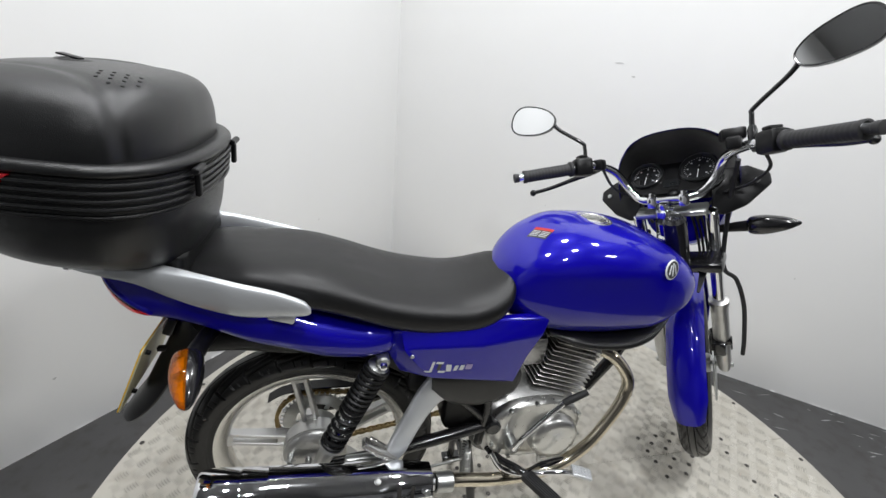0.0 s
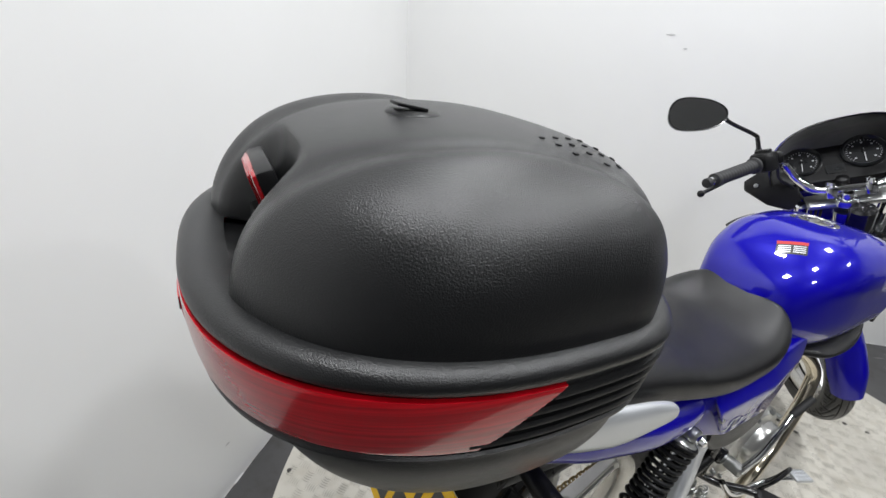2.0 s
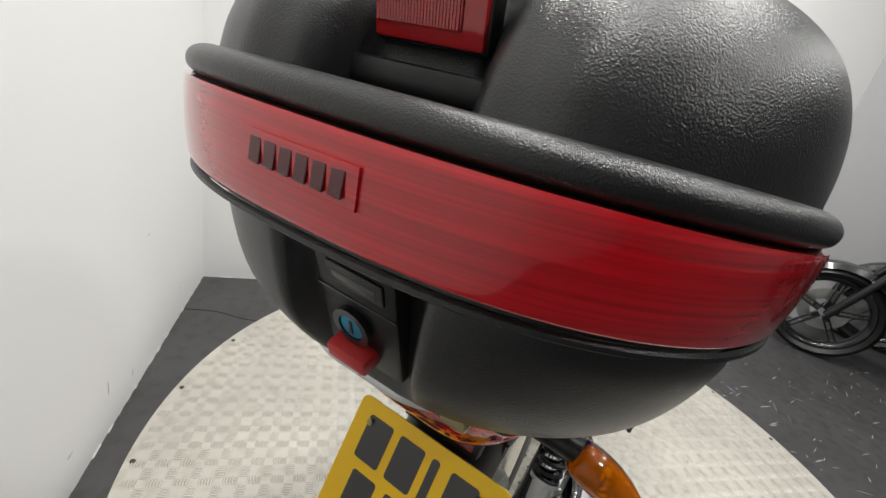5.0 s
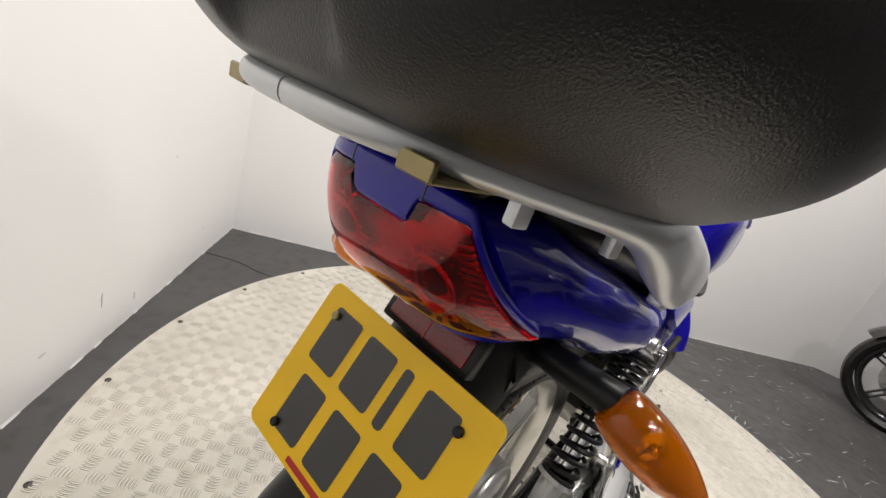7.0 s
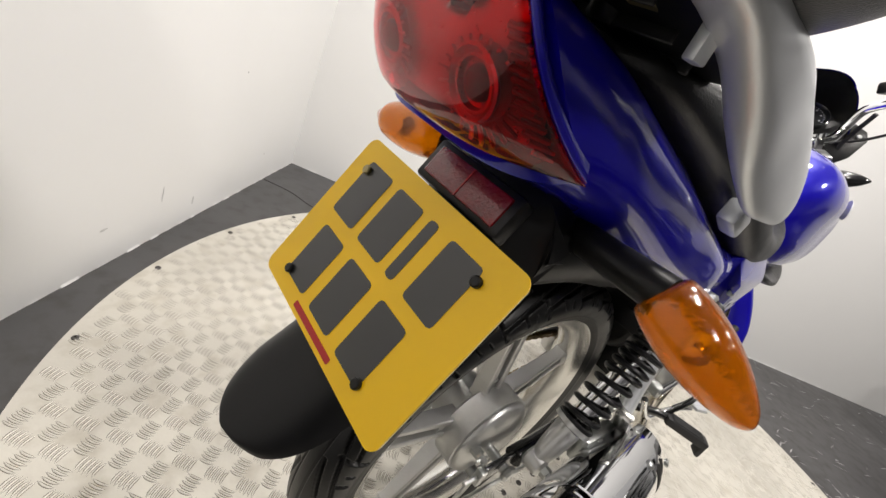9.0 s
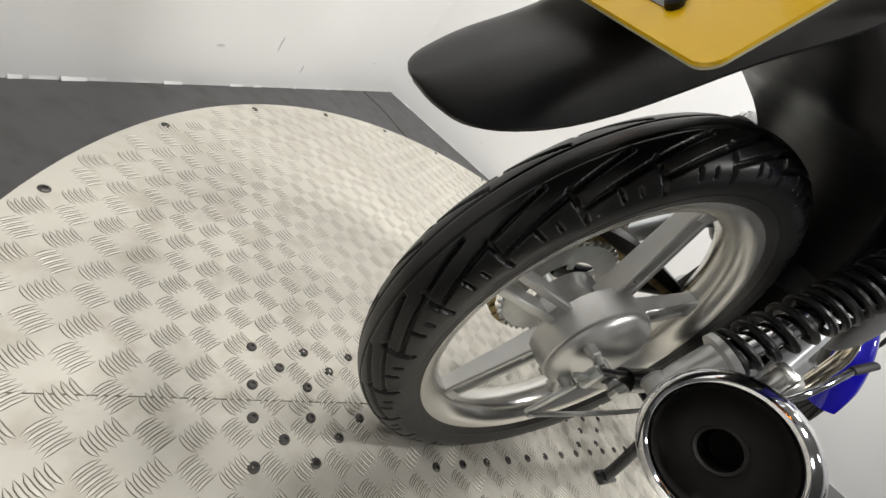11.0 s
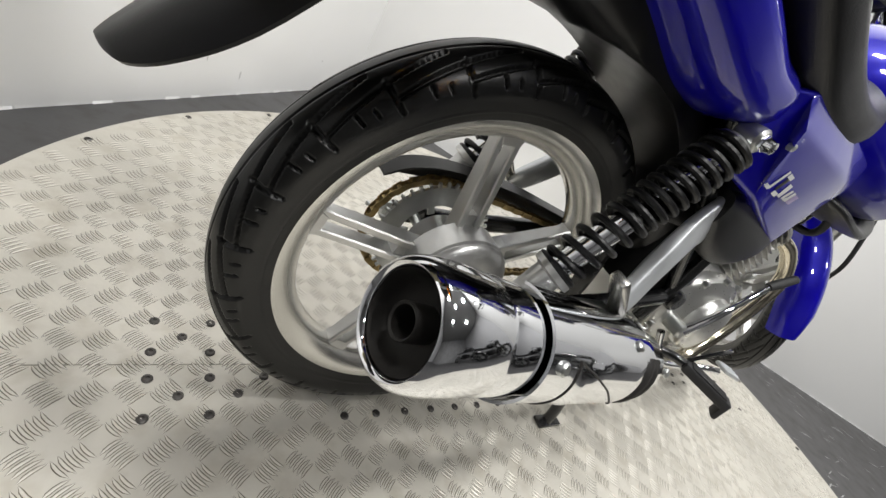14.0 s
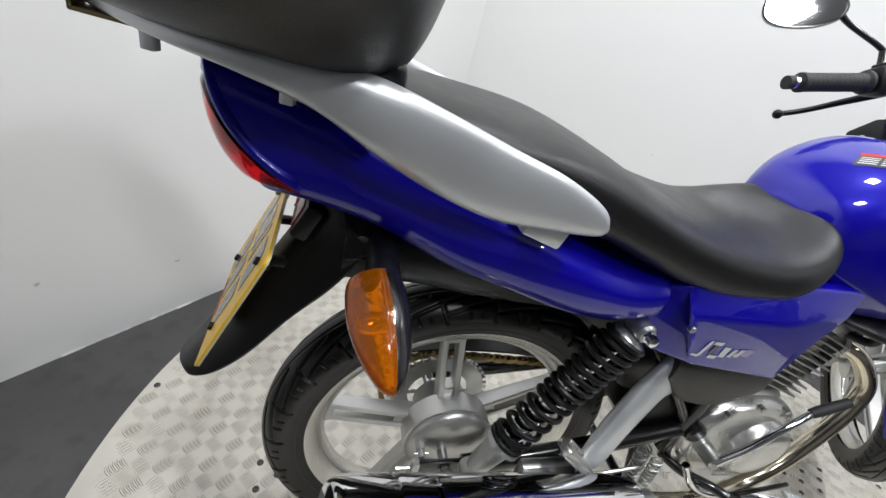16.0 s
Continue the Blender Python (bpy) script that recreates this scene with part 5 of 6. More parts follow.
# handlebar
bar = new("handlebar")
bar.parent = bike
HB = [(0.926, 0.0, 0.982), (0.926, 0.040, 0.982), (0.934, 0.075, 0.992), (0.944, 0.104, 1.025), (0.925, 0.130, 1.070), (0.880, 0.155, 1.092), (0.835, 0.185, 1.092), (0.775, 0.245, 1.086), (0.706, 0.314, 1.078)]
OUT = Vector((-0.022, -0.042, -0.014))
full = [tuple(Vector((x, -y, z)) + OUT * (1.0 if y > 0.18 else 0.6 if y > 0.15 else 0.0)) for x, y, z in HB[::-1]] + HB[1:]
fpart("bar_tube", tube(full, 0.0112, 16, 110), M_CHROME, bar, "bent chrome handlebar")
for s in (-1, 1):
    bm = block((0.030, 0.024, 0.034), 0.006, Matrix.Translation((0.926, s * 0.038, 0.977)))
    rod((0.916, s * 0.038, 0.987), (0.916, s * 0.038, 1.002), 0.007, 8, bm=bm)
    rod((0.936, s * 0.038, 0.987), (0.936, s * 0.038, 1.002), 0.007, 8, bm=bm)
    fpart("bar_clamp", bm, M_CHROME, bar)
    move = OUT if s < 0 else Vector()
    g0, g1 = Vector((0.812, s * 0.208, 1.089)) + move, Vector((0.716, s * 0.304, 1.079)) + move * 1.25
    gd = (g1 - g0).normalized()
    gl = (g1 - g0).length
    prof = [(0.012, 0.0), (0.021, 0.0), (0.021, 0.006), (0.0165, 0.010)]
    k = 0.014
    while k < gl - 0.012:
        prof += [(0.0165, k), (0.0158, k + 0.002), (0.0165, k + 0.004)]
        k += 0.009
    prof += [(0.0175, gl - 0.008), (0.0175, gl), (0.010, gl + 0.002), (0.010, gl + 0.012), (0.012, gl + 0.014), (0.012, gl + 0.026), (0, gl + 0.028)]
    fpart("grip", lathe(prof, g0, gd, 24), M_GRIPR, bar, "ribbed black rubber grip")
    sm = Matrix.Translation(Vector((0.832, s * 0.186, 1.092)) + move) @ Matrix.Rotation(s * math.radians(-45), 4, "Z")
    bm = block((0.048, 0.046, 0.050), 0.010, sm)
    block((0.016, 0.018, 0.010), 0.002, sm @ Matrix.Translation((-0.026, 0.0, 0.006)), 1, bm)
    block((0.010, 0.012, 0.008), 0.002, sm @ Matrix.Translation((-0.025, 0.0, -0.014)), 1, bm)
    block((0.022, 0.030, 0.008), 0.002, sm @ Matrix.Translation((0, 0, 0.028)), 1, bm)
    fpart("switch_block", bm, M_BLACKSM, bar, "black switch housing")
    lv = [(0.875, s * 0.150, 1.088), (0.895, s * 0.185, 1.080), (0.878, s * 0.235, 1.066), (0.842, s * 0.290, 1.048), (0.808, s * 0.330, 1.038)]
    lv = [tuple(Vector(p) + move + Vector((0.004, 0, 0.007)) * (k if s < 0 else 0)) for k, p in enumerate(lv)]
    bm = tube(lv, [0.009, 0.008, 0.0065, 0.0055, 0.0055], 10, 24)
    bmesh.ops.create_uvsphere(bm, u_segments=14, v_segments=8, radius=0.0095, matrix=Matrix.Translation(lv[-1]))
    fpart("lever", bm, M_BLACKSM if s > 0 else M_GLOSSBLK, bar, "black hand lever")
    fpart("lever_perch", block((0.035, 0.030, 0.030), 0.006, Matrix.Translation((0.872, s * 0.155, 1.094))), M_BLACKSM, bar)
fpart("brake_reservoir", block((0.040, 0.050, 0.028), 0.006, Matrix.Translation((0.892, -0.150, 1.116)) @ Matrix.Rotation(0.3, 4, "Z")), M_BLACKSM, bar, "black brake fluid reservoir")
fpart("throttle_cable", tube([(0.862, -0.21, 1.066), (0.90, -0.215, 1.03), (0.96, -0.17, 1.0), (1.0, -0.10, 0.98), (0.99, -0.05, 0.92)], 0.0038, 8, 30), M_GRIPR, bar)
fpart("clutch_cable", tube([(0.885, 0.150, 1.08), (0.93, 0.14, 1.03), (0.99, 0.10, 0.99), (1.0, 0.06, 0.92)], 0.0038, 8, 24), M_GRIPR, bar)
for s in (-1, 1):
    for k in range(3):
        fpart("cable", tube([(1.0, s * (0.03 + 0.012 * k), 0.96), (1.035, s * (0.04 + 0.01 * k), 0.88), (1.01, s * (0.05 + 0.008 * k), 0.80), (0.96, s * 0.05, 0.73)], 0.0036, 8, 20), M_GRIPR, bike)


# rear-view mirrors
def mirror(s, joint):
    mir = new("rear_view_mirror")
    mir.parent = bike
    j = Vector(joint)
    base = Vector((0.866, s * 0.190, 1.103))
    fpart("stem", tube([base, base + Vector((0, 0, 0.045)), base + Vector((-0.003, s * 0.006, 0.060)), base.lerp(j, 0.75) + Vector((0, 0, 0.008)), j], [0.0060, 0.0052, 0.0052, 0.0052, 0.0065], 10, 30), M_GLOSSBLK, mir, "bent black mirror stem")
    bm = lathe([(0, -0.014), (0.009, -0.014), (0.010, 0.012), (0.007, 0.022), (0, 0.022)], base, (0, 0, 1), 12)
    fpart("stem_nut", bm, M_GLOSSBLK, mir)
    out = Vector((-0.10, s * 1.0, 0.28)).normalized()
    face = Vector((-1.0, s * -0.05, 0.25))
    face = (face - out * face.dot(out)).normalized()
    up = face.cross(out)
    if up.z < 0:
        up = -up
    c = j + out * 0.0575
    rings = []
    for q, (h, sc) in enumerate(((0.0, 0.93), (0.001, 1.0), (-0.006, 1.0), (-0.016, 0.90), (-0.024, 0.66), (-0.028, 0.3))):
        ring = []
        for k in range(40):
            t = 2 * math.pi * k / 40
            ct, st = math.cos(t), math.sin(t)
            x = math.copysign(abs(ct) ** 0.80, ct) * 0.069 * sc
            y = math.copysign(abs(st) ** 0.85, st) * (0.043 + 0.010 * ct) * sc
            ring.append(c + out * x + up * y + face * (h + 0.008))
        rings.append(ring)
    fpart("shell", skin(rings), M_GLOSSBLK, mir, "black mirror shell")
    bm = bmesh.new()
    vs = []
    for k in range(40):
        t = 2 * math.pi * k / 40
        ct, st = math.cos(t), math.sin(t)
        vs.append(bm.verts.new(c + out * (math.copysign(abs(ct) ** 0.80, ct) * 0.0645) + up * (math.copysign(abs(st) ** 0.85, st) * (0.0395 + 0.0095 * ct)) + face * 0.0086))
    bm.faces.new(vs)
    fpart("glass", bm, M_MIRROR, mir, "mirror glass", smooth=False)


mirror(1, (0.832, 0.264, 1.228))
mirror(-1, (0.825, -0.278, 1.232))

# instrument cowl
cowl = new("instrument_cowl")
cowl.parent = bike


def visor(dr, x_shift=0.0):
    """Half dome over the dials, open towards the rider."""
    rows = []
    for i in range(15):
        u = i / 14
        row = []
        for k in range(33):
            a = math.radians(-28 + 236 * k / 32)
            w = (0.150 - 0.04 * u ** 2 + dr)
            h = (0.133 - 0.06 * u ** 2 + dr)
            x = 0.985 + 0.20 * u + 0.05 * (1 - math.sin(max(0, a))) * 0 + x_shift
            if i == 0:
                x += 0.055 * (1 - max(0, math.sin(a)))
            ca, sa = math.cos(a), math.sin(a)
            row.append(Vector((x - 0.05 * (1 - u) * max(0, sa), math.copysign(abs(ca) ** 0.78, ca) * w, 1.030 + math.copysign(abs(sa) ** 0.78, sa) * h - 0.03 * u)))
        rows.append(row)
    return rows


ro, ri = visor(0.0), visor(-0.004)
bm = bmesh.new()
skin(ro, closed=False, cap=False, bm=bm)
fpart("cowl_shell", bm, M_BLUE, cowl, "blue outer headlamp cowl")
bm = bmesh.new()
skin(ri, closed=False, cap=False, bm=bm)
fpart("cowl_lining", bm, M_BLACKSM, cowl, "black inner lining")
bm = lathe([(0, 0.075), (0.075, 0.070), (0.105, 0.045), (0.115, 0.0), (0.105, -0.05), (0, -0.06)], (1.13, 0, 0.955), (1, 0, -0.1), 36)
fpart("headlamp_body", bm, M_BLUE, cowl)
DN = Vector((-0.80, 0, 0.60)).normalized()
DX, DU = Vector((0, -1, 0)), Vector((0.60, 0, 0.80))
DM = Matrix.Translation((1.016, 0.008, 1.050)) @ Matrix(((DX.x, DU.x, DN.x, 0), (DX.y, DU.y, DN.y, 0), (DX.z, DU.z, DN.z, 0), (0, 0, 0, 1)))
bm = slab(rounded(0.250, 0.105, 0.045, 8), DM @ Matrix.Translation((0, -0.01, -0.040)), 0.040)
fpart("dash_panel", bm, M_BLACKSM, cowl, "black dash panel")
for dx, rr, name in ((-0.066, 0.040, "rev_counter"), (0.064, 0.043, "speedometer")):
    c = DM @ Vector((dx, 0.004 if dx < 0 else 0.010, 0.0))
    gauge = new(name)
    gauge.parent = cowl
    bm = lathe([(0, 0.002), (rr - 0.003, 0.002), (rr - 0.002, 0.010), (rr, 0.012), (rr + 0.004, 0.009), (rr + 0.006, -0.01), (0, -0.01)], c, DN, 40)
    bm.transform(F)
    body = finish(name + "_body", bm, M_DIAL, cowl, "round dial with a black face")
    bpy.data.objects.remove(gauge)
    bm = bmesh.new()
    for k in range(25):
        a = math.radians(225 - 270 * k / 24)
        big = k % 4 == 0
        block((0.0045 if big else 0.0028, 0.0009, 0.0006), 0, DM @ Matrix.Translation((dx + math.cos(a) * rr * 0.80, (0.004 if dx < 0 else 0.010) + math.sin(a) * rr * 0.80, 0.003)) @ Matrix.Rotation(a, 4, "Z"), 1, bm)
    for k in range(7):
        a = math.radians(225 - 270 * k / 6)
        block((0.0040, 0.0030, 0.0005), 0, DM @ Matrix.Translation((dx + math.cos(a) * rr * 0.62, (0.004 if dx < 0 else 0.010) + math.sin(a) * rr * 0.62, 0.003)), 1, bm)
    fpart("scale_marks", bm, M_WHITE, body, smooth=False)
    a = math.radians(-92 if dx > 0 else -95)
    bm = block((rr * 0.95, 0.0016, 0.0010), 0, DM @ Matrix.Translation((dx + math.cos(a) * rr * 0.28, (0.004 if dx < 0 else 0.010) + math.sin(a) * rr * 0.28, 0.0045)) @ Matrix.Rotation(a, 4, "Z"))
    fpart("needle", bm, M_WHITE, body, smooth=False)
    fpart("needle_hub", rod(DM @ Vector((dx, 0.004 if dx < 0 else 0.010, 0.002)), DM @ Vector((dx, 0.004 if dx < 0 else 0.010, 0.0065)), 0.005, 14), M_BLACKSM, body)
bm = slab(rounded(0.040, 0.026, 0.004, 3), DM @ Matrix.Translation((0.0, -0.030, 0.0002)), 0.002)
fpart("warning_light_panel", bm, M_DIAL, cowl)
fpart("ignition_switch", lathe([(0, 0.012), (0.010, 0.012), (0.015, 0.008), (0.017, -0.02), (0, -0.02)], (0.985, 0.0, 0.995), (-0.5, 0, 0.86), 20), M_BLACKSM, cowl)
for s in (-1, 1):
    out = [(0.085, 0.045), (0.160, 0.047), (0.205, 0.022), (0.208, -0.004), (0.160, -0.052), (0.115, -0.072), (0.085, -0.066)]
    m = Matrix.Translation((0.985, 0, 1.000)) @ Matrix(((0.22, 0.28, -1, 0), (s, 0, 0.22 * s, 0), (0, 1, 0.28, 0), (0, 0, 0, 1)))
    bm = slab(out if s > 0 else out[::-1], m, 0.014, 0.005)
    fpart("cowl_wing", bm, M_BLACKSM, cowl, "black side wing of the cowl")
    fpart("wing_screw", rod((1.03, s * 0.180, 1.005), (1.006, s * 0.182, 1.010), 0.006, 10), M_STEEL, cowl)
    # front indicators
    ind = new("front_indicator")
    ind.parent = bike
    t0 = Vector((1.050, s * 0.125, 0.893))
    fpart("stalk", tube([(1.04, s * 0.085, 0.890), t0, (1.052, s * 0.155, 0.894)], [0.010, 0.013, 0.015], 12, 8), M_BLACKSM, ind)
    prof = spline([(0.0, 0.014), (0.01, 0.023), (0.04, 0.025), (0.08, 0.017), (0.105, 0.006), (0.110, 0.002)], 18)
    rings_b, rings_a = [], []
    for h, r in prof:
        c = Vector((1.052 - 0.10 * h, s * (0.152 + h), 0.895))
        rings_b.append([c + Vector((-math.cos(math.radians(-90 + 180 * k / 14)) * r, 0, math.sin(math.radians(-90 + 180 * k / 14)) * r)) for k in range(15)])
        rings_a.append([c + Vector((math.cos(math.radians(-90 + 180 * k / 14)) * r, 0, math.sin(math.radians(-90 + 180 * k / 14)) * r)) for k in range(15)])
    fpart("housing", skin(rings_b), M_GLOSSBLK, ind, "dark grey indicator housing")
    fpart("amber_lens", skin(rings_a), M_AMBER, ind)

# ---- top box on its rack ----
BASE = [(-0.425, 0, 0.916, 0.085, 0.006, 0.006, 5), (-0.415, 0, 0.915, 0.112, 0.010, 0.008, 6), (-0.36, 0, 0.911, 0.128, 0.014, 0.012, 7), (-0.28, 0, 0.903, 0.132, 0.017, 0.020, 8), (-0.205, 0, 0.896, 0.130, 0.018, 0.026, 8), (-0.186, 0, 0.894, 0.126, 0.017, 0.026, 7), (-0.181, 0, 0.893, 0.112, 0.012, 0.020, 6)]
mount = part("box_mount", loft_x(BASE, 40, 48), M_BLACKSM, bike, "black moulded mounting base under the top box", angle=30)
for k in range(5):
    part("mount_rib", block((0.004, 0.20, 0.012), 0.001, Matrix.Translation((-0.372 + 0.040 * k, 0.0, 0.896 - 0.0065 * k)), 1), M_BLACKSM, mount)
for x in (-0.33, -0.25):
    for y in (-0.045, 0.045):
        part("mount_boss", lathe([(0.0, -0.036), (0.010, -0.036), (0.013, -0.032), (0.013, 0.0), (0, 0)], (x, y, 0.906), (0, 0, 1), 20), M_BLACKSM, mount)
for s in (-1, 1):
    bm = block((0.205, 0.022, 0.0035), 0.001, Matrix.Translation((-0.324, s * 0.080, 0.886)) @ Matrix.Rotation(0.06, 4, "Y"))
    block((0.0035, 0.022, 0.010), 0.001, Matrix.Translation((-0.425, s * 0.080, 0.8955)), 1, bm)
    part("rack_bracket", bm, M_BRONZE, bike, "flat passivated steel bracket under the box")
    part("bracket_nut", rod((-0.30, s * 0.080, 0.888), (-0.30, s * 0.080, 0.878), 0.008, 6), M_BRONZE, bike)

box = thing("top_box", "black plastic motorcycle top box with a wrap-around red reflector", "top box", at=(0, 0, 0))
BC = Vector((-0.2538, -0.0081, 0))
FY = -0.020  # middle of the latch, the reflector and the handle hollow
# the box sits nose-down on the sloping rack
SEATED = Matrix.Translation((-0.3594, 0, 1.0456)) @ Matrix.Rotation(0.0794, 4, "Y") @ Matrix.Translation((0.345, 0, -1.06))
LEVEL = SEATED.inverted()
E_FRONT, E_REAR = 2.49, 2.57


def plan_point(t, fx, rx, hw, e=0.0):
    """A point of the plan outline at angle t: reach fx forward and rx back of the box's middle."""
    ct, st = math.cos(t), math.sin(t)
    e = (E_FRONT if ct > 0 else E_REAR) + e
    x = math.copysign(abs(ct) ** (2 / e), ct)
    y = math.copysign(abs(st) ** (2 / e), st) * hw
    return BC.x + x * (fx if x > 0 else rx), BC.y + y


def plan_ring(z, fx, rx, hw, e=0.0, n=96):
    return [Vector((*plan_point(2 * math.pi * k / n, fx, rx, hw, e), z)) for k in range(n)]


# base tub: two bulging halves at the back with a hollow for the latch between them
TUB = [(0.9134, 0.0663, 0.1268, 0.0956, 0), (0.9162, 0.0897, 0.158, 0.1307, 0), (0.9291, 0.1034, 0.1853, 0.1638, 0), (0.9623, 0.1151, 0.2145, 0.2009, 0), (1.0085, 0.1214, 0.2301, 0.2204, 0), (1.0454, 0.1214, 0.236, 0.2204, 0), (1.1, 0.1214, 0.236, 0.2204, 0)]
bm = skin([plan_ring(*s, n=280) for s in spline(TUB, 46)])
for v in bm.verts:
    lim = -0.452 - 0.36 * (v.co.z - 0.985)
    wide = 0.047 + 0.10 * (v.co.z - 0.985)
    k = 1 / (1 + math.exp((abs(v.co.y - FY) - wide) / 0.0022))
    if v.co.x < lim and v.co.z < 1.049:
        v.co.x += (lim - v.co.x) * k
part("tub", bm, M_BLACKPL, box, "black textured lower shell", angle=75)
# lip round the lid
LIP = [(1.0995, 0.1264, 0.2578, 0.2254), (1.1015, 0.1334, 0.2648, 0.2324), (1.1055, 0.1374, 0.2688, 0.2364), (1.112, 0.1374, 0.2688, 0.2364), (1.1175, 0.1324, 0.2638, 0.2314), (1.1195, 0.1224, 0.2538, 0.2214), (1.1165, 0.1024, 0.2338, 0.2014)]
bm = skin([plan_ring(*s) for s in spline(LIP, 20)], cap=False)
part("lid_lip", bm, M_BLACKPL, box, "rounded lip of the lid")
# belt below the lip
BELT = [(1.104, 0.1244, 0.2568, 0.2234), (1.1, 0.1334, 0.2658, 0.2324), (1.047, 0.1284, 0.2608, 0.2274), (1.041, 0.1184, 0.2508, 0.2174)]
bm = skin([plan_ring(*s) for s in BELT], cap=False)
part("belt", bm, M_BLACKPL, box)


bm = skin([plan_ring(z, fx, rx, hw, 0, 160) for z, fx, rx, hw in ((1.0465, 0.1310, 0.2610, 0.2290), (1.0450, 0.1330, 0.2630, 0.2310), (1.0425, 0.1330, 0.2630, 0.2310), (1.0400, 0.1300, 0.2590, 0.2270), (1.039, 0.124, 0.2535, 0.221))], cap=False)
part("lower_bead", bm, M_BLACKPL, box, "thin rolled rim below the red band")


def band(z0, z1, a0, a1, grow, mat, name, label="", slant=0.0):
    """A strip of the belt between two angles (degrees from straight ahead), standing proud; its ends may slant."""
    rings = []
    mid = (a0 + a1) / 2
    for k in range(121):
        ring = []
        fine = int((z1 - z0) / 0.0016) if slant else 3
        front = [(z0 + (z1 - z0) * q / fine, grow + 0.0018 * math.sin(math.pi * q / fine) ** 0.5 + (0.0004 if q % 2 else 0.0)) for q in range(fine + 1)]
        for z, g in front + [(z1, -0.004), (z0, -0.004)]:
            f = (z - 1.050) / 0.047
            a = mid + (a1 - a0) * (k / 120 - 0.5) * (1 - slant * (z1 - z) / (z1 - z0))
            x, y = plan_point(math.radians(a), 0.1254 + 0.005 * f + g, 0.2578 + 0.005 * f + g, 0.2244 + 0.005 * f + g)
            ring.append(Vector((x, y, z)))
        rings.append(ring)
    return part(name, skin(rings), mat, box, label)


red = band(1.050, 1.1000, 97, 263, 0.006, M_REDBAND, "reflector_band", "long red reflector band round the back", 0.13)
for k in range(4):
    z = 1.053 + k * 0.0120
    band(z, z + 0.0065, -98.5 - 3.5 * (3 - k), 98.5 + 3.5 * (3 - k), 0.006, M_BLACKPL, "side_rib")
BAND_X = lambda y, z: BC.x - (0.2663 + 0.005 * (z - 1.05) / 0.047) * (1 - (abs(y - BC.y) / 0.2304) ** E_REAR) ** (1 / E_REAR)
part("logo_field", skin([[Vector((BAND_X(y, z) - d, y, z)) for z, d in ((1.069, -0.001), (1.069, 0.0010), (1.088, 0.0010), (1.088, -0.001))] for y in (FY - 0.032 + 0.074 * i / 12 for i in range(13))]), M_REDBAND, red, "clear moulded field for the maker's mark")
for k in range(6):
    y = FY + 0.0315 - 0.0106 * k
    part("logo_bar", block((0.0012, 0.0082, 0.0125), 0.0005, Matrix.Translation((BAND_X(y, 1.0785) - 0.0013, y, 1.0785)), 1), M_LOGO, red)
# hinge clips at the front
HX = BC.x + 0.1312
for y in (BC.y - 0.12, BC.y + 0.12):
    bm = rod((HX + 0.002, y - 0.022, 1.100), (HX + 0.002, y + 0.022, 1.100), 0.006)
    block((0.010, 0.014, 0.050), 0.004, Matrix.Translation((HX, y, 1.078)), 2, bm)
    part("hinge", bm, M_BLACKSM, box)

# lid: two side domes, a flatter strip between them and a hollow handle recess in the rear
LID = [(1.115, 0.109, 0.242, 0.2175, 0.1), (1.1392, 0.109, 0.2368, 0.2165, 0.1), (1.1635, 0.1073, 0.2254, 0.2116, 0.1), (1.1867, 0.1031, 0.2068, 0.1999, 0.1), (1.2042, 0.0956, 0.1819, 0.1793, 0.1), (1.2168, 0.0822, 0.1488, 0.15, 0.1), (1.2245, 0.0621, 0.1069, 0.1109, 0.1), (1.2279, 0.031, 0.059, 0.0626, 0.1), (1.2289, 0.0017, 0.002, 0.0019, 0)]


def step(x):
    x = max(0.0, min(1.0, x))
    return x * x * (3 - 2 * x)


# sideways reach of the crease that bounds each side dome, from the back of the lid to its front
CREASE = [(-0.535, 0.062), (-0.500, 0.066), (-0.465, 0.074), (-0.42, 0.089), (-0.36, 0.106), (-0.31, 0.118), (-0.27, 0.135), (-0.235, 0.160), (-0.20, 0.192), (-0.17, 0.225), (-0.13, 0.26)]
CREASE = spline(CREASE, 80)


def crease_at(x):
    for (x0, c0), (x1, c1) in zip(CREASE, CREASE[1:]):
        if x <= x1:
            return c0 + (c1 - c0) * max(0.0, x - x0) / (x1 - x0)
    return CREASE[-1][1]


def lid_mesh():
    bm = skin([plan_ring(*s, n=360) for s in spline(LID, 120)])
    for v in bm.verts:
        x, y, z = v.co
        yy = abs(y - FY - (BC.y - FY) * step((x + 0.46) / 0.2))
        c = crease_at(x)
        out = Vector(((x - BC.x) * 0.8, y - BC.y, (z - 1.10) * 1.5)).normalized()
        dome = step((yy - c + 0.003) / 0.024)
        groove = math.exp(-((yy - c + 0.006) / 0.011) ** 2)
        fade = step((-0.14 - x) / 0.05)
        v.co += out * (0.0072 * dome - 0.0026 * groove) * fade
        # hollow at the back for the handle, with sloping cheeks and a soft upper edge
        k = step((c - 0.006 - yy) / (c - 0.034))
        lim = -0.4395 - 0.16 * (1.155 - z)
        if x < lim:
            v.co.x += (lim - v.co.x) * k
    for _ in range(5):
        bmesh.ops.smooth_vert(bm, verts=bm.verts, factor=0.5, use_axis_x=True, use_axis_y=True, use_axis_z=True)
    return bm


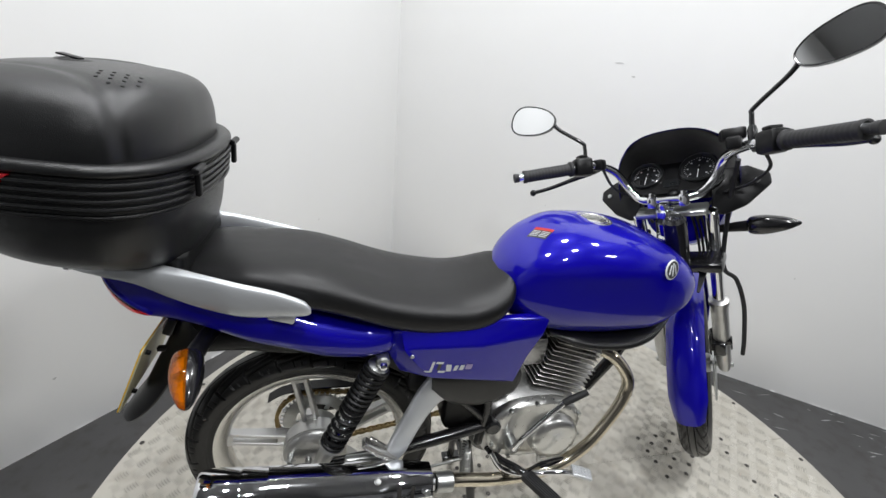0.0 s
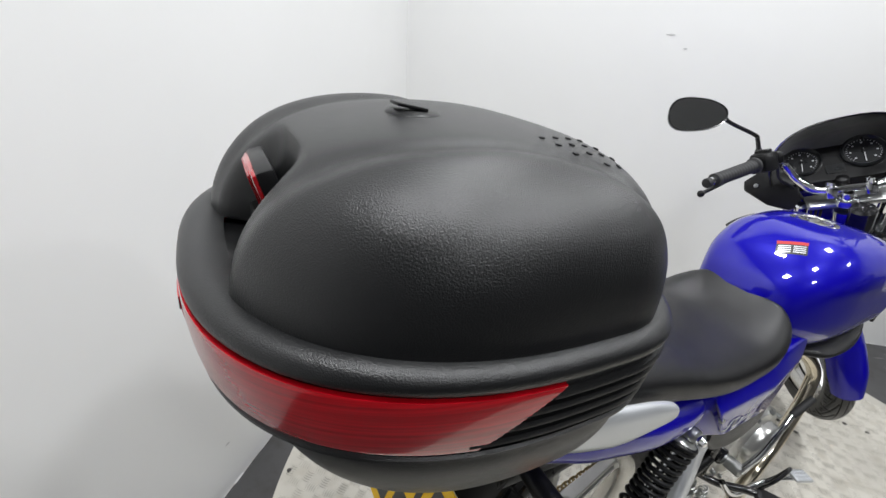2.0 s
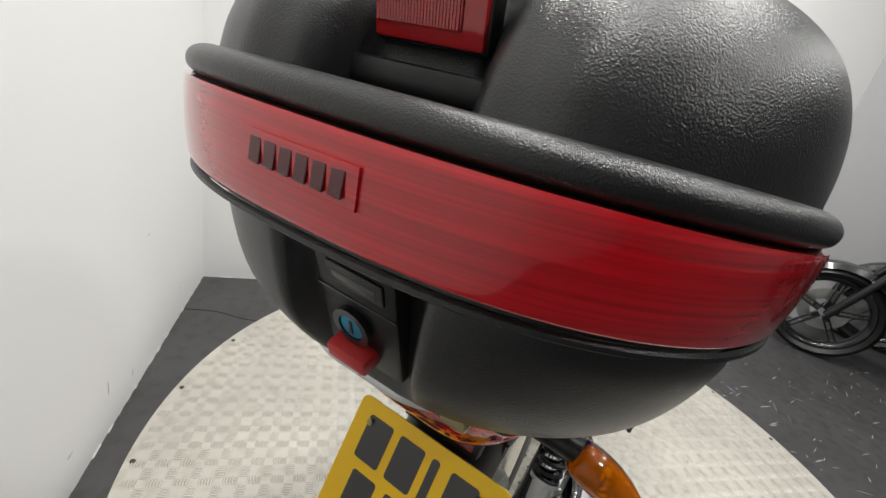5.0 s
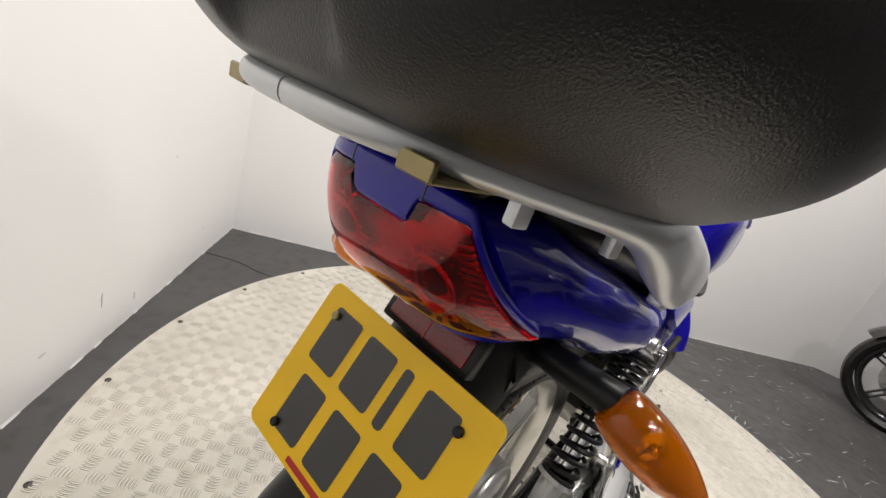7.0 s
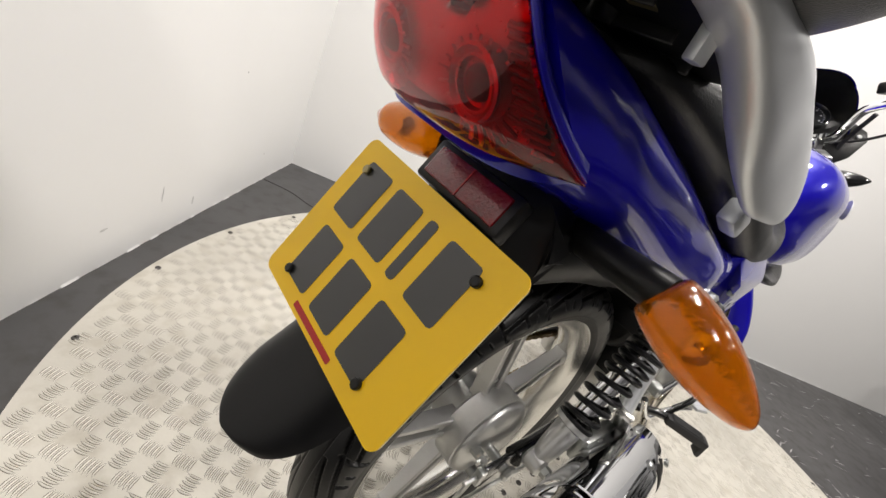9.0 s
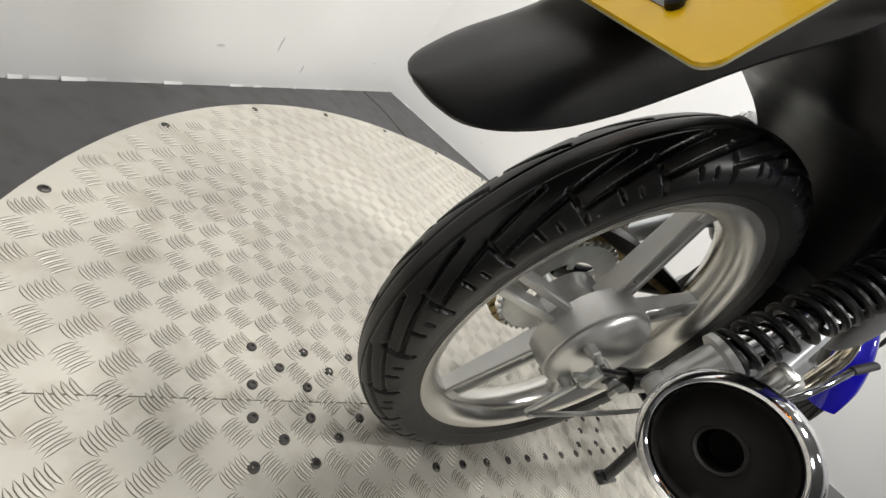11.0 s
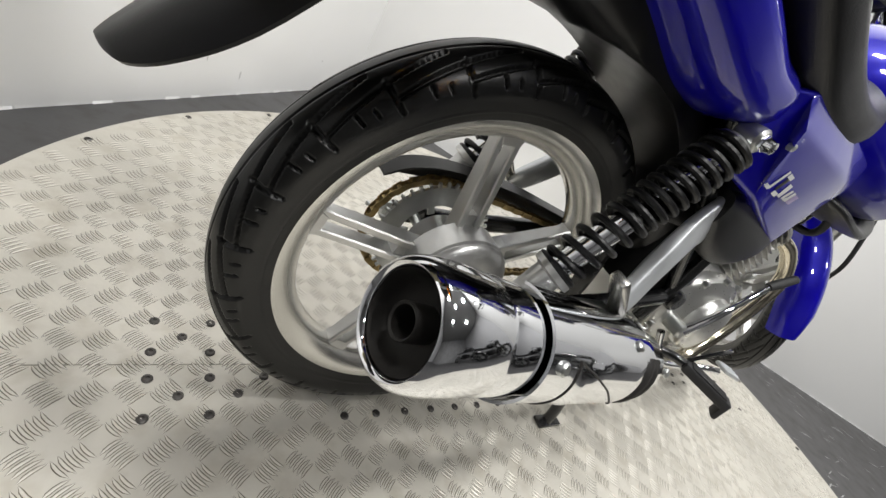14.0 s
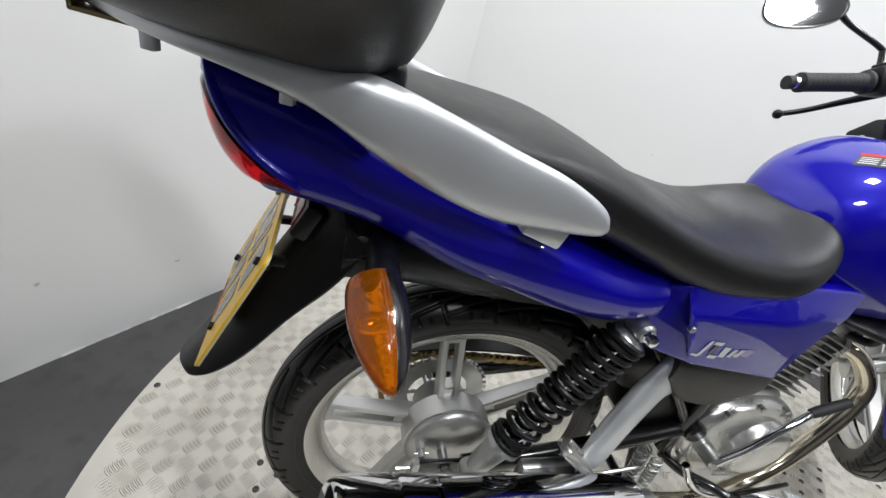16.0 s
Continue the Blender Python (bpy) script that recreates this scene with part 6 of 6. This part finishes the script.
lid = part("lid", lid_mesh(), M_BLACKPL, box, "black grained domed lid with a handle recess", angle=75)
part("recess_ledge", block((0.020, 0.088, 0.016), 0.004, Matrix.Translation((-0.454, FY, 1.128))), M_BLACKSM, box)
part("recess_floor", block((0.060, 0.116, 0.004), 0.001, Matrix.Translation((-0.488, FY, 1.108))), M_BLACKSM, box)
RM = LEVEL @ Matrix.Translation((-0.4580, -0.0205, 1.1610)) @ Matrix.Rotation(math.radians(-13), 4, "Y")
refl = part("lid_reflector", block((0.014, 0.0735, 0.0400), 0.003, RM), M_BLACKSM, box, "black framed red reflector")
part("red_face", block((0.006, 0.0695, 0.0360), 0.002, RM @ Matrix.Translation((-0.007, 0, 0))), M_RED, refl)
part("reflector_pad", block((0.004, 0.0545, 0.0265), 0.001, RM @ Matrix.Translation((-0.0095, 0.0050, 0.0030))), M_RED, refl)
bm = bmesh.new()
for i in range(27):
    for j in range(13):
        block((0.0012, 0.0015, 0.0015), 0, RM @ Matrix.Translation((-0.0120, -0.0205 + i * 0.00195, -0.0085 + j * 0.00190)), 1, bm)
tagged(part("prism", bm, M_RED, refl, smooth=False), kind="stuff")
# small cap with a lifted flap on top
bm = lathe([(0, 0.006), (0.020, 0.006), (0.026, 0.004), (0.029, 0.0), (0.029, -0.006), (0, -0.006)], (-0.325, -0.0155, 1.2235), (0, 0, 1), 32)
emblem = part("top_emblem", bm, M_BLACKSM, box, "small round raised cap on the lid")
part("flap", block((0.030, 0.020, 0.003), 0.001, Matrix.Translation((-0.331, -0.0155, 1.2325)) @ Matrix.Rotation(0.13, 4, "Y")), M_BLACKSM, emblem)
LIDTREE = BVHTree.FromPolygons([v.co.copy() for v in lid.data.vertices], [tuple(p.vertices) for p in lid.data.polygons])
for i, j in ((i, j) for i in range(4) for j in range(4) if i + j != 6 and (i, j) != (0, 3)):
    px, py = -0.250 + i * 0.0165 + 0.004 * j, BC.y - (0.097 + 0.0165 * j - 0.002 * i)
    hit, nrm, _, _ = LIDTREE.ray_cast(Vector((px, py, 1.4)), Vector((0, 0, -1)))
    part("vent_stud", lathe([(0.0030, -0.002), (0.0026, 0.0010), (0, 0.0015)], hit, nrm, 8), M_BLACKSM, lid)
# latch with its key barrel
LM = LEVEL @ Matrix.Translation((-0.4740, -0.0225, 0.987)) @ Matrix.Rotation(math.radians(-20), 4, "Y")
latch = part("latch", block((0.022, 0.064, 0.096), 0.003, LM), M_BLACKSM, box, "black latch plate")
part("barrel_ring", lathe([(0.010, 0.0), (0.015, 0.0), (0.015, 0.006), (0.010, 0.006)], LM @ Vector((-0.010, 0.004, -0.010)), LM.to_3x3() @ Vector((-1, 0, 0)), 24, closed_profile=True), M_GLOSSBLK, latch)
part("key_barrel", lathe([(0, 0.005), (0.009, 0.005), (0.0105, 0.003), (0.0105, 0.0), (0, 0.0)], LM @ Vector((-0.010, 0.004, -0.010)), LM.to_3x3() @ Vector((-1, 0, 0)), 24), M_CYAN, latch, "blue key barrel")
part("key_slot", block((0.001, 0.002, 0.011), 0, LM @ Matrix.Translation((-0.0154, 0.004, -0.010))), M_INK, latch, smooth=False)
part("release_tab", block((0.026, 0.034, 0.014), 0.003, LM @ Matrix.Translation((-0.012, 0.004, -0.033))), M_REDINK, latch, "red release tab")
part("latch_window", block((0.004, 0.044, 0.016), 0.001, LM @ Matrix.Translation((-0.0110, -0.002, 0.030))), M_BLACKPL, latch)
part("latch_slot", block((0.003, 0.034, 0.007), 0.001, LM @ Matrix.Translation((-0.0120, -0.002, 0.029))), M_INK, latch)
part("latch_seam", block((0.002, 0.064, 0.0012), 0, LM @ Matrix.Translation((-0.0108, 0.0, 0.0125))), M_INK, latch, smooth=False)
for ob in box.children_recursive:
    ob.data.transform(SEATED)

# ---- badges and prints on the body ----
bm = lathe([(0, 0.0030), (0.0225, 0.0022), (0.024, 0.0), (0, 0.0)], (0.822, -0.1445, 0.872), (0.30, -0.93, 0.22), 32)
badge = part("tank_badge", bm, M_WHITE, bike, "round white and black tank badge")
bm = lathe([(0, 0.0034), (0.0200, 0.0028), (0.0205, 0.0020), (0, 0.0020)], (0.822, -0.1445, 0.872), (0.30, -0.93, 0.22), 32)
part("badge_field", bm, M_INK, badge)



# side panel badge: slanted white strokes with dark cores
side_badge = decal(panels[0], (0.318, -0.15, 0.641), (1, 0, -0.10), (0.0, 0, 1), (0.012, 0.020), M_WHITE, "side_badge", bike, "white and black slanted side badge", 0.0008)
for x, w, h, m, z in ((0.270, 0.014, 0.005, M_WHITE, -0.012), (0.280, 0.006, 0.030, M_WHITE, 0.002), (0.297, 0.016, 0.006, M_WHITE, 0.014), (0.296, 0.008, 0.018, M_INK, 0.002), (0.302, 0.016, 0.006, M_WHITE, -0.011), (0.335, 0.009, 0.016, M_WHITE, 0.0), (0.349, 0.010, 0.016, M_WHITE, 0.001), (0.366, 0.014, 0.014, M_LAV, 0.002)):
    decal(panels[0], (x, -0.15, 0.641 - 0.10 * (x - 0.318) + z), (1, 0, -0.10), (0.25, 0, 1), (w, h), m, "badge_bar", side_badge, "", 0.0009, 4)
part("panel_screw", rod((0.234, -0.148, 0.680), (0.234, -0.1565, 0.680), 0.005, 12), M_STEEL, bike)
for k, (a, b) in enumerate((((-0.012, -0.010), (-0.004, 0.012)), ((0.0, -0.014), (0.002, 0.016)), ((0.008, 0.012), (0.013, -0.010)))):
    bn = Vector((0.30, -0.93, 0.22)).normalized()
    bu = Vector((0, 0.22, 0.93)).normalized()
    br = bu.cross(bn).normalized() * -1
    o = Vector((0.822, -0.1445, 0.872)) + bn * 0.0036
    part("badge_bar", tube([o + br * a[0] + bu * a[1], o + br * b[0] + bu * b[1]], 0.0016, 6), M_WHITE, badge)

# warning sticker on the tank
SA_, SU_ = Vector((0.52, -0.85, -0.10)), Vector((0.80, 0.50, 0.12))
sticker = decal(tank, (0.540, -0.030, 0.925), SA_, SU_, (0.050, 0.034), M_INK, "warning_sticker", bike, "red and black warning sticker", 0.0006)
decal(tank, Vector((0.540, -0.030, 0.925)) + SU_.normalized() * 0.0135, SA_, SU_, (0.050, 0.009), M_REDINK, "sticker_head", sticker, "", 0.0010, 6)
for i in range(4):
    for j in range(2):
        decal(tank, Vector((0.540, -0.030, 0.925)) + SU_.normalized() * (0.0045 - 0.0052 * i) + SA_.normalized() * (-0.012 + 0.024 * j), SA_, SU_, (0.020, 0.0022), M_SILVER, "text_bar", sticker, "", 0.0010, 4)


# ---- parked motorcycles beyond the turntable ----
def parked_bike():
    b = thing("parked_motorcycle", "dark unlit motorcycle parked on the workshop floor", "motorcycle", group="parked motorcycles")
    for x, nm in ((0.0, "rear"), (1.32, "front")):
        c = Vector((x, 0, 0.30))
        w = new(nm + "_wheel")
        w.parent = b
        bm = lathe([(0.30 - 0.055, -0.04), (0.30 - 0.03, -0.055), (0.30 - 0.008, -0.038), (0.30, 0.0), (0.30 - 0.008, 0.038), (0.30 - 0.03, 0.055), (0.30 - 0.055, 0.04)], c, (0, 1, 0), 48, closed_profile=True)
        part("tyre", bm, M_RUBBER, w)
        part("rim", rim_mesh(c, 0.238, 0.035), M_GLOSSBLK, w)
        part("rim_tape", lathe([(0.236, -0.037), (0.240, -0.037), (0.240, -0.0355), (0.236, -0.0355)], c, (0, 1, 0), 48, closed_profile=True), M_YELLOW, w, "yellow rim stripe")
        for bb in spokes(c, 20, 0.03, 0.21):
            part("spoke", bb, M_GLOSSBLK, w)
        part("disc", lathe([(0.07, -0.06), (0.14, -0.06), (0.14, -0.055), (0.07, -0.055)], c, (0, 1, 0), 40, closed_profile=True), M_STEEL, w)
    for s in (-1, 1):
        part("fork_leg", rod((1.32, s * 0.09, 0.30), (1.04, s * 0.09, 0.92), 0.025), M_GLOSSBLK, b)
        part("swingarm", tube([(0, s * 0.10, 0.30), (0.45, s * 0.10, 0.40)], 0.03, 10), M_GLOSSBLK, b)
        part("handlebar", tube([(1.02, 0, 0.98), (0.99, s * 0.15, 1.02), (0.90, s * 0.36, 1.00)], 0.012, 10, 14), M_GLOSSBLK, b)
        part("grip", tube([(0.945, s * 0.25, 1.01), (0.90, s * 0.37, 1.0)], 0.018, 12), M_GRIPR, b)
    rings = []
    for k in range(21):
        a = math.radians(30 + 130 * k / 20)
        rings.append([Vector((1.32, 0, 0.30)) + Vector((math.cos(a) * r, y, math.sin(a) * r)) for r, y in ((0.30, -0.06), (0.335, -0.045), (0.345, 0), (0.335, 0.045), (0.30, 0.06), (0.325, 0))])
    part("front_mudguard", skin(rings), M_GLOSSBLK, b, "black front mudguard")
    part("tank", loft_x([(0.55, 0, 0.80, 0.06, 0.08, 0.06, 2.5), (0.68, 0, 0.84, 0.14, 0.12, 0.10, 2.6), (0.82, 0, 0.85, 0.16, 0.13, 0.12, 2.6), (0.97, 0, 0.83, 0.12, 0.10, 0.10, 2.5), (1.03, 0, 0.82, 0.04, 0.04, 0.04, 2.4)], 24, 28), M_GLOSSBLK, b, "gloss black tank")
    part("seat", loft_x([(-0.25, 0, 0.86, 0.05, 0.03, 0.03, 2.6), (-0.1, 0, 0.85, 0.12, 0.04, 0.05, 2.8), (0.2, 0, 0.80, 0.13, 0.04, 0.05, 2.8), (0.5, 0, 0.78, 0.13, 0.04, 0.05, 2.8), (0.6, 0, 0.80, 0.09, 0.03, 0.04, 2.6)], 24, 24), M_VINYL, b)
    part("engine", skin([superring((0.68, y, 0.46), (1, 0, 0), (0, 0, 1), h, 0.17 * h / 0.22, 0.17 * h / 0.22, 3, 28) for y, h in ((-0.15, 0.15), (-0.12, 0.21), (0.12, 0.21), (0.15, 0.15))]), M_BLACKSM, b)
    part("engine_cover", lathe([(0, -0.185), (0.07, -0.185), (0.09, -0.17), (0.10, -0.14), (0, -0.14)], (0.62, 0, 0.44), (0, 1, 0), 32), M_ALU2, b, "silver round engine cover")
    part("fairing", loft_x([(0.95, 0, 0.86, 0.05, 0.08, 0.10, 2.4), (1.02, 0, 0.90, 0.13, 0.10, 0.15, 2.5), (1.12, 0, 0.90, 0.13, 0.09, 0.13, 2.5), (1.19, 0, 0.88, 0.07, 0.05, 0.07, 2.4)], 20, 28), M_GLOSSBLK, b)
    part("headlamp", lathe([(0, 0.03), (0.05, 0.025), (0.075, 0), (0.075, -0.03), (0, -0.03)], (1.20, 0, 0.88), (1, 0, 0), 28), M_CHROME, b, "chrome ringed headlamp")
    part("silencer", rod((0.30, -0.16, 0.32), (-0.18, -0.20, 0.42), 0.055, 24), M_ALU2, b)
    part("side_stand", rod((0.55, 0.12, 0.30), (0.52, 0.26, 0.005), 0.012), M_GLOSSBLK, b)
    for o in b.children_recursive:
        if o.type == "MESH":
            o.data.transform(Matrix.Translation((-1.32, 0, 0)))
    return b


parked = parked_bike()
parked.matrix_world = Matrix.Translation((2.80, -1.16, FLOOR_Z)) @ Matrix.Rotation(math.radians(84), 4, "Z")
copy_thing(parked, Matrix.Translation((3.45, -1.62, FLOOR_Z)) @ Matrix.Rotation(math.radians(80), 4, "Z"))
copy_thing(parked, Matrix.Translation((2.25, -2.05, FLOOR_Z)) @ Matrix.Rotation(math.radians(78), 4, "Z"))

# ---- wear on walls and floor ----
rng = random.Random(11)


def wall_mark(origin, along, s, z, size, mat, name, label):
    nrm = Vector((along.y, -along.x, 0))
    if nrm.dot(Vector((0.5, 0.0, 0)) - origin) < 0:
        nrm = -nrm
    p = origin + along * s + Vector((0, 0, z)) + nrm * 0.001
    m = Matrix.Translation(p) @ Matrix(((along.x, 0, nrm.x, 0), (along.y, 0, nrm.y, 0), (0, 1, 0, 0), (0, 0, 0, 1)))
    n = 9
    pts = []
    for k in range(n):
        a = 2 * math.pi * k / n
        r = rng.uniform(0.6, 1.1)
        pts.append((math.cos(a) * size[0] * r, math.sin(a) * size[1] * r))
    return tagged(finish(name, slab(pts, m, 0.0006), mat, smooth=False), label, "mark", group="wall marks")


M_SCUFF = material("grey_scuff", (0.55, 0.55, 0.54), 0.7, mottled=0.2, mottle_scale=40)
for s, z, w, h in ((0.62, 0.47, 0.004, 0.004), (1.15, 0.10, 0.012, 0.004), (0.80, 0.06, 0.003, 0.02), (1.45, 0.16, 0.010, 0.003), (0.35, 0.12, 0.004, 0.003), (1.75, 0.22, 0.006, 0.004), (0.95, 0.13, 0.002, 0.03)):
    wall_mark(CORNER, LEFT_DIR, s, z, (w, h), M_SCUFF, "wall_scuff", "small grey scuff on the white wall")
for s, z, w, h in ((0.50, 0.10, 0.004, 0.003), (2.05, 0.55, 0.003, 0.003), (1.15, 1.32, 0.02, 0.003), (1.22, 1.27, 0.012, 0.004), (0.95, 0.62, 0.003, 0.003)):
    wall_mark(CORNER, RIGHT_DIR, s, z, (w, h), M_SCUFF, "wall_scuff", "small grey scuff on the white wall")
M_CHIP = material("pale_floor_scratch", (0.42, 0.42, 0.42), 0.6, mottled=0.2, mottle_scale=60)
verts, faces = [], []
for k in range(420):
    a, r = rng.uniform(-1.25, 0.45), rng.uniform(1.25, 2.9)
    x, y = TT.x + r * math.cos(a), TT.y + r * math.sin(a)
    th, L, w = rng.gauss(-0.6, 0.5), rng.uniform(0.004, 0.045), rng.uniform(0.0008, 0.0030)
    c, s = math.cos(th), math.sin(th)
    b = len(verts)
    for u, v in ((-L, 0), (0, -w), (L, 0), (0, w)):
        verts.append((x + u * c - v * s, y + u * s + v * c, FLOOR_Z + 0.0008))
    faces.append((b, b + 1, b + 2, b + 3))
me = bpy.data.meshes.new("floor_scratches")
me.from_pydata(verts, [], faces)
me.materials.append(M_CHIP)
tagged(new("floor_scratches", me), "pale scratches and chips in the grey floor paint", "scratches", kind="stuff")
crack = [CORNER + LEFT_DIR * 0.30 + Vector((0.0, 0, 0)), CORNER + LEFT_DIR * 0.30 + Vector((0.09, -0.10, 0)), CORNER + LEFT_DIR * 0.30 + Vector((0.14, -0.21, 0)), CORNER + LEFT_DIR * 0.30 + Vector((0.21, -0.30, 0))]
bm = tube([(p.x, p.y, FLOOR_Z) for p in crack], 0.0022, 6, 14)
tagged(finish("floor_crack", bm, M_DARKHOLE), "thin dark crack in the floor paint", "crack", kind="structure")
# flaking paint at the foot of the walls
for org, along, L, seedv in ((CORNER, LEFT_DIR, 2.6, 3), (CORNER, RIGHT_DIR, 3.4, 4)):
    r2 = random.Random(seedv)
    nrm = Vector((along.y, -along.x, 0))
    if nrm.dot(Vector((0.5, 0.0, 0)) - org) < 0:
        nrm = -nrm
    verts, faces = [], []
    s = 0.0
    while s < L:
        w = r2.uniform(0.008, 0.05)
        d = r2.uniform(0.0008, 0.0040)
        a, b = org + along * s, org + along * (s + w)
        k = len(verts)
        for p, dd, z in ((a, 0.0, 0.0), (b, 0.0, 0.0), (b, d, 0.0), (a, d * 0.7, 0.0), (a, 0.0004, 0.006), (b, 0.0004, 0.007)):
            q = p + nrm * dd
            verts.append((q.x, q.y, FLOOR_Z + 0.0009 + z))
        faces += [(k, k + 1, k + 2, k + 3), (k + 3, k + 2, k + 5, k + 4)]
        s += w + r2.uniform(0.0, 0.06)
    me = bpy.data.meshes.new("paint_edge")
    me.from_pydata(verts, [], faces)
    me.materials.append(M_WALL)
    tagged(new("paint_edge", me), "ragged white paint line at the foot of the wall", "paint edge", kind="stuff")

# ---- tread of the turntable ----
tread_bars()
